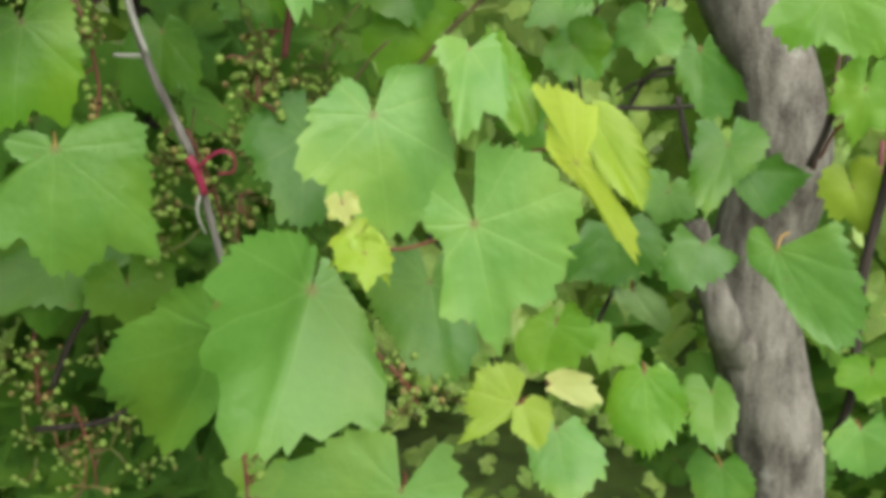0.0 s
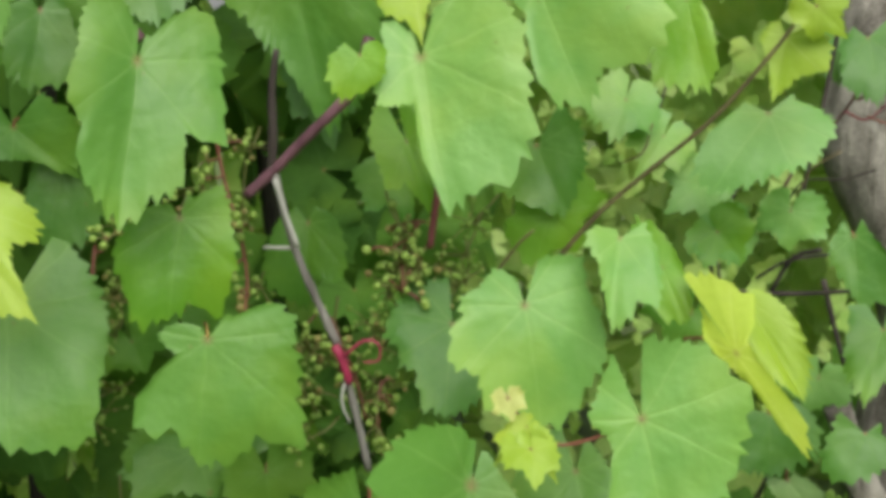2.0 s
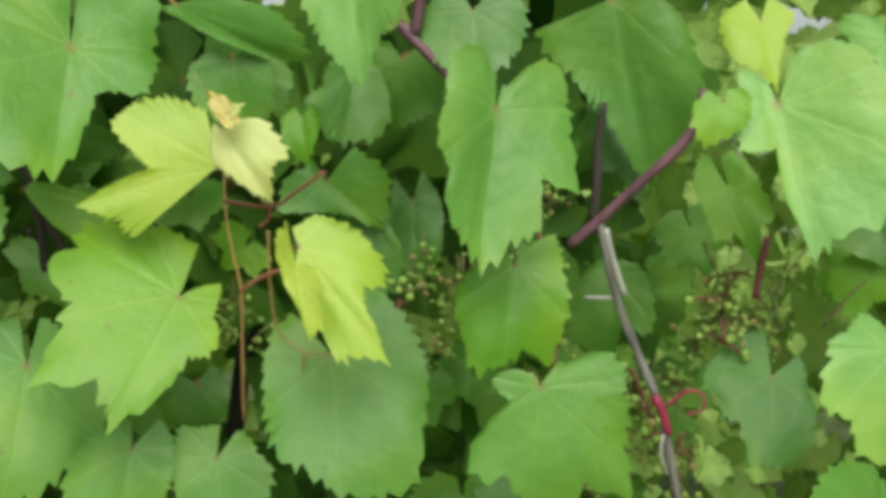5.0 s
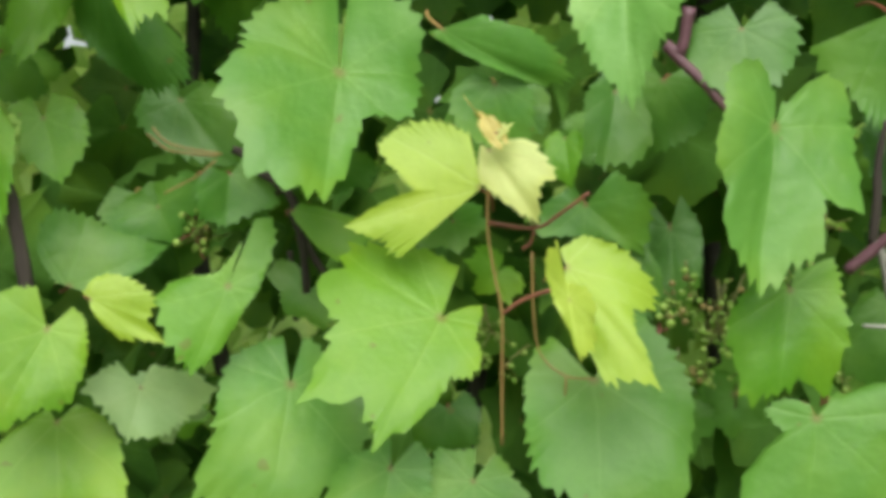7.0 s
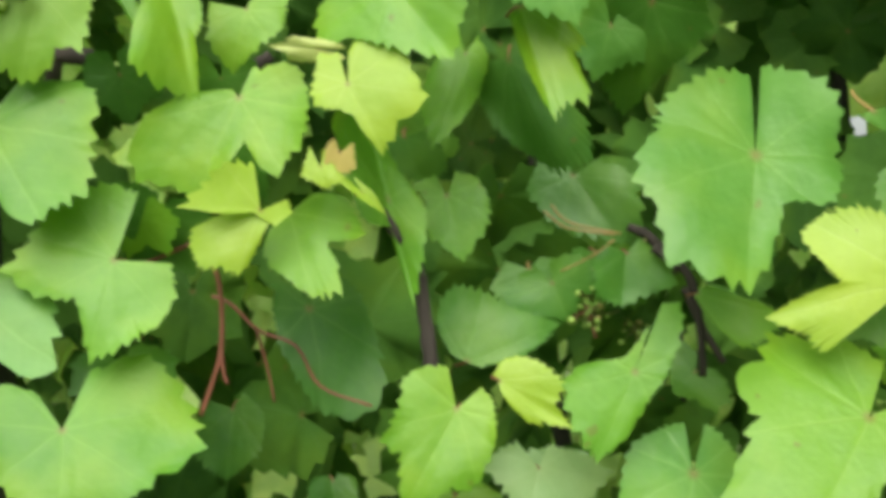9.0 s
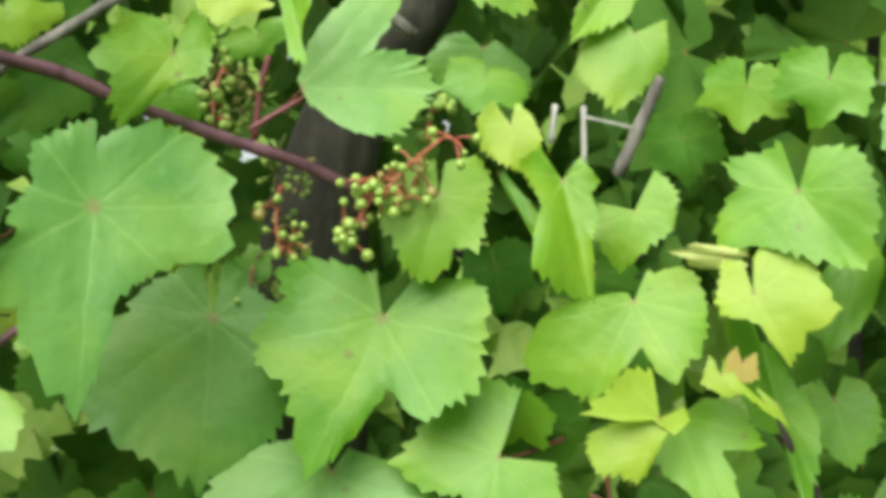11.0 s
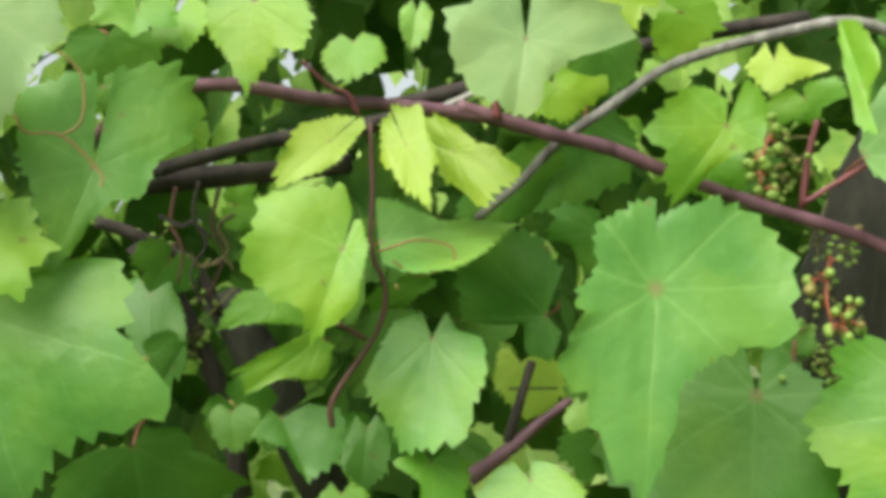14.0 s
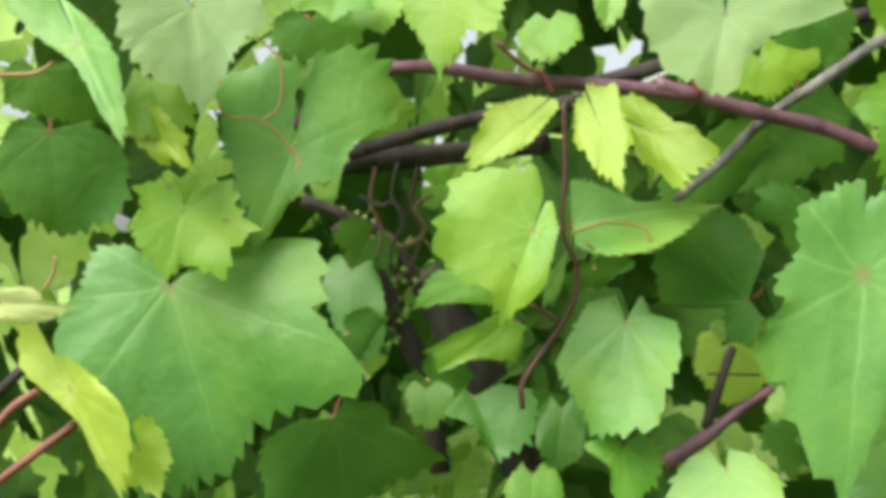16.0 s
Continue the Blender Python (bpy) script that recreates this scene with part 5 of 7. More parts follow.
leaf(B, -0.528, 0.135, 1.603, -57, -14, -164, 0.093, "mature", 1.00, form=(0.75, 0.75, 0.78, 0.74, 0.61, 0.54, 0.56, 0.55, 0.56, 0.41, 0.37, 0.59, 1.00, 1.00, 1.03, 0.83, 0.85, 0.77, 0.66, 0.67, 0.64, 0.62, 0.64, 0.61, 0.61), sinus=(0, 5), left=11, right=7, curl=0.12, cup=0.19, teeth=36, wave=0.06)
leaf(B, -0.443, 0.107, 1.533, -42, -69, 142, 0.083, "young", 0.80, form=(0.79, 0.79, 0.79, 0.79, 0.79, 0.79, 0.79, 0.79, 0.79, 0.79, 0.79, 0.79, 1.00, 0.48, 0.61, 0.87, 0.86, 0.74, 0.51, 0.51, 0.51, 0.51, 0.51, 0.51, 0.51), sinus=(150, 85), left=2, right=2, curl=0.25, cup=0.09, teeth=36, wave=0.05)
leaf(B, -0.440, 0.063, 1.554, -66, 33, 180, 0.049, "tip", 0.65, form=(0.10, 0.10, 0.10, 0.10, 0.10, 0.10, 0.10, 0.75, 0.83, 1.00, 0.80, 0.86, 1.00, 0.77, 0.64, 0.57, 0.52, 0.28, 0.19, 0.15, 0.13, 0.12, 0.12, 0.12, 0.12), sinus=(88, 28), left=4, right=10, curl=0.30, cup=0.19, teeth=24, wave=0.06)
leaf(B, -0.437, 0.047, 1.562, 83, -35, 3, 0.016, "bud", 0.42, 0.3, teeth=20)
leaf(B, -0.438, 0.048, 1.562, 98, -39, -19, 0.026, "bud", 0.09, 0.6, sinus=60, teeth=20)
leaf(B, -0.435, 0.047, 1.562, 79, 53, -18, 0.010, "tip", 0.38, 0.5, teeth=20)
leaf(B, -0.467, 0.099, 1.458, -49, -26, 175, 0.084, "lime", 1.00, form=(0.09, 0.09, 0.09, 0.30, 0.28, 0.26, 0.27, 0.29, 0.44, 0.52, 0.49, 0.75, 1.00, 0.81, 1.13, 0.84, 0.72, 0.91, 0.78, 0.83, 0.69, 0.62, 0.55, 0.46, 0.46), sinus=(29, 5), left=10, right=-3, curl=0.17, cup=0.03, teeth=36, wave=0.06)
leaf(B, -0.401, 0.030, 1.492, -59, 32, -167, 0.078, "young", 0.59, form=(0.14, 0.14, 0.14, 0.17, 0.23, 0.41, 0.52, 0.70, 0.84, 0.79, 0.57, 0.63, 1.00, 0.89, 0.90, 0.19, 0.19, 0.19, 0.19, 0.19, 0.19, 0.19, 0.19, 0.19, 0.19), sinus=(29, 121), left=2, right=4, curl=0.18, cup=0.30, teeth=30, wave=0.06)
leaf(B, -0.402, -0.001, 1.477, -74, 11, 169, 0.030, "glow", 0.58, form=(0.33, 0.32, 0.32, 0.35, 0.41, 0.55, 0.65, 0.77, 0.76, 0.81, 0.93, 0.93, 1.00, 0.53, 0.44, 0.39, 0.38, 0.39, 0.47, 0.50, 0.60, 0.82, 0.97, 0.97, 0.97), sinus=(-1, -1), left=10, right=-8, curl=0.30, cup=0.20, teeth=24, wave=0.06, stalk=False)
leaf(B, -0.381, 0.082, 1.424, -54, 1, 180, 0.080, "mature", 1.00, form=(0.63, 0.63, 0.63, 0.63, 0.63, 0.64, 0.66, 0.70, 0.77, 0.87, 1.08, 1.03, 1.00, 0.85, 0.83, 0.69, 0.58, 0.51, 0.48, 0.46, 0.49, 0.45, 0.45, 0.45, 0.45), sinus=(30, 31), left=0, right=-1, curl=0.30, cup=0.21, teeth=30, wave=0.06)
leaf(B, -0.379, 0.143, 1.522, -84, 49, 175, 0.047, "mature", 1.00, form=(0.58, 0.58, 0.58, 0.58, 0.58, 0.58, 0.58, 0.62, 0.74, 0.86, 0.86, 0.89, 1.00, 0.53, 0.45, 0.43, 0.43, 0.47, 0.54, 0.76, 0.64, 0.56, 0.43, 0.35, 0.32), sinus=(89, -25), left=9, right=12, curl=0.30, cup=0.22, teeth=24, wave=0.06)
leaf(B, -0.434, 0.137, 1.596, -86, 8, -179, 0.046, "mature", 1.00, form=(0.29, 0.29, 0.29, 0.29, 0.29, 0.30, 0.34, 0.43, 0.56, 0.65, 0.84, 0.88, 1.00, 0.85, 0.79, 0.78, 0.71, 0.66, 0.54, 0.39, 0.32, 0.29, 0.29, 0.29, 0.29), sinus=(59, 42), left=9, right=5, curl=0.17, cup=0.10, teeth=24, wave=0.06)
leaf(B, -0.466, 0.113, 1.626, -115, 60, 167, 0.075, "mature", 0.45, form=(0.64, 0.64, 0.64, 0.64, 0.64, 0.64, 0.64, 0.64, 0.64, 1.06, 1.16, 1.18, 1.00, 0.58, 0.37, 0.28, 0.22, 0.19, 0.19, 0.19, 0.19, 0.19, 0.19, 0.19, 0.19), sinus=(114, 60), left=1, right=4, curl=0.26, cup=0.25, teeth=30, wave=0.06)
leaf(B, -0.370, 0.037, 1.643, -66, 5, 165, 0.067, "pale", 0.66, form=(0.37, 0.37, 0.37, 0.37, 0.37, 0.37, 0.46, 0.67, 0.80, 0.84, 0.76, 0.82, 1.00, 0.85, 0.81, 0.73, 0.71, 0.67, 0.63, 0.45, 0.38, 0.38, 0.38, 0.38, 0.38), sinus=(63, 48), left=11, right=-2, curl=0.38, cup=0.01, teeth=30, wave=0.06)
leaf(B, -0.295, 0.096, 1.622, -75, 7, 177, 0.043, "shady", 1.00, form=(0.54, 0.54, 0.54, 0.54, 0.54, 0.60, 0.73, 0.77, 0.80, 0.83, 0.86, 0.90, 1.00, 0.91, 0.89, 0.87, 0.85, 0.78, 0.70, 0.67, 0.50, 0.40, 0.36, 0.36, 0.36), sinus=(52, 12), left=8, right=-3, curl=0.11, cup=0.18, teeth=24, wave=0.06)
leaf(B, -0.330, 0.151, 1.598, -90, -20, 172, 0.050, "shady", 1.00, form=(0.26, 0.26, 0.26, 0.26, 0.30, 0.38, 0.59, 0.65, 0.78, 0.78, 0.81, 0.87, 1.00, 0.90, 0.72, 0.55, 0.45, 0.41, 0.40, 0.36, 0.27, 0.27, 0.27, 0.27, 0.27), sinus=(36, 54), left=4, right=0, curl=0.37, cup=0.18, teeth=30, wave=0.06)
leaf(B, -0.395, 0.102, 1.561, -74, 9, 166, 0.029, "fresh", 0.61, form=(0.42, 0.42, 0.42, 0.42, 0.42, 0.42, 0.58, 0.66, 0.66, 0.71, 0.73, 0.82, 1.00, 0.90, 0.87, 0.90, 0.80, 0.75, 0.66, 0.42, 0.32, 0.27, 0.27, 0.27, 0.27), sinus=(64, 35), left=12, right=10, curl=0.17, cup=0.29, teeth=18, wave=0.06)
leaf(B, -0.562, 0.148, 1.412, -62, -14, -165, 0.083, "sage", 1.00, form=(0.40, 0.40, 0.37, 0.38, 0.39, 0.44, 0.54, 0.64, 0.74, 0.74, 0.80, 0.95, 1.00, 0.91, 1.09, 0.71, 0.59, 0.53, 0.51, 0.49, 0.42, 0.39, 0.39, 0.39, 0.39), sinus=(6, 15), left=2, right=-2, curl=0.29, cup=0.09, teeth=36, wave=0.06)
leaf(B, -0.499, 0.124, 1.364, -74, -12, -173, 0.053, "pale", 1.00, form=(0.44, 0.44, 0.44, 0.44, 0.45, 0.48, 0.47, 0.50, 0.58, 0.66, 0.82, 0.89, 1.00, 0.97, 0.99, 0.94, 0.79, 0.67, 0.51, 0.40, 0.34, 0.32, 0.31, 0.33, 0.33), sinus=(33, 7), left=8, right=11, curl=0.32, cup=0.27, teeth=30, wave=0.06)
leaf(B, -0.449, 0.128, 1.355, -74, 4, 178, 0.050, "pale", 1.00, form=(0.43, 0.43, 0.43, 0.43, 0.45, 0.48, 0.48, 0.68, 0.77, 0.77, 0.82, 0.87, 1.00, 0.82, 0.73, 0.71, 0.61, 0.56, 0.53, 0.52, 0.55, 0.59, 0.44, 0.40, 0.39), sinus=(42, -13), left=-2, right=4, curl=0.24, cup=0.14, teeth=30, wave=0.06)
leaf(B, -0.562, 0.166, 1.520, -40, 71, -132, 0.056, "fresh", 0.72, form=(0.17, 0.17, 0.17, 0.17, 0.17, 0.17, 0.17, 0.17, 0.17, 0.17, 0.27, 0.46, 1.00, 0.93, 0.93, 0.92, 0.27, 0.09, 0.08, 0.08, 0.08, 0.08, 0.08, 0.08, 0.08), sinus=(123, 85), left=6, right=0, curl=0.28, cup=0.11, teeth=30, wave=0.06)
leaf(B, -0.596, 0.127, 1.475, -73, -22, -178, 0.057, "fresh", 1.00, form=(0.84, 0.84, 0.59, 0.43, 0.36, 0.33, 0.29, 0.29, 0.30, 0.34, 0.43, 0.67, 1.00, 0.89, 0.82, 0.79, 0.76, 0.52, 0.29, 0.22, 0.19, 0.19, 0.24, 0.33, 0.61), sinus=(-1, -1), left=1, right=5, curl=0.15, cup=0.14, teeth=30, wave=0.03, stalk=False)
leaf(C, -0.650, 0.195, 1.397, -77, -1, -166, 0.031, "silver", 1.11, 0.6, teeth=20)
leaf(B, -0.465, 0.217, 1.384, -75, -7, 180, 0.031, "shady", 1.00, form=(0.52, 0.52, 0.52, 0.52, 0.56, 0.64, 0.73, 0.76, 0.84, 1.06, 0.98, 0.96, 1.00, 1.02, 1.09, 0.96, 0.93, 0.65, 0.52, 0.46, 0.46, 0.46, 0.46, 0.46, 0.46), sinus=(38, 63), left=6, right=9, curl=0.32, cup=0.01, teeth=24, wave=0.06)
leaf(C, -0.647, 0.236, 1.595, -72, 36, -174, 0.057, "shady", 0.78, form=(0.59, 0.59, 0.59, 0.59, 0.59, 0.59, 0.59, 0.59, 0.86, 0.91, 1.03, 0.98, 1.00, 0.86, 0.81, 0.77, 0.79, 0.75, 0.74, 0.73, 0.58, 0.52, 0.50, 0.42, 0.35), sinus=(93, -25), left=3, right=7, curl=0.26, cup=0.13, teeth=30, wave=0.06)
leaf(B, -0.460, 0.142, 1.512, -76, 18, 176, 0.020, "mature", 1.42, 0.3, teeth=20)
leaf(B, -0.320, 0.186, 1.506, -76, 4, 174, 0.057, "shady", 0.50, form=(0.48, 0.48, 0.48, 0.48, 0.50, 0.55, 0.66, 0.75, 0.76, 0.83, 0.89, 0.91, 1.00, 0.98, 1.07, 0.91, 0.77, 0.63, 0.52, 0.47, 0.46, 0.46, 0.46, 0.46, 0.46), sinus=(39, 45), left=6, right=-2, curl=0.21, cup=0.10, teeth=30, wave=0.06)
leaf(B, -0.284, 0.164, 1.400, -80, -5, 167, 0.029, "mature", 0.97, 0.4, teeth=20)
leaf(B, -0.366, 0.194, 1.566, -76, -15, 177, 0.023, "mature", 1.24, 0.5, teeth=20)
leaf(B, -0.416, 0.185, 1.584, -79, -3, 165, 0.030, "mature", 0.81, 0.6, teeth=20)
leaf(B, -0.532, 0.211, 1.548, -95, -14, -167, 0.022, "mature", 1.29, 0.7, teeth=20)
leaf(C, -0.656, 0.203, 1.522, -79, 24, -177, 0.027, "mature", 1.53, 0.4, teeth=20)
leaf(C, -0.607, 0.200, 1.543, -78, -7, -164, 0.035, "mature", 1.00, form=(0.35, 0.35, 0.35, 0.35, 0.41, 0.54, 0.74, 0.91, 1.09, 0.89, 0.87, 0.90, 1.00, 0.98, 1.02, 0.82, 0.75, 0.60, 0.50, 0.45, 0.45, 0.45, 0.45, 0.45, 0.45), sinus=(31, 71), left=11, right=10, curl=0.12, cup=0.09, teeth=24, wave=0.06)
leaf(B, -0.431, 0.220, 1.475, -85, -46, -180, 0.020, "fresh", 1.38, 0.7, teeth=20)
leaf(C, -0.827, 0.081, 1.637, -72, -20, -172, 0.065, "lime", 1.00, form=(0.33, 0.33, 0.51, 0.61, 0.62, 0.67, 0.70, 0.78, 0.79, 0.91, 0.43, 0.64, 1.00, 1.01, 1.19, 1.03, 0.72, 0.30, 0.17, 0.12, 0.10, 0.10, 0.10, 0.10, 0.10), sinus=(0, 55), left=10, right=6, curl=0.19, cup=0.01, teeth=30, wave=0.06)
leaf(C, -0.755, 0.067, 1.642, -64, 25, -155, 0.044, "young", 1.00, form=(0.50, 0.50, 0.50, 0.81, 0.87, 0.83, 0.83, 0.86, 0.95, 1.12, 0.84, 0.88, 1.00, 0.45, 0.39, 0.37, 0.43, 0.51, 0.49, 0.50, 0.44, 0.45, 0.48, 0.60, 0.48), sinus=(28, -16), left=11, right=2, curl=0.34, cup=0.18, teeth=24, wave=0.06)
leaf(C, -0.805, 0.060, 1.570, 12, -70, 124, 0.045, "young", 1.00, form=(0.42, 0.34, 0.30, 0.29, 0.19, 0.13, 0.11, 0.10, 0.09, 0.09, 0.10, 0.13, 1.00, 0.85, 0.77, 0.74, 0.72, 0.64, 0.64, 0.64, 0.64, 0.64, 0.64, 0.64, 0.64), sinus=(-25, 90), left=-1, right=6, curl=0.35, cup=0.09, teeth=24, wave=0.06)
leaf(C, -0.807, 0.061, 1.567, -74, -17, -167, 0.036, "young", 1.00, form=(0.22, 0.22, 0.22, 0.22, 0.22, 0.22, 0.22, 0.22, 0.22, 0.26, 0.34, 0.54, 1.00, 1.01, 1.25, 1.18, 1.11, 0.55, 0.55, 0.55, 0.55, 0.55, 0.55, 0.55, 0.55), sinus=(106, 90), left=2, right=0, curl=0.15, cup=0.26, teeth=24, wave=0.06)
leaf(C, -0.804, 0.104, 1.569, -52, 16, -161, 0.061, "lime", 1.00, form=(0.32, 0.32, 0.32, 0.32, 0.32, 0.32, 0.48, 0.64, 0.74, 0.93, 0.54, 1.10, 1.00, 0.77, 0.65, 0.47, 0.21, 0.12, 0.09, 0.08, 0.08, 0.08, 0.08, 0.08, 0.08), sinus=(70, 42), left=10, right=7, curl=0.16, cup=0.04, teeth=30, wave=0.06)
leaf(C, -0.750, 0.079, 1.581, -68, 44, -139, 0.020, "young", 0.41, form=(0.58, 0.58, 0.58, 0.58, 0.50, 0.47, 0.47, 0.51, 0.55, 0.55, 0.61, 0.73, 1.00, 0.74, 0.62, 0.57, 0.56, 0.59, 0.61, 0.67, 0.80, 1.02, 0.89, 0.85, 0.85), sinus=(36, 3), left=7, right=12, curl=0.13, cup=0.15, teeth=18, wave=0.06)
leaf(C, -0.762, 0.074, 1.603, -91, 4, -163, 0.012, "bud", 1.00, form=(0.85, 0.85, 0.85, 0.85, 0.85, 0.76, 0.73, 0.75, 0.83, 1.09, 1.01, 0.97, 1.00, 0.95, 0.97, 1.10, 0.88, 0.75, 0.68, 0.68, 0.72, 0.69, 0.70, 0.77, 0.77), sinus=(55, 9), left=12, right=-2, curl=0.14, cup=0.14, teeth=18, wave=0.06)
leaf(C, -0.773, 0.072, 1.595, -74, 16, -167, 0.013, "young", 1.00, form=(0.78, 0.78, 0.78, 0.64, 0.57, 0.56, 0.59, 0.65, 0.80, 1.24, 1.09, 1.01, 1.00, 0.84, 0.76, 0.75, 0.79, 0.89, 0.90, 0.79, 0.75, 0.77, 0.85, 1.04, 1.04), sinus=(23, 5), left=7, right=4, curl=0.25, cup=0.22, teeth=18, wave=0.06)
leaf(C, -0.751, 0.138, 1.577, -76, 14, -165, 0.069, "fresh", 0.47, form=(0.59, 0.55, 0.46, 0.42, 0.41, 0.46, 0.55, 0.68, 0.70, 0.70, 0.73, 0.81, 1.00, 0.27, 0.29, 0.34, 0.46, 0.63, 0.67, 0.77, 0.84, 1.00, 1.00, 1.00, 1.00), sinus=(-1, -1), left=10, right=25, curl=0.14, cup=0.11, teeth=30, wave=0.06, stalk=False)
leaf(C, -0.722, 0.176, 1.580, -74, 15, -167, 0.044, "fresh", 1.00, form=(0.39, 0.39, 0.39, 0.39, 0.45, 0.52, 0.54, 0.62, 0.68, 0.72, 0.79, 0.85, 1.00, 0.80, 0.70, 0.64, 0.44, 0.35, 0.31, 0.38, 0.53, 0.43, 0.37, 0.37, 0.37), sinus=(34, 11), left=5, right=10, curl=0.33, cup=0.10, teeth=24, wave=0.06)
leaf(C, -0.700, 0.109, 1.452, -69, -27, -172, 0.066, "lime", 0.76, form=(0.31, 0.31, 0.31, 0.35, 0.41, 0.44, 0.52, 0.64, 0.74, 0.83, 0.77, 0.86, 1.00, 0.81, 0.69, 0.86, 0.70, 0.65, 0.75, 0.64, 0.50, 0.42, 0.42, 0.42, 0.42), sinus=(28, 44), left=11, right=5, curl=0.31, cup=0.15, teeth=30, wave=0.06)
leaf(C, -0.674, 0.107, 1.470, -62, 54, -145, 0.051, "young", 0.62, form=(0.11, 0.11, 0.11, 0.13, 0.18, 0.35, 0.54, 0.72, 0.83, 0.88, 0.78, 0.72, 1.00, 0.72, 0.68, 0.41, 0.18, 0.18, 0.18, 0.18, 0.18, 0.18, 0.18, 0.18, 0.18), sinus=(15, 112), left=5, right=5, curl=0.25, cup=0.20, teeth=30, wave=0.05)
leaf(C, -0.709, 0.178, 1.471, 68, 65, -8, 0.068, "mature", 1.00, form=(0.19, 0.19, 0.19, 0.19, 0.19, 0.45, 0.64, 0.75, 0.72, 0.71, 0.71, 0.86, 1.00, 0.60, 0.18, 0.18, 0.18, 0.18, 0.18, 0.18, 0.18, 0.18, 0.18, 0.18, 0.18), sinus=(51, 137), left=-1, right=10, curl=0.34, cup=0.01, teeth=30, wave=0.06)
leaf(C, -0.813, 0.166, 1.505, -73, 6, -145, 0.069, "shady", 1.00, form=(0.23, 0.23, 0.23, 0.36, 0.49, 0.54, 0.58, 0.62, 0.73, 0.89, 1.12, 1.15, 1.00, 0.74, 0.55, 0.47, 0.40, 0.36, 0.36, 0.36, 0.37, 0.45, 0.29, 0.20, 0.20), sinus=(24, 6), left=-2, right=-1, curl=0.14, cup=0.18, teeth=30, wave=0.06)
leaf(C, -0.711, 0.155, 1.388, -60, 0, -162, 0.074, "lime", 0.74, form=(0.28, 0.28, 0.28, 0.28, 0.28, 0.35, 0.51, 0.70, 0.84, 1.05, 0.99, 0.96, 1.00, 0.98, 1.01, 0.95, 0.79, 0.70, 0.33, 0.23, 0.19, 0.17, 0.17, 0.17, 0.17), sinus=(58, 36), left=8, right=-1, curl=0.23, cup=0.21, teeth=30, wave=0.06)
leaf(C, -0.675, 0.223, 1.531, -74, 42, -161, 0.045, "mature", 1.00, form=(0.25, 0.25, 0.25, 0.25, 0.25, 0.25, 0.25, 0.33, 0.53, 0.61, 0.76, 0.87, 1.00, 0.88, 0.84, 0.75, 0.72, 0.70, 0.66, 0.67, 0.49, 0.40, 0.37, 0.37, 0.37), sinus=(88, 26), left=8, right=6, curl=0.26, cup=0.25, teeth=24, wave=0.06)
leaf(C, -0.657, 0.154, 1.409, -66, -16, -165, 0.033, "silver", 1.00, form=(0.50, 0.50, 0.56, 0.71, 1.05, 1.48, 1.24, 1.10, 1.01, 0.99, 0.95, 0.94, 1.00, 0.86, 0.81, 0.83, 0.87, 1.10, 0.93, 0.79, 0.66, 0.66, 0.66, 0.66, 0.66), sinus=(8, 51), left=0, right=10, curl=0.39, cup=0.29, teeth=24, wave=0.06)
leaf(C, -0.652, 0.237, 1.376, -80, 20, -175, 0.018, "fresh", 1.58, 0.5, teeth=20)
leaf(C, -0.824, 0.248, 1.372, -75, 2, -159, 0.036, "shady", 0.71, form=(0.25, 0.25, 0.25, 0.25, 0.25, 0.44, 0.70, 0.75, 0.85, 0.79, 0.79, 0.86, 1.00, 0.87, 0.81, 0.82, 0.86, 0.73, 0.67, 0.40, 0.21, 0.15, 0.15, 0.15, 0.15), sinus=(52, 44), left=11, right=11, curl=0.18, cup=0.06, teeth=24, wave=0.06)
leaf(D, -0.895, 0.231, 1.425, -82, -5, -161, 0.052, "shady", 0.75, form=(0.31, 0.31, 0.31, 0.31, 0.34, 0.41, 0.57, 0.65, 0.71, 0.84, 0.83, 0.88, 1.00, 0.94, 0.95, 0.86, 0.83, 0.64, 0.50, 0.44, 0.44, 0.44, 0.44, 0.44, 0.44), sinus=(36, 72), left=11, right=8, curl=0.35, cup=0.04, teeth=30, wave=0.06)
leaf(D, -0.860, 0.225, 1.339, -77, -6, -158, 0.026, "shady", 1.70, 0.5, teeth=20)
leaf(C, -0.614, 0.220, 1.530, -79, -14, 176, 0.020, "mature", 1.98, 0.3, teeth=20)
leaf(B, -0.564, 0.233, 1.462, -72, -42, 167, 0.020, "mature", 1.90, 0.6, teeth=20)
leaf(C, -0.744, 0.211, 1.621, -96, -35, -155, 0.024, "mature", 1.34, 0.6, teeth=20)
leaf(C, -0.733, 0.083, 1.701, -70, 39, -175, 0.058, "fresh", 1.00, form=(0.47, 0.47, 0.47, 0.47, 0.47, 0.56, 0.67, 0.72, 0.73, 0.75, 0.82, 0.89, 1.00, 0.81, 0.72, 0.66, 0.64, 0.68, 0.99, 0.92, 0.72, 0.56, 0.79, 0.66, 0.54), sinus=(54, -25), left=9, right=9, curl=0.39, cup=0.22, teeth=30, wave=0.06)
leaf(C, -0.651, 0.074, 1.756, -73, 17, -168, 0.087, "pale", 0.75, form=(0.35, 0.35, 0.35, 0.35, 0.39, 0.46, 0.53, 0.59, 0.68, 0.70, 0.73, 0.78, 1.00, 0.91, 0.87, 0.87, 0.86, 0.71, 0.56, 0.44, 0.39, 0.39, 0.39, 0.39, 0.39), sinus=(44, 50), left=10, right=4, curl=0.22, cup=0.05, teeth=36, wave=0.06)
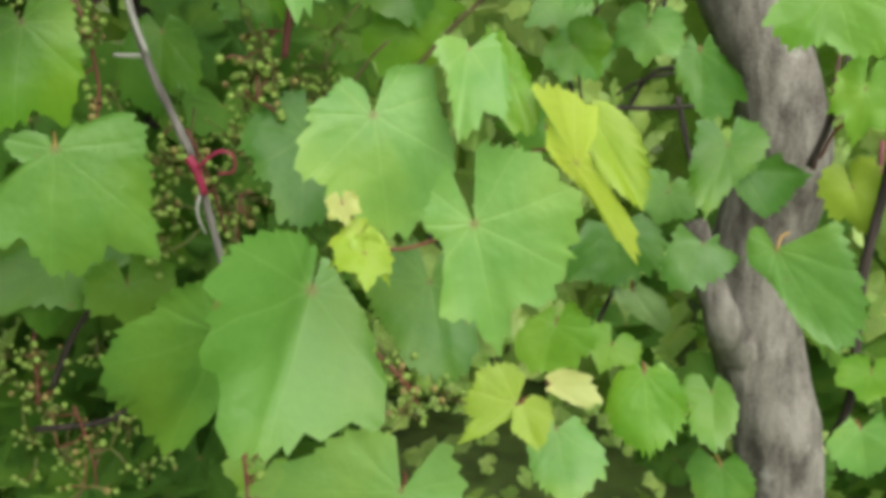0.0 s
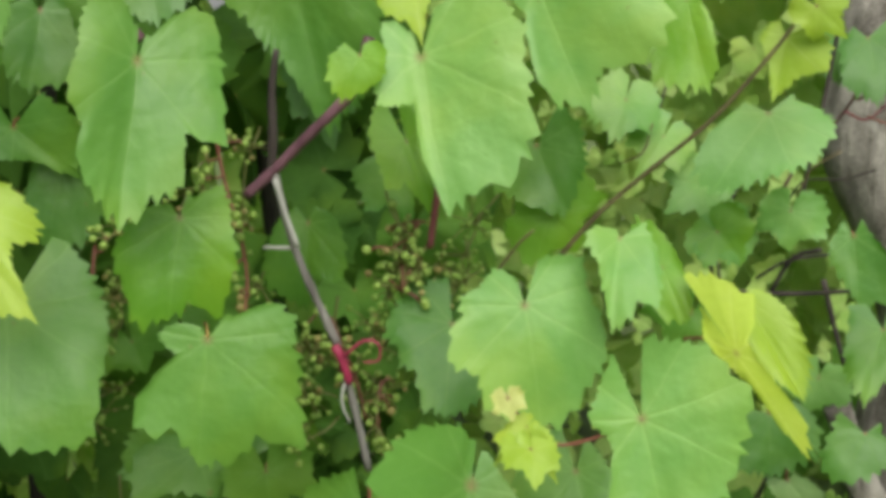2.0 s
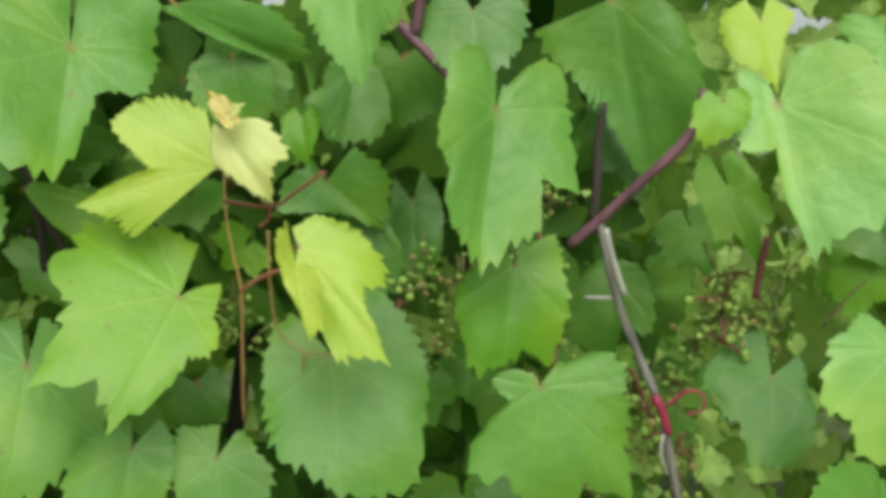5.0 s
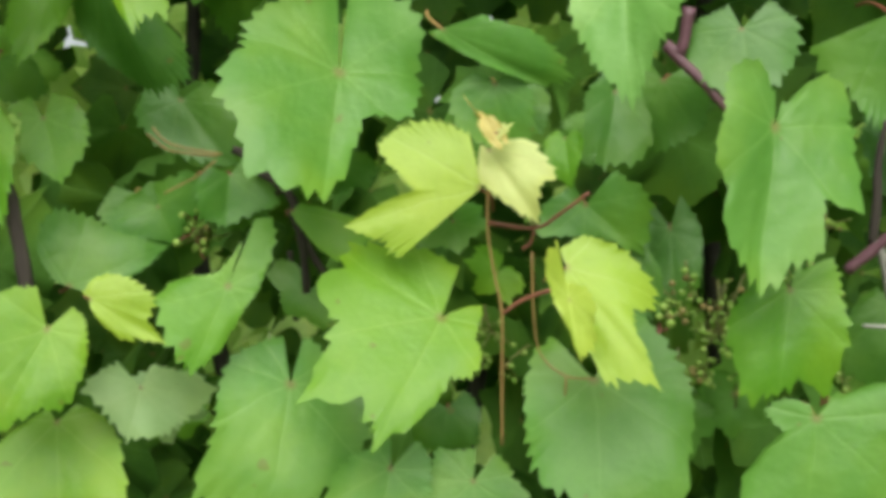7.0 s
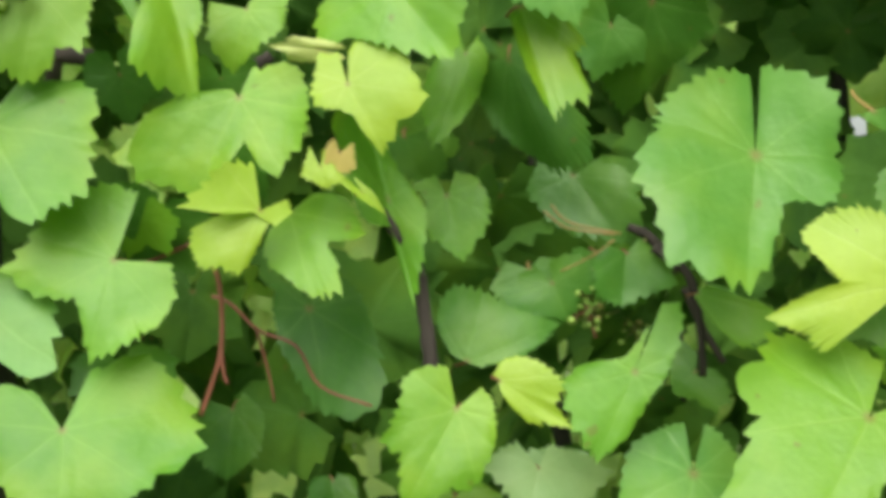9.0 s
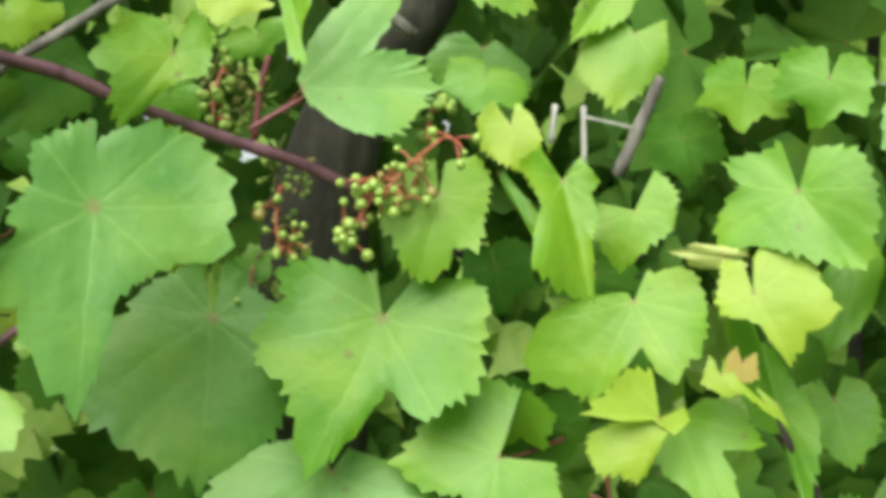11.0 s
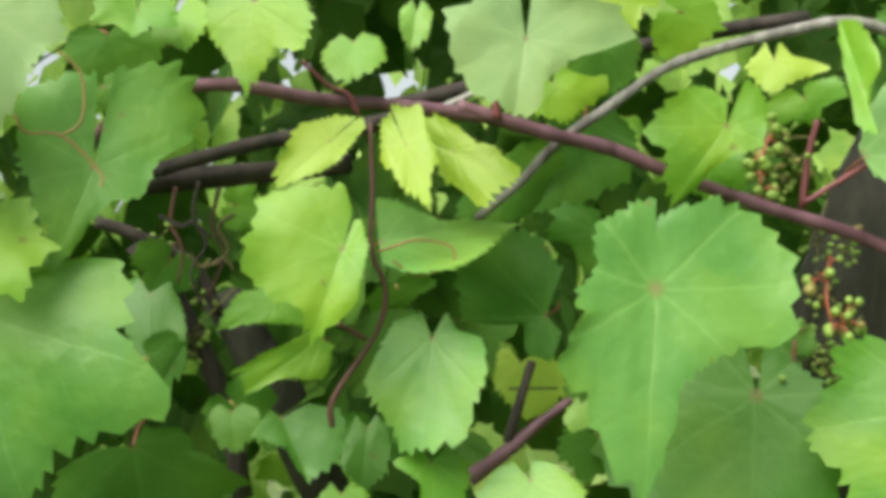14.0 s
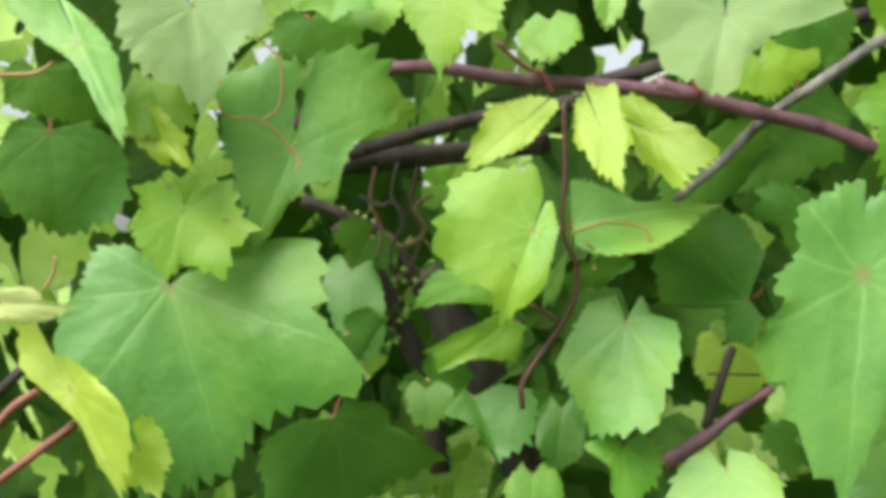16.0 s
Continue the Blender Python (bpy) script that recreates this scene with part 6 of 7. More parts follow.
leaf(C, -0.660, 0.097, 1.688, -73, 15, -167, 0.070, "lime", 0.60, form=(0.10, 0.10, 0.10, 0.10, 0.10, 0.13, 0.18, 0.35, 0.83, 0.70, 1.12, 0.93, 1.00, 0.69, 0.47, 0.32, 0.26, 0.26, 0.26, 0.26, 0.26, 0.26, 0.26, 0.26, 0.26), sinus=(48, 110), left=5, right=25, curl=0.12, cup=0.29, teeth=30, wave=0.06)
leaf(C, -0.679, 0.160, 1.666, -100, 21, 171, 0.080, "shady", 0.48, form=(0.27, 0.27, 0.27, 0.27, 0.27, 0.27, 0.29, 0.35, 0.48, 1.02, 1.13, 1.00, 1.00, 0.89, 0.83, 0.83, 0.83, 0.78, 0.42, 0.42, 0.42, 0.42, 0.42, 0.42, 0.42), sinus=(57, 78), left=-2, right=0, curl=0.19, cup=0.27, teeth=36, wave=0.06)
leaf(C, -0.592, 0.194, 1.704, -122, -23, 174, 0.090, "shady", 0.64, form=(0.35, 0.35, 0.35, 0.40, 0.52, 0.64, 0.75, 0.65, 0.61, 0.60, 0.65, 0.76, 1.00, 0.89, 0.86, 0.88, 0.62, 0.54, 0.51, 0.50, 0.50, 0.50, 0.50, 0.50, 0.50), sinus=(22, 65), left=7, right=4, curl=0.23, cup=0.12, teeth=36, wave=0.06)
leaf(C, -0.704, 0.150, 1.669, -66, -20, -163, 0.064, "fresh", 0.39, form=(0.28, 0.28, 0.28, 0.28, 0.33, 0.45, 0.65, 0.68, 0.74, 0.79, 0.87, 0.90, 1.00, 0.93, 0.92, 0.87, 0.83, 0.71, 0.50, 0.37, 0.37, 0.37, 0.37, 0.37, 0.37), sinus=(30, 60), left=3, right=1, curl=0.37, cup=0.27, teeth=30, wave=0.06)
leaf(D, -0.872, 0.077, 1.710, -73, 15, -158, 0.075, "lime", 0.61, form=(0.35, 0.35, 0.35, 0.35, 0.35, 0.35, 0.40, 0.48, 0.37, 0.48, 0.58, 0.60, 1.00, 1.00, 1.07, 1.08, 0.44, 0.45, 0.50, 0.59, 0.44, 0.39, 0.37, 0.37, 0.37), sinus=(64, 29), left=10, right=20, curl=0.19, cup=0.12, teeth=30, wave=0.08)
leaf(C, -0.836, 0.114, 1.695, -77, -12, -169, 0.039, "lime", 1.00, form=(0.73, 0.73, 0.73, 0.73, 0.72, 0.66, 0.66, 0.70, 0.67, 0.66, 0.68, 0.79, 1.00, 0.89, 0.85, 0.70, 0.62, 0.60, 0.60, 0.60, 0.60, 0.60, 0.60, 0.60, 0.60), sinus=(11, 90), left=7, right=6, curl=0.26, cup=0.04, teeth=24, wave=0.06)
leaf(D, -0.947, 0.061, 1.700, -74, -10, -160, 0.055, "lime", 1.00, form=(0.41, 0.50, 0.66, 0.64, 0.64, 0.58, 0.56, 0.58, 0.69, 0.79, 0.60, 0.89, 1.00, 0.91, 0.72, 0.78, 0.73, 0.73, 0.62, 0.55, 0.50, 0.44, 0.42, 0.42, 0.42), sinus=(-2, 13), left=-1, right=9, curl=0.32, cup=0.26, teeth=30, wave=0.06)
leaf(D, -0.982, 0.059, 1.623, -71, -22, -162, 0.110, "fresh", 1.00, form=(0.37, 0.37, 0.37, 0.57, 0.63, 0.60, 0.63, 0.71, 0.67, 0.69, 0.40, 0.61, 1.00, 0.77, 0.66, 0.76, 0.73, 0.57, 0.66, 0.55, 0.40, 0.28, 0.28, 0.28, 0.28), sinus=(13, 30), left=12, right=5, curl=0.21, cup=0.17, teeth=36, wave=0.06)
leaf(D, -1.017, 0.064, 1.525, -66, -1, -153, 0.101, "sage", 1.00, form=(0.19, 0.19, 0.19, 0.19, 0.23, 0.32, 0.52, 0.74, 0.81, 0.94, 0.53, 0.79, 1.00, 0.98, 1.00, 1.03, 0.89, 0.80, 0.66, 0.48, 0.34, 0.25, 0.21, 0.21, 0.21), sinus=(33, 24), left=12, right=5, curl=0.26, cup=0.23, teeth=36, wave=0.06)
leaf(D, -1.094, 0.038, 1.620, -72, -2, -147, 0.106, "mature", 1.00, form=(0.35, 0.35, 0.28, 0.29, 0.32, 0.38, 0.39, 0.44, 0.54, 0.69, 0.85, 0.91, 1.00, 0.94, 0.94, 0.93, 0.98, 1.02, 0.53, 0.48, 0.43, 0.38, 0.37, 0.37, 0.37), sinus=(6, 12), left=5, right=1, curl=0.37, cup=0.30, teeth=36, wave=0.06)
leaf(D, -0.911, 0.085, 1.539, -66, -10, -164, 0.062, "fresh", 1.00, form=(0.58, 0.58, 0.58, 0.58, 0.58, 0.58, 0.58, 0.68, 0.73, 0.82, 0.86, 0.92, 1.00, 0.66, 0.54, 0.67, 0.87, 1.10, 0.90, 0.83, 0.90, 0.86, 0.86, 0.81, 0.74), sinus=(82, -7), left=-1, right=-2, curl=0.13, cup=0.11, teeth=30, wave=0.06)
leaf(D, -0.933, 0.061, 1.437, -59, 0, -152, 0.067, "fresh", 1.00, form=(0.65, 0.65, 0.65, 0.98, 1.09, 1.15, 1.20, 1.27, 1.04, 0.93, 0.90, 0.92, 1.00, 0.81, 0.73, 0.70, 0.68, 0.71, 0.77, 0.88, 0.83, 0.62, 0.34, 0.34, 0.34), sinus=(24, 28), left=10, right=1, curl=0.23, cup=0.19, teeth=30, wave=0.06)
leaf(D, -0.902, 0.154, 1.557, -89, -51, -162, 0.038, "shady", 0.68, form=(0.22, 0.23, 0.27, 0.36, 0.51, 0.50, 0.53, 0.60, 0.66, 0.65, 0.69, 0.79, 1.00, 1.02, 1.08, 0.95, 0.72, 0.48, 0.38, 0.38, 0.38, 0.38, 0.38, 0.38, 0.38), sinus=(-9, 88), left=6, right=9, curl=0.27, cup=0.28, teeth=24, wave=0.06)
leaf(D, -0.912, 0.143, 1.561, -103, -24, -165, 0.044, "shady", 1.06, 0.5)
leaf(D, -0.906, 0.075, 1.746, -74, 15, -156, 0.032, "young", 1.00, form=(0.46, 0.46, 0.46, 0.41, 0.40, 0.41, 0.46, 0.49, 0.56, 0.73, 0.83, 0.87, 1.00, 0.89, 0.84, 0.78, 0.78, 0.71, 0.66, 0.66, 0.62, 0.57, 0.56, 0.56, 0.56), sinus=(27, 15), left=7, right=6, curl=0.31, cup=0.07, teeth=24, wave=0.06)
leaf(D, -0.913, 0.078, 1.715, -72, 26, -146, 0.050, "fresh", 0.24, form=(0.24, 0.24, 0.24, 0.24, 0.24, 0.24, 0.24, 0.30, 0.46, 1.06, 0.97, 0.95, 1.00, 0.58, 0.52, 0.51, 0.37, 0.25, 0.20, 0.17, 0.16, 0.16, 0.16, 0.16, 0.16), sinus=(86, 53), left=5, right=25, curl=0.10, cup=0.05, teeth=24, wave=0.06)
leaf(D, -0.944, 0.155, 1.661, -103, 11, -158, 0.035, "shady", 0.93, 0.4, teeth=20)
leaf(C, -0.753, 0.184, 1.619, -94, 25, -161, 0.035, "shady", 1.00, form=(0.41, 0.41, 0.41, 0.41, 0.41, 0.41, 0.41, 0.41, 0.69, 0.83, 1.05, 0.99, 1.00, 0.84, 0.77, 0.68, 0.62, 0.54, 0.41, 0.36, 0.33, 0.33, 0.33, 0.33, 0.33), sinus=(95, 48), left=3, right=12, curl=0.25, cup=0.20, teeth=24, wave=0.06)
leaf(C, -0.627, 0.222, 1.541, -89, 35, -154, 0.044, "mature", 1.00, form=(0.44, 0.44, 0.44, 0.44, 0.44, 0.44, 0.44, 0.44, 0.62, 0.94, 1.15, 1.05, 1.00, 0.80, 0.68, 0.56, 0.51, 0.50, 0.46, 0.43, 0.43, 0.46, 0.31, 0.31, 0.31), sinus=(98, 29), left=9, right=-2, curl=0.19, cup=0.03, teeth=24, wave=0.06)
leaf(D, -0.929, 0.087, 1.777, -75, -13, -155, 0.023, "fresh", 1.51, 0.3, teeth=20)
leaf(C, -0.813, 0.142, 1.744, -106, 7, -180, 0.034, "mature", 0.95, 0.4, teeth=20)
leaf(C, -0.770, 0.124, 1.772, -90, -8, -160, 0.030, "fresh", 1.12, 0.4, teeth=20)
leaf(C, -0.720, 0.117, 1.773, -84, -15, -173, 0.032, "fresh", 1.12, 0.5, teeth=20)
leaf(E, -1.167, 0.083, 1.493, -87, 16, -129, 0.033, "mature", 1.40, 0.4, teeth=20)
leaf(C, -0.619, 0.205, 1.691, -100, -14, -168, 0.036, "mature", 1.13, 0.3, teeth=20)
leaf(D, -0.934, 0.138, 1.463, -82, 1, -158, 0.030, "mature", 1.48, 0.5, teeth=20)
leaf(D, -1.086, -0.094, 1.677, -74, -3, -133, 0.113, "sage", 1.00, form=(0.36, 0.46, 0.56, 0.65, 0.69, 0.70, 0.66, 0.71, 0.49, 0.43, 0.44, 0.49, 1.00, 0.81, 0.65, 0.67, 0.39, 0.42, 0.34, 0.30, 0.37, 0.42, 0.42, 0.45, 0.45), sinus=(-3, -3), left=3, right=7, curl=0.11, cup=0.16, teeth=36, wave=0.06)
leaf(D, -1.019, 0.010, 1.761, 16, 74, -46, 0.085, "pale", 1.00, form=(0.08, 0.08, 0.08, 0.08, 0.08, 0.08, 0.12, 0.45, 0.92, 1.12, 0.59, 0.89, 1.00, 0.85, 0.79, 0.57, 0.18, 0.18, 0.18, 0.18, 0.18, 0.18, 0.18, 0.18, 0.18), sinus=(73, 110), left=6, right=10, curl=0.13, cup=0.26, teeth=36, wave=0.06)
leaf(D, -1.011, -0.013, 1.797, 74, -16, 30, 0.045, "fresh", 0.43, form=(0.70, 0.70, 0.70, 0.70, 0.45, 0.39, 0.36, 0.36, 0.38, 0.44, 0.53, 0.74, 1.00, 0.94, 0.93, 0.80, 0.74, 0.74, 0.42, 0.22, 0.21, 0.21, 0.22, 0.25, 0.32), sinus=(-1, -1), left=4, right=20, curl=0.16, cup=0.06, teeth=24, wave=0.06, stalk=False)
leaf(D, -1.079, -0.039, 1.775, -74, -31, -147, 0.054, "lime", 1.00, form=(0.59, 0.55, 0.49, 0.43, 0.41, 0.41, 0.45, 0.38, 0.34, 0.33, 0.39, 0.50, 1.00, 0.89, 0.73, 0.92, 0.79, 0.69, 0.62, 0.57, 0.49, 0.36, 0.30, 0.30, 0.30), sinus=(-13, 26), left=2, right=9, curl=0.21, cup=0.19, teeth=30, wave=0.06)
leaf(D, -1.069, -0.005, 1.820, -74, -5, -148, 0.023, "young", 1.00, form=(0.49, 0.49, 0.44, 0.44, 0.46, 0.52, 1.44, 1.10, 0.88, 0.80, 0.79, 0.85, 1.00, 0.84, 0.77, 0.76, 0.80, 0.65, 0.52, 0.47, 0.45, 0.46, 0.51, 0.51, 0.51), sinus=(8, 23), left=-1, right=-3, curl=0.13, cup=0.02, teeth=18, wave=0.06)
leaf(E, -1.134, -0.158, 1.806, -73, -7, -130, 0.045, "silver", 1.00, form=(0.65, 0.65, 0.74, 0.94, 1.36, 1.38, 0.78, 0.58, 0.55, 0.56, 0.58, 0.95, 1.00, 0.98, 1.04, 1.00, 1.02, 0.99, 1.06, 0.85, 0.68, 0.60, 0.57, 0.58, 0.58), sinus=(0, 9), left=1, right=10, curl=0.22, cup=0.06, teeth=24, wave=0.06)
leaf(E, -1.134, -0.078, 1.854, -85, 25, -143, 0.029, "young", 1.05, 0.6, teeth=20)
leaf(E, -1.165, -0.043, 1.832, -108, 2, -134, 0.036, "mature", 1.00, form=(0.49, 0.49, 0.49, 0.49, 0.49, 0.56, 0.67, 0.66, 0.69, 0.79, 0.84, 0.88, 1.00, 0.84, 0.76, 0.75, 0.76, 0.65, 0.61, 0.53, 0.44, 0.40, 0.40, 0.40, 0.40), sinus=(49, 34), left=9, right=6, curl=0.21, cup=0.09, teeth=24, wave=0.06)
leaf(E, -1.176, -0.072, 1.661, -142, -79, -97, 0.053, "shady", 1.00, form=(0.27, 0.27, 0.27, 0.27, 0.27, 0.36, 0.53, 0.50, 0.52, 0.40, 0.31, 0.29, 1.00, 1.04, 1.17, 1.13, 1.20, 1.04, 0.91, 0.59, 0.59, 0.59, 0.59, 0.59, 0.59), sinus=(54, 66), left=5, right=6, curl=0.21, cup=0.19, teeth=30, wave=0.06)
leaf(E, -1.218, -0.176, 1.695, 41, 68, -1, 0.082, "pale", 0.60, form=(0.50, 0.50, 0.50, 0.50, 0.50, 0.50, 0.50, 0.50, 0.47, 0.45, 0.45, 0.48, 1.00, 0.88, 0.83, 0.83, 0.85, 0.69, 0.40, 0.40, 0.40, 0.40, 0.40, 0.40, 0.40), sinus=(94, 86), left=5, right=25, curl=0.17, cup=0.08, teeth=36, wave=0.06)
leaf(E, -1.197, -0.223, 1.687, -74, -14, -136, 0.050, "lime", 1.00, form=(0.37, 0.37, 0.32, 0.29, 0.28, 0.30, 0.30, 0.32, 0.37, 0.47, 0.70, 0.81, 1.00, 0.74, 0.87, 0.96, 1.05, 1.02, 0.95, 1.09, 0.90, 0.78, 0.72, 0.69, 0.32), sinus=(4, -1), left=25, right=4, curl=0.29, cup=0.24, teeth=24, wave=0.06)
leaf(E, -1.217, -0.219, 1.746, -68, -43, -143, 0.038, "young", 0.64, form=(0.59, 0.59, 0.59, 0.48, 0.44, 0.44, 0.47, 0.55, 0.56, 0.61, 0.67, 0.79, 1.00, 0.90, 0.84, 0.74, 0.75, 0.79, 0.71, 0.59, 0.54, 0.55, 0.51, 0.51, 0.55), sinus=(-1, -1), left=9, right=-3, curl=0.27, cup=0.24, teeth=24, wave=0.06, stalk=False)
leaf(E, -1.192, -0.186, 1.748, -65, 24, -139, 0.043, "young", 0.50, form=(0.60, 0.60, 0.60, 0.75, 0.90, 0.64, 0.64, 0.70, 0.77, 0.65, 0.63, 0.74, 1.00, 0.82, 0.79, 0.72, 0.61, 0.77, 0.67, 0.60, 0.59, 0.61, 0.52, 0.49, 0.49), sinus=(-1, -1), left=-2, right=2, curl=0.21, cup=0.05, teeth=24, wave=0.06, stalk=False)
leaf(E, -1.187, -0.151, 1.749, -60, 63, -139, 0.041, "young", 0.63, form=(0.78, 0.78, 0.78, 0.78, 0.65, 0.53, 0.47, 0.46, 0.46, 0.71, 0.80, 1.05, 1.00, 0.94, 1.04, 1.20, 0.77, 0.72, 0.63, 0.48, 0.39, 0.37, 0.37, 0.40, 0.46), sinus=(-1, -1), left=4, right=6, curl=0.33, cup=0.28, teeth=24, wave=0.06, stalk=False)
leaf(E, -1.194, -0.153, 1.643, -64, -1, -139, 0.064, "sage", 0.68, form=(0.29, 0.29, 0.29, 0.29, 0.30, 0.34, 0.67, 0.73, 0.85, 0.88, 1.07, 1.01, 1.00, 1.03, 0.86, 0.89, 0.94, 0.71, 0.58, 0.52, 0.38, 0.31, 0.31, 0.31, 0.31), sinus=(31, 31), left=8, right=0, curl=0.31, cup=0.07, teeth=30, wave=0.06)
leaf(E, -1.234, -0.199, 1.639, -65, -49, -145, 0.051, "lime", 0.47, form=(0.33, 0.33, 0.33, 0.33, 0.33, 0.33, 0.33, 0.80, 0.71, 0.65, 0.63, 0.68, 1.00, 1.00, 1.13, 0.53, 0.40, 0.34, 0.31, 0.31, 0.31, 0.31, 0.31, 0.31, 0.31), sinus=(77, 88), left=-1, right=7, curl=0.27, cup=0.05, teeth=30, wave=0.06)
leaf(E, -1.268, -0.206, 1.660, -61, -56, -153, 0.036, "fresh", 0.77, form=(0.46, 0.46, 0.46, 0.46, 0.75, 0.78, 0.60, 0.51, 0.48, 0.48, 0.54, 0.65, 1.00, 0.87, 0.75, 0.67, 0.42, 0.42, 0.42, 0.42, 0.42, 0.42, 0.42, 0.42, 0.42), sinus=(34, 108), left=1, right=-2, curl=0.35, cup=0.24, teeth=24, wave=0.06)
leaf(E, -1.276, -0.325, 1.719, -65, -15, -122, 0.056, "mature", 1.00, form=(1.07, 1.31, 1.37, 1.08, 0.59, 0.52, 0.50, 0.52, 0.44, 0.36, 0.42, 0.53, 1.00, 0.72, 0.74, 0.58, 0.64, 0.67, 0.72, 0.87, 0.96, 0.96, 0.98, 0.98, 0.98), sinus=(-8, 15), left=4, right=8, curl=0.24, cup=0.21, teeth=30, wave=0.06)
leaf(E, -1.310, -0.372, 1.643, -73, 23, -125, 0.098, "sage", 1.00, form=(0.15, 0.15, 0.15, 0.15, 0.15, 0.15, 0.82, 0.88, 0.81, 1.21, 0.98, 0.87, 1.00, 1.05, 1.11, 0.86, 0.75, 0.69, 0.60, 0.47, 0.46, 0.47, 0.34, 0.14, 0.14), sinus=(69, 9), left=9, right=11, curl=0.36, cup=0.29, teeth=36, wave=0.06)
leaf(E, -1.288, -0.378, 1.681, -69, -6, -128, 0.034, "lime", 1.00, form=(0.38, 0.38, 0.74, 0.87, 0.83, 0.82, 1.12, 1.00, 0.95, 1.25, 0.94, 0.75, 1.00, 0.90, 0.88, 0.82, 0.75, 0.61, 0.66, 0.81, 0.70, 0.65, 0.44, 0.44, 0.44), sinus=(9, 15), left=-1, right=8, curl=0.26, cup=0.08, teeth=24, wave=0.06)
leaf(E, -1.274, -0.389, 1.783, -65, 7, -104, 0.055, "silver", 1.00, form=(0.52, 0.52, 0.52, 0.52, 0.58, 0.64, 0.64, 0.68, 0.57, 0.54, 0.62, 0.75, 1.00, 0.82, 0.92, 0.86, 0.81, 0.72, 0.67, 0.62, 0.48, 0.42, 0.42, 0.42, 0.42), sinus=(30, 35), left=0, right=11, curl=0.28, cup=0.09, teeth=30, wave=0.06)
leaf(E, -1.303, -0.434, 1.759, -60, 27, -113, 0.060, "pale", 0.62, form=(0.55, 0.41, 0.33, 0.29, 0.27, 0.28, 0.30, 0.35, 0.44, 0.57, 0.66, 0.81, 1.00, 0.44, 0.30, 0.24, 0.24, 0.27, 0.31, 0.42, 0.64, 1.04, 1.04, 1.04, 1.04), sinus=(-1, -1), left=25, right=5, curl=0.18, cup=0.15, teeth=30, wave=0.06, stalk=False)
leaf(E, -1.291, -0.400, 1.746, -73, 20, -121, 0.032, "lime", 1.00, form=(0.32, 0.32, 0.32, 0.32, 0.32, 0.32, 0.34, 0.39, 0.51, 0.75, 1.03, 0.98, 1.00, 0.97, 1.00, 1.06, 0.70, 0.47, 0.37, 0.32, 0.31, 0.31, 0.31, 0.31, 0.31), sinus=(74, 40), left=11, right=9, curl=0.38, cup=0.12, teeth=24, wave=0.06)
leaf(E, -1.284, -0.398, 1.719, -81, 51, -136, 0.028, "young", 0.46, 0.4, teeth=20)
leaf(E, -1.409, -0.422, 1.759, -90, 59, -109, 0.048, "mature", 0.70, form=(0.53, 0.53, 0.53, 0.53, 0.53, 0.53, 0.53, 0.53, 0.53, 0.53, 0.78, 0.89, 1.00, 0.84, 0.76, 0.71, 0.69, 0.71, 0.76, 0.55, 0.49, 0.33, 0.25, 0.22, 0.20), sinus=(120, -21), left=11, right=-1, curl=0.38, cup=0.26, teeth=24, wave=0.06)
leaf(E, -1.243, -0.257, 1.818, -74, 2, -151, 0.051, "lime", 1.00, form=(0.48, 0.48, 0.48, 0.48, 0.48, 0.48, 0.55, 0.71, 0.82, 0.89, 0.64, 0.77, 1.00, 0.71, 0.61, 0.61, 0.58, 0.53, 0.52, 0.48, 0.46, 0.46, 0.46, 0.46, 0.46), sinus=(67, 51), left=4, right=2, curl=0.28, cup=0.16, teeth=30, wave=0.06)
leaf(E, -1.233, -0.192, 1.809, -74, -5, -140, 0.027, "fresh", 1.00, form=(0.30, 0.30, 0.30, 0.30, 0.41, 0.57, 0.64, 0.79, 0.81, 0.85, 0.87, 0.90, 1.00, 0.91, 0.86, 0.78, 0.76, 0.53, 0.40, 0.34, 0.34, 0.34, 0.34, 0.34, 0.34), sinus=(33, 61), left=8, right=-2, curl=0.10, cup=0.23, teeth=18, wave=0.06)
leaf(E, -1.293, -0.296, 1.810, -70, 0, -130, 0.018, "fresh", 1.56, 0.6, teeth=20)
leaf(E, -1.283, -0.430, 1.591, -72, 30, -113, 0.056, "glow", 0.54, form=(0.35, 0.31, 0.30, 0.32, 0.32, 0.36, 0.43, 0.57, 0.82, 0.88, 0.89, 0.91, 1.00, 0.32, 0.27, 0.24, 0.24, 0.25, 0.30, 0.37, 0.63, 0.69, 0.75, 0.75, 0.75), sinus=(-1, -1), left=25, right=0, curl=0.27, cup=0.06, teeth=30, wave=0.06, stalk=False)
leaf(E, -1.285, -0.466, 1.630, 5, 79, -26, 0.032, "tip", 0.41, form=(0.50, 0.50, 0.50, 0.50, 0.50, 0.50, 0.50, 0.55, 0.75, 0.70, 0.65, 0.65, 1.00, 0.89, 0.86, 0.82, 0.82, 0.72, 0.63, 0.63, 0.63, 0.63, 0.63, 0.63, 0.63), sinus=(83, 85), left=9, right=6, curl=0.23, cup=0.18, teeth=24, wave=0.06)
leaf(E, -1.275, -0.396, 1.563, -82, 30, -124, 0.026, "young", 0.70, 0.3, teeth=20)
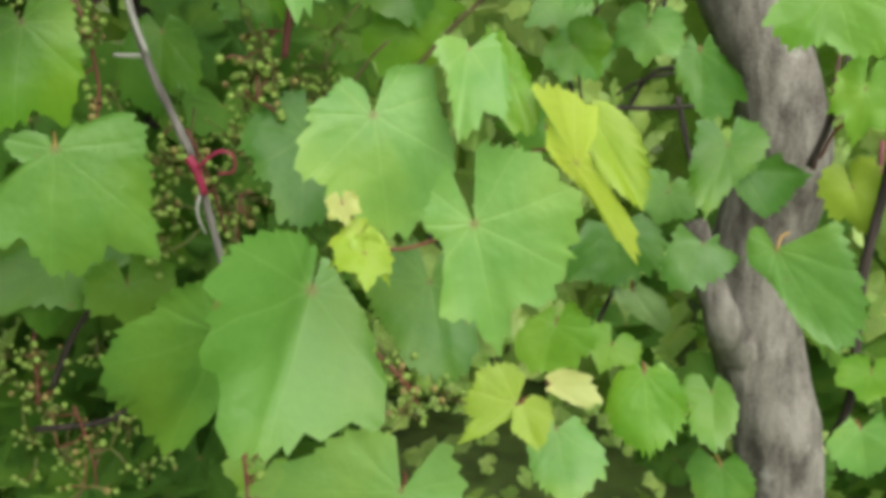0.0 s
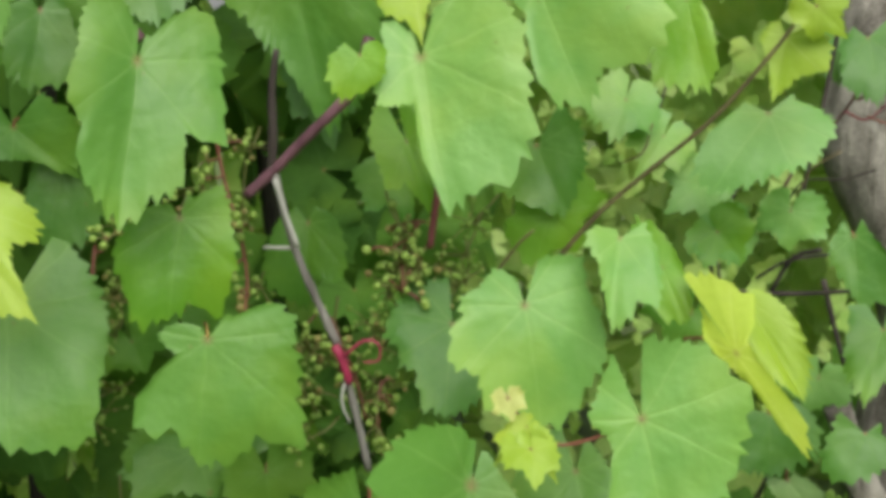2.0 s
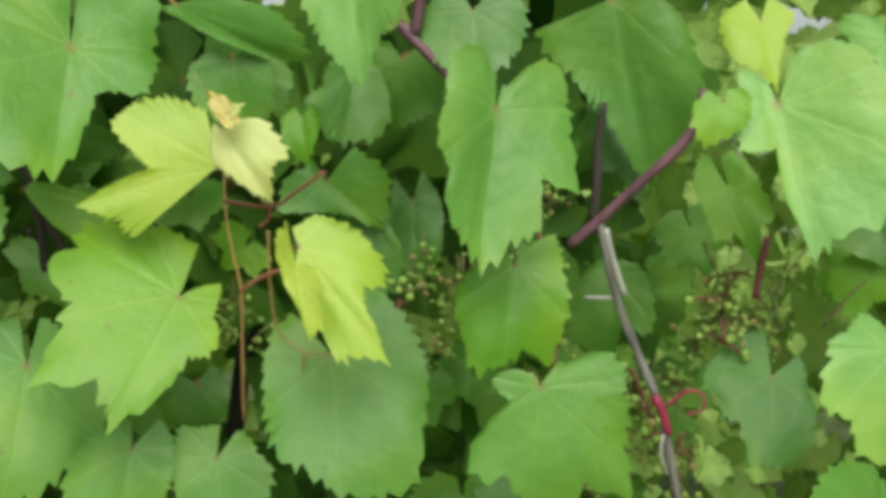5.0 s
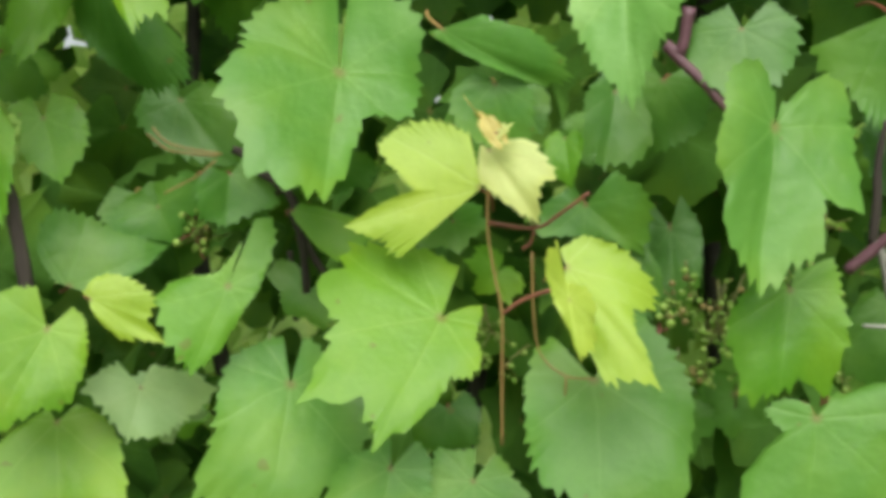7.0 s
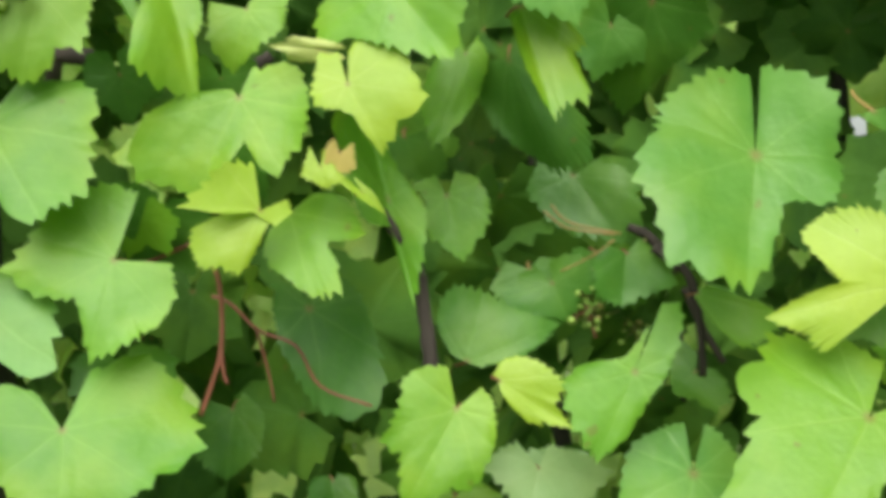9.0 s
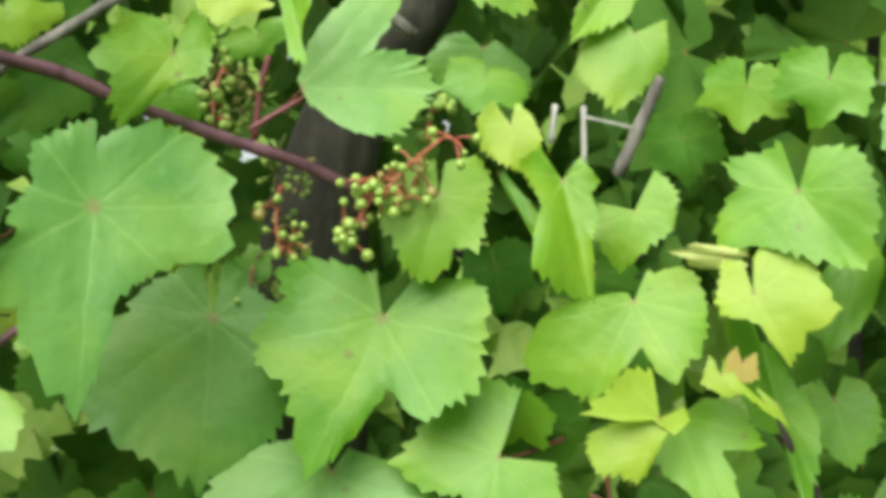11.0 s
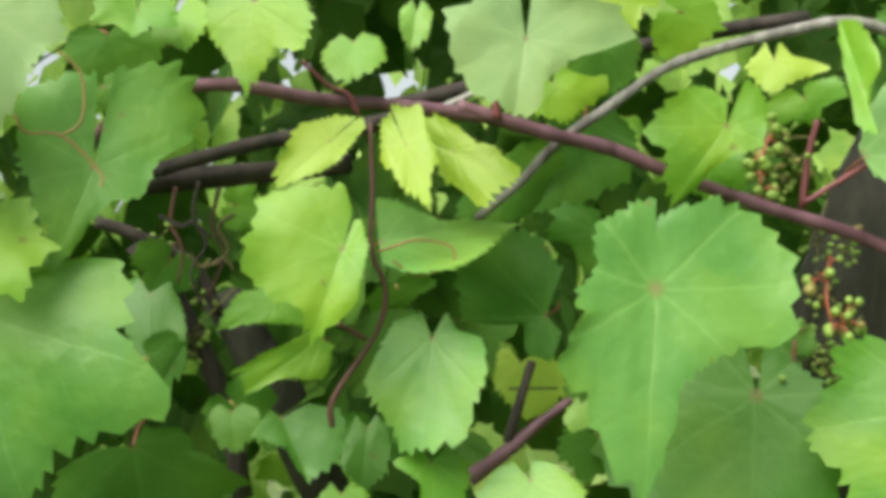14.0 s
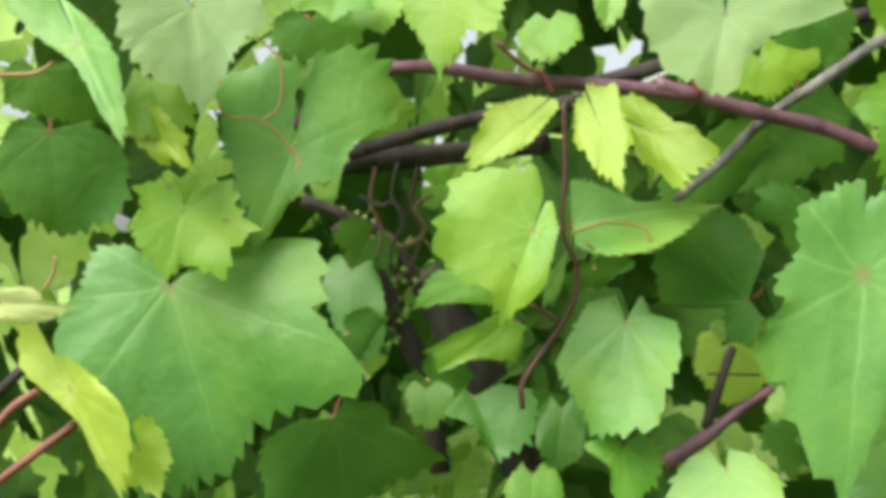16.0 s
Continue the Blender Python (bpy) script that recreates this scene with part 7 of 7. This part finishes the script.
leaf(E, -1.259, -0.203, 1.593, -58, 22, -119, 0.040, "mature", 1.00, form=(0.45, 0.45, 0.45, 0.45, 0.45, 0.45, 0.45, 0.80, 0.93, 0.95, 1.03, 0.98, 1.00, 0.47, 0.44, 0.43, 0.46, 0.54, 0.35, 0.26, 0.22, 0.21, 0.21, 0.21, 0.21), sinus=(84, 31), left=11, right=11, curl=0.31, cup=0.02, teeth=24, wave=0.06)
leaf(E, -1.339, -0.247, 1.570, -105, 9, -134, 0.064, "shady", 1.00, form=(0.23, 0.23, 0.23, 0.23, 0.30, 0.46, 0.51, 0.55, 1.13, 1.01, 0.87, 0.90, 1.00, 1.01, 1.09, 1.05, 0.95, 0.71, 0.32, 0.32, 0.32, 0.32, 0.32, 0.32, 0.32), sinus=(37, 84), left=-3, right=6, curl=0.36, cup=0.22, teeth=30, wave=0.06)
leaf(E, -1.404, -0.411, 1.725, -95, 9, -120, 0.062, "shady", 1.00, form=(0.38, 0.38, 0.38, 0.38, 0.38, 0.38, 0.38, 0.62, 0.78, 0.91, 0.98, 0.96, 1.00, 0.87, 0.81, 0.71, 0.66, 0.48, 0.39, 0.35, 0.24, 0.24, 0.24, 0.24, 0.24), sinus=(78, 45), left=0, right=5, curl=0.21, cup=0.12, teeth=30, wave=0.06)
leaf(E, -1.147, -0.116, 1.568, -55, 8, -148, 0.042, "pale", 1.00, form=(0.28, 0.28, 0.30, 0.34, 0.40, 0.45, 0.56, 0.76, 0.81, 0.94, 0.90, 0.91, 1.00, 0.94, 0.95, 1.00, 0.83, 0.73, 0.58, 0.50, 0.40, 0.34, 0.34, 0.34, 0.34), sinus=(4, 35), left=5, right=7, curl=0.36, cup=0.22, teeth=24, wave=0.06)
leaf(E, -1.188, -0.154, 1.575, -66, 3, -121, 0.033, "fresh", 1.00, form=(0.42, 0.42, 0.42, 0.42, 0.42, 0.50, 0.67, 0.68, 0.74, 0.82, 0.82, 0.87, 1.00, 0.89, 0.44, 0.43, 0.46, 0.53, 0.66, 0.45, 0.37, 0.33, 0.33, 0.33, 0.33), sinus=(51, 33), left=1, right=2, curl=0.25, cup=0.09, teeth=24, wave=0.06)
leaf(E, -1.229, -0.182, 1.553, -68, 11, -138, 0.034, "fresh", 0.68, form=(0.36, 0.36, 0.36, 0.36, 0.36, 0.44, 0.63, 0.72, 0.84, 0.91, 0.88, 0.90, 1.00, 0.93, 0.92, 0.93, 0.80, 0.75, 0.52, 0.40, 0.34, 0.32, 0.32, 0.32, 0.32), sinus=(55, 39), left=-2, right=8, curl=0.35, cup=0.18, teeth=24, wave=0.06)
leaf(E, -1.225, -0.034, 1.631, -74, 7, -127, 0.037, "young", 1.00, form=(0.54, 0.54, 0.54, 0.54, 0.54, 0.54, 0.66, 0.82, 0.85, 0.95, 1.04, 0.97, 1.00, 0.85, 0.73, 0.66, 0.60, 0.49, 0.44, 0.42, 0.44, 0.38, 0.34, 0.34, 0.34), sinus=(62, 29), left=4, right=-1, curl=0.24, cup=0.25, teeth=24, wave=0.06)
leaf(E, -1.188, -0.064, 1.806, -73, 22, -125, 0.026, "lime", 1.00, form=(0.50, 0.50, 0.50, 0.50, 0.60, 0.82, 1.15, 1.50, 1.30, 1.08, 0.98, 0.96, 1.00, 0.90, 0.88, 0.91, 1.02, 1.27, 1.18, 1.18, 0.77, 0.60, 0.60, 0.60, 0.60), sinus=(37, 30), left=5, right=-2, curl=0.40, cup=0.20, teeth=18, wave=0.06)
leaf(E, -1.191, -0.025, 1.790, -108, -31, -134, 0.078, "shady", 0.82, form=(0.30, 0.30, 0.30, 0.30, 0.37, 0.54, 0.62, 0.78, 0.72, 0.73, 0.76, 0.84, 1.00, 0.97, 0.75, 0.39, 0.27, 0.20, 0.17, 0.15, 0.15, 0.15, 0.15, 0.15, 0.15), sinus=(37, 61), left=12, right=9, curl=0.13, cup=0.12, teeth=30, wave=0.06)
leaf(D, -0.954, 0.147, 1.814, -84, 1, -159, 0.046, "mature", 1.00, form=(0.21, 0.21, 0.21, 0.21, 0.21, 0.25, 0.32, 0.49, 0.82, 0.94, 0.95, 0.94, 1.00, 0.94, 0.95, 0.97, 0.93, 0.94, 0.73, 0.63, 0.42, 0.42, 0.42, 0.42, 0.42), sinus=(53, 49), left=7, right=6, curl=0.10, cup=0.03, teeth=24, wave=0.06)
leaf(D, -0.940, 0.083, 1.857, -71, 36, -147, 0.047, "lime", 1.00, form=(0.80, 0.80, 0.80, 0.80, 0.80, 0.80, 0.76, 0.79, 0.79, 0.84, 0.97, 1.13, 1.00, 0.73, 0.76, 0.36, 0.32, 0.28, 0.27, 0.28, 0.32, 0.39, 0.59, 0.55, 0.54), sinus=(71, -12), left=5, right=1, curl=0.31, cup=0.04, teeth=24, wave=0.06)
leaf(C, -0.856, 0.182, 1.886, -72, -29, -172, 0.087, "lime", 0.45, form=(0.43, 0.43, 0.43, 0.43, 0.43, 0.52, 0.75, 0.64, 0.57, 0.86, 0.85, 0.89, 1.00, 0.84, 0.61, 0.57, 0.49, 0.28, 0.20, 0.20, 0.20, 0.20, 0.20, 0.20, 0.20), sinus=(55, 75), left=10, right=10, curl=0.18, cup=0.14, teeth=36, wave=0.06)
leaf(C, -0.853, 0.169, 1.823, -74, -12, -168, 0.060, "lime", 0.80, form=(0.46, 0.46, 0.46, 0.46, 0.46, 0.45, 0.48, 0.54, 0.63, 0.64, 0.69, 0.79, 1.00, 0.89, 0.85, 0.90, 0.81, 0.75, 0.65, 0.46, 0.37, 0.37, 0.37, 0.37, 0.37), sinus=(58, 52), left=-2, right=-2, curl=0.34, cup=0.09, teeth=30, wave=0.06)
leaf(D, -1.016, 0.093, 1.863, -102, 5, -167, 0.029, "mature", 1.29, 0.5, teeth=20)
leaf(D, -1.003, 0.052, 1.880, -77, -30, -156, 0.031, "young", 1.15, 0.3, teeth=20)
leaf(D, -1.073, 0.044, 1.806, -92, 22, -159, 0.016, "fresh", 2.08, 0.3, teeth=20)
leaf(D, -1.119, 0.014, 1.763, -97, -12, -156, 0.022, "fresh", 1.41, 0.3, teeth=20)
leaf(D, -1.137, 0.001, 1.859, -133, 64, 168, 0.029, "fresh", 1.23, 0.5, teeth=20)
leaf(D, -0.873, 0.161, 1.658, -106, 2, 169, 0.030, "mature", 1.11, 0.6, teeth=20)
leaf(D, -0.865, 0.157, 1.609, -99, -15, 166, 0.045, "mature", 1.14, 0.3)
leaf(D, -0.924, 0.140, 1.566, -98, -18, 180, 0.030, "fresh", 1.35, 0.7, teeth=20)
leaf(D, -1.088, 0.069, 1.648, 101, -58, 21, 0.020, "mature", 1.23, 0.5, teeth=20)
leaf(E, -1.350, -0.225, 1.678, -112, -28, -116, 0.022, "shady", 1.21, 0.5, teeth=20)
leaf(E, -1.342, -0.239, 1.620, -86, 43, -114, 0.019, "mature", 1.47, 0.6, teeth=20)
leaf(E, -1.308, -0.198, 1.595, -91, 45, -118, 0.027, "mature", 1.06, 0.3, teeth=20)
leaf(E, -1.282, -0.111, 1.581, -103, -8, -134, 0.025, "mature", 1.29, 0.6, teeth=20)
leaf(E, -1.343, -0.283, 1.775, -92, 14, -122, 0.014, "mature", 2.48, 0.6, teeth=20)
leaf(E, -1.194, -0.037, 1.833, -112, 25, -162, 0.030, "mature", 1.45, 0.3, teeth=20)
leaf(E, -1.231, -0.050, 1.747, -110, 41, -159, 0.029, "mature", 1.68, 0.3, teeth=20)
leaf(E, -1.342, -0.182, 1.719, -30, 84, -66, 0.018, "fresh", 1.16, 0.6, teeth=20)
leaf(E, -1.261, -0.115, 1.672, -103, 27, -126, 0.014, "mature", 2.08, 0.5, teeth=20)
leaf(E, -1.182, -0.014, 1.717, -100, -18, -146, 0.028, "mature", 1.55, 0.5, teeth=20)
leaf(E, -1.345, -0.282, 1.807, -96, 20, -122, 0.037, "mature", 1.00, form=(0.38, 0.38, 0.38, 0.38, 0.38, 0.44, 0.59, 0.87, 0.86, 0.92, 0.90, 0.91, 1.00, 0.83, 0.75, 0.72, 0.72, 0.77, 0.65, 0.56, 0.39, 0.31, 0.31, 0.31, 0.31), sinus=(59, 42), left=11, right=-2, curl=0.40, cup=0.26, teeth=24, wave=0.06)
leaf(E, -1.176, -0.012, 1.587, -111, 39, -152, 0.033, "mature", 1.10, 0.3, teeth=20)
leaf(C, -0.776, 0.074, 1.663, 146, -81, -41, 0.030, "tip", 0.30, 0.5, teeth=20)
leaf(A, -0.001, 0.051, 1.514, -43, -30, 155, 0.030, "pale", 0.79, 0.4, left=4, right=6, teeth=20)
leaf(A, 0.022, 0.049, 1.485, -37, -47, 148, 0.030, "pale", 0.87, 0.6, left=4, right=6, teeth=20)
leaf(A, -0.152, -0.200, 1.417, -65, 24, -171, 0.015, "young", 0.57, 0.5, teeth=20)
leaf(A, -0.156, -0.193, 1.420, -57, -43, 162, 0.015, "young", 0.53, 0.5, teeth=20)
leaf(A, 0.079, -0.062, 1.418, -43, -13, 149, 0.044, "mature", 0.66, form=(0.42, 0.43, 0.48, 0.59, 0.62, 0.76, 0.71, 0.67, 0.64, 0.62, 0.65, 0.75, 1.00, 0.93, 0.86, 0.72, 0.66, 0.62, 0.63, 0.69, 0.52, 0.52, 0.52, 0.52, 0.52), sinus=(0, 48), left=6, right=4, curl=0.33, cup=0.16, teeth=24, wave=0.06)
leaf(E, -1.289, -0.216, 1.594, -66, 13, -133, 0.023, "mature", 1.00, form=(0.41, 0.41, 0.41, 0.41, 0.41, 0.41, 0.58, 0.72, 0.80, 0.92, 0.88, 0.91, 1.00, 0.93, 0.92, 0.74, 0.61, 0.56, 0.54, 0.48, 0.39, 0.36, 0.36, 0.36, 0.36), sinus=(62, 44), left=4, right=10, curl=0.36, cup=0.14, teeth=18, wave=0.06)
leaf(E, -1.358, -0.231, 1.660, -66, 15, -132, 0.060, "shady", 0.45, form=(0.52, 0.52, 0.52, 0.52, 0.52, 0.52, 0.52, 0.66, 0.81, 0.89, 0.98, 0.95, 1.00, 0.88, 0.84, 0.79, 0.74, 0.76, 0.65, 0.59, 0.47, 0.30, 0.30, 0.30, 0.30), sinus=(79, 43), left=2, right=-2, curl=0.34, cup=0.22, teeth=30, wave=0.06)
leaf(E, -1.268, -0.127, 1.586, -66, 0, -139, 0.040, "mature", 0.54, form=(0.32, 0.32, 0.32, 0.32, 0.32, 0.40, 0.60, 0.70, 0.83, 0.95, 0.90, 0.92, 1.00, 0.90, 0.87, 0.90, 0.77, 0.65, 0.59, 0.42, 0.42, 0.42, 0.42, 0.42, 0.42), sinus=(48, 62), left=4, right=6, curl=0.33, cup=0.20, teeth=24, wave=0.06)
leaf(E, -1.294, -0.270, 1.815, -65, 18, -131, 0.023, "fresh", 1.00, form=(0.56, 0.56, 0.56, 0.56, 0.58, 0.64, 0.77, 0.76, 0.79, 0.90, 0.96, 0.94, 1.00, 0.93, 0.92, 1.00, 0.82, 0.71, 0.66, 0.67, 0.58, 0.52, 0.51, 0.53, 0.53), sinus=(40, 7), left=9, right=10, curl=0.20, cup=0.22, teeth=18, wave=0.06)
leaf(E, -1.182, -0.194, 1.819, -66, -3, -140, 0.023, "pale", 0.54, form=(0.37, 0.37, 0.37, 0.39, 0.44, 0.55, 0.73, 0.74, 0.80, 0.95, 0.92, 0.93, 1.00, 0.90, 0.87, 0.84, 0.75, 0.72, 0.72, 0.51, 0.41, 0.37, 0.37, 0.37, 0.37), sinus=(26, 33), left=3, right=10, curl=0.40, cup=0.13, teeth=18, wave=0.06)
leaf(E, -1.165, -0.047, 1.609, -65, -17, -147, 0.019, "pale", 0.78, form=(0.42, 0.42, 0.42, 0.48, 0.60, 0.77, 0.75, 0.77, 0.86, 0.88, 0.86, 0.89, 1.00, 0.93, 0.92, 0.70, 0.60, 0.53, 0.39, 0.33, 0.30, 0.30, 0.30, 0.30, 0.30), sinus=(28, 47), left=1, right=-3, curl=0.34, cup=0.17, teeth=18, wave=0.06)
leaf(A, 0.135, 0.060, 1.571, -51, 0, 169, 0.044, "shady", 0.62, form=(0.58, 0.58, 0.58, 0.58, 0.58, 0.58, 0.66, 0.77, 0.81, 1.02, 0.98, 0.95, 1.00, 0.93, 0.93, 0.99, 0.84, 0.77, 0.51, 0.39, 0.34, 0.34, 0.34, 0.34, 0.34), sinus=(62, 54), left=6, right=1, curl=0.39, cup=0.01, teeth=24, wave=0.06)
leaf(A, 0.125, 0.082, 1.572, -51, -2, 167, 0.034, "shady", 0.46, form=(0.46, 0.46, 0.46, 0.46, 0.46, 0.51, 0.63, 0.77, 0.82, 1.04, 0.98, 0.96, 1.00, 0.94, 0.94, 1.00, 0.83, 0.76, 0.51, 0.39, 0.33, 0.31, 0.31, 0.31, 0.31), sinus=(56, 36), left=5, right=9, curl=0.40, cup=0.27, teeth=24, wave=0.06)
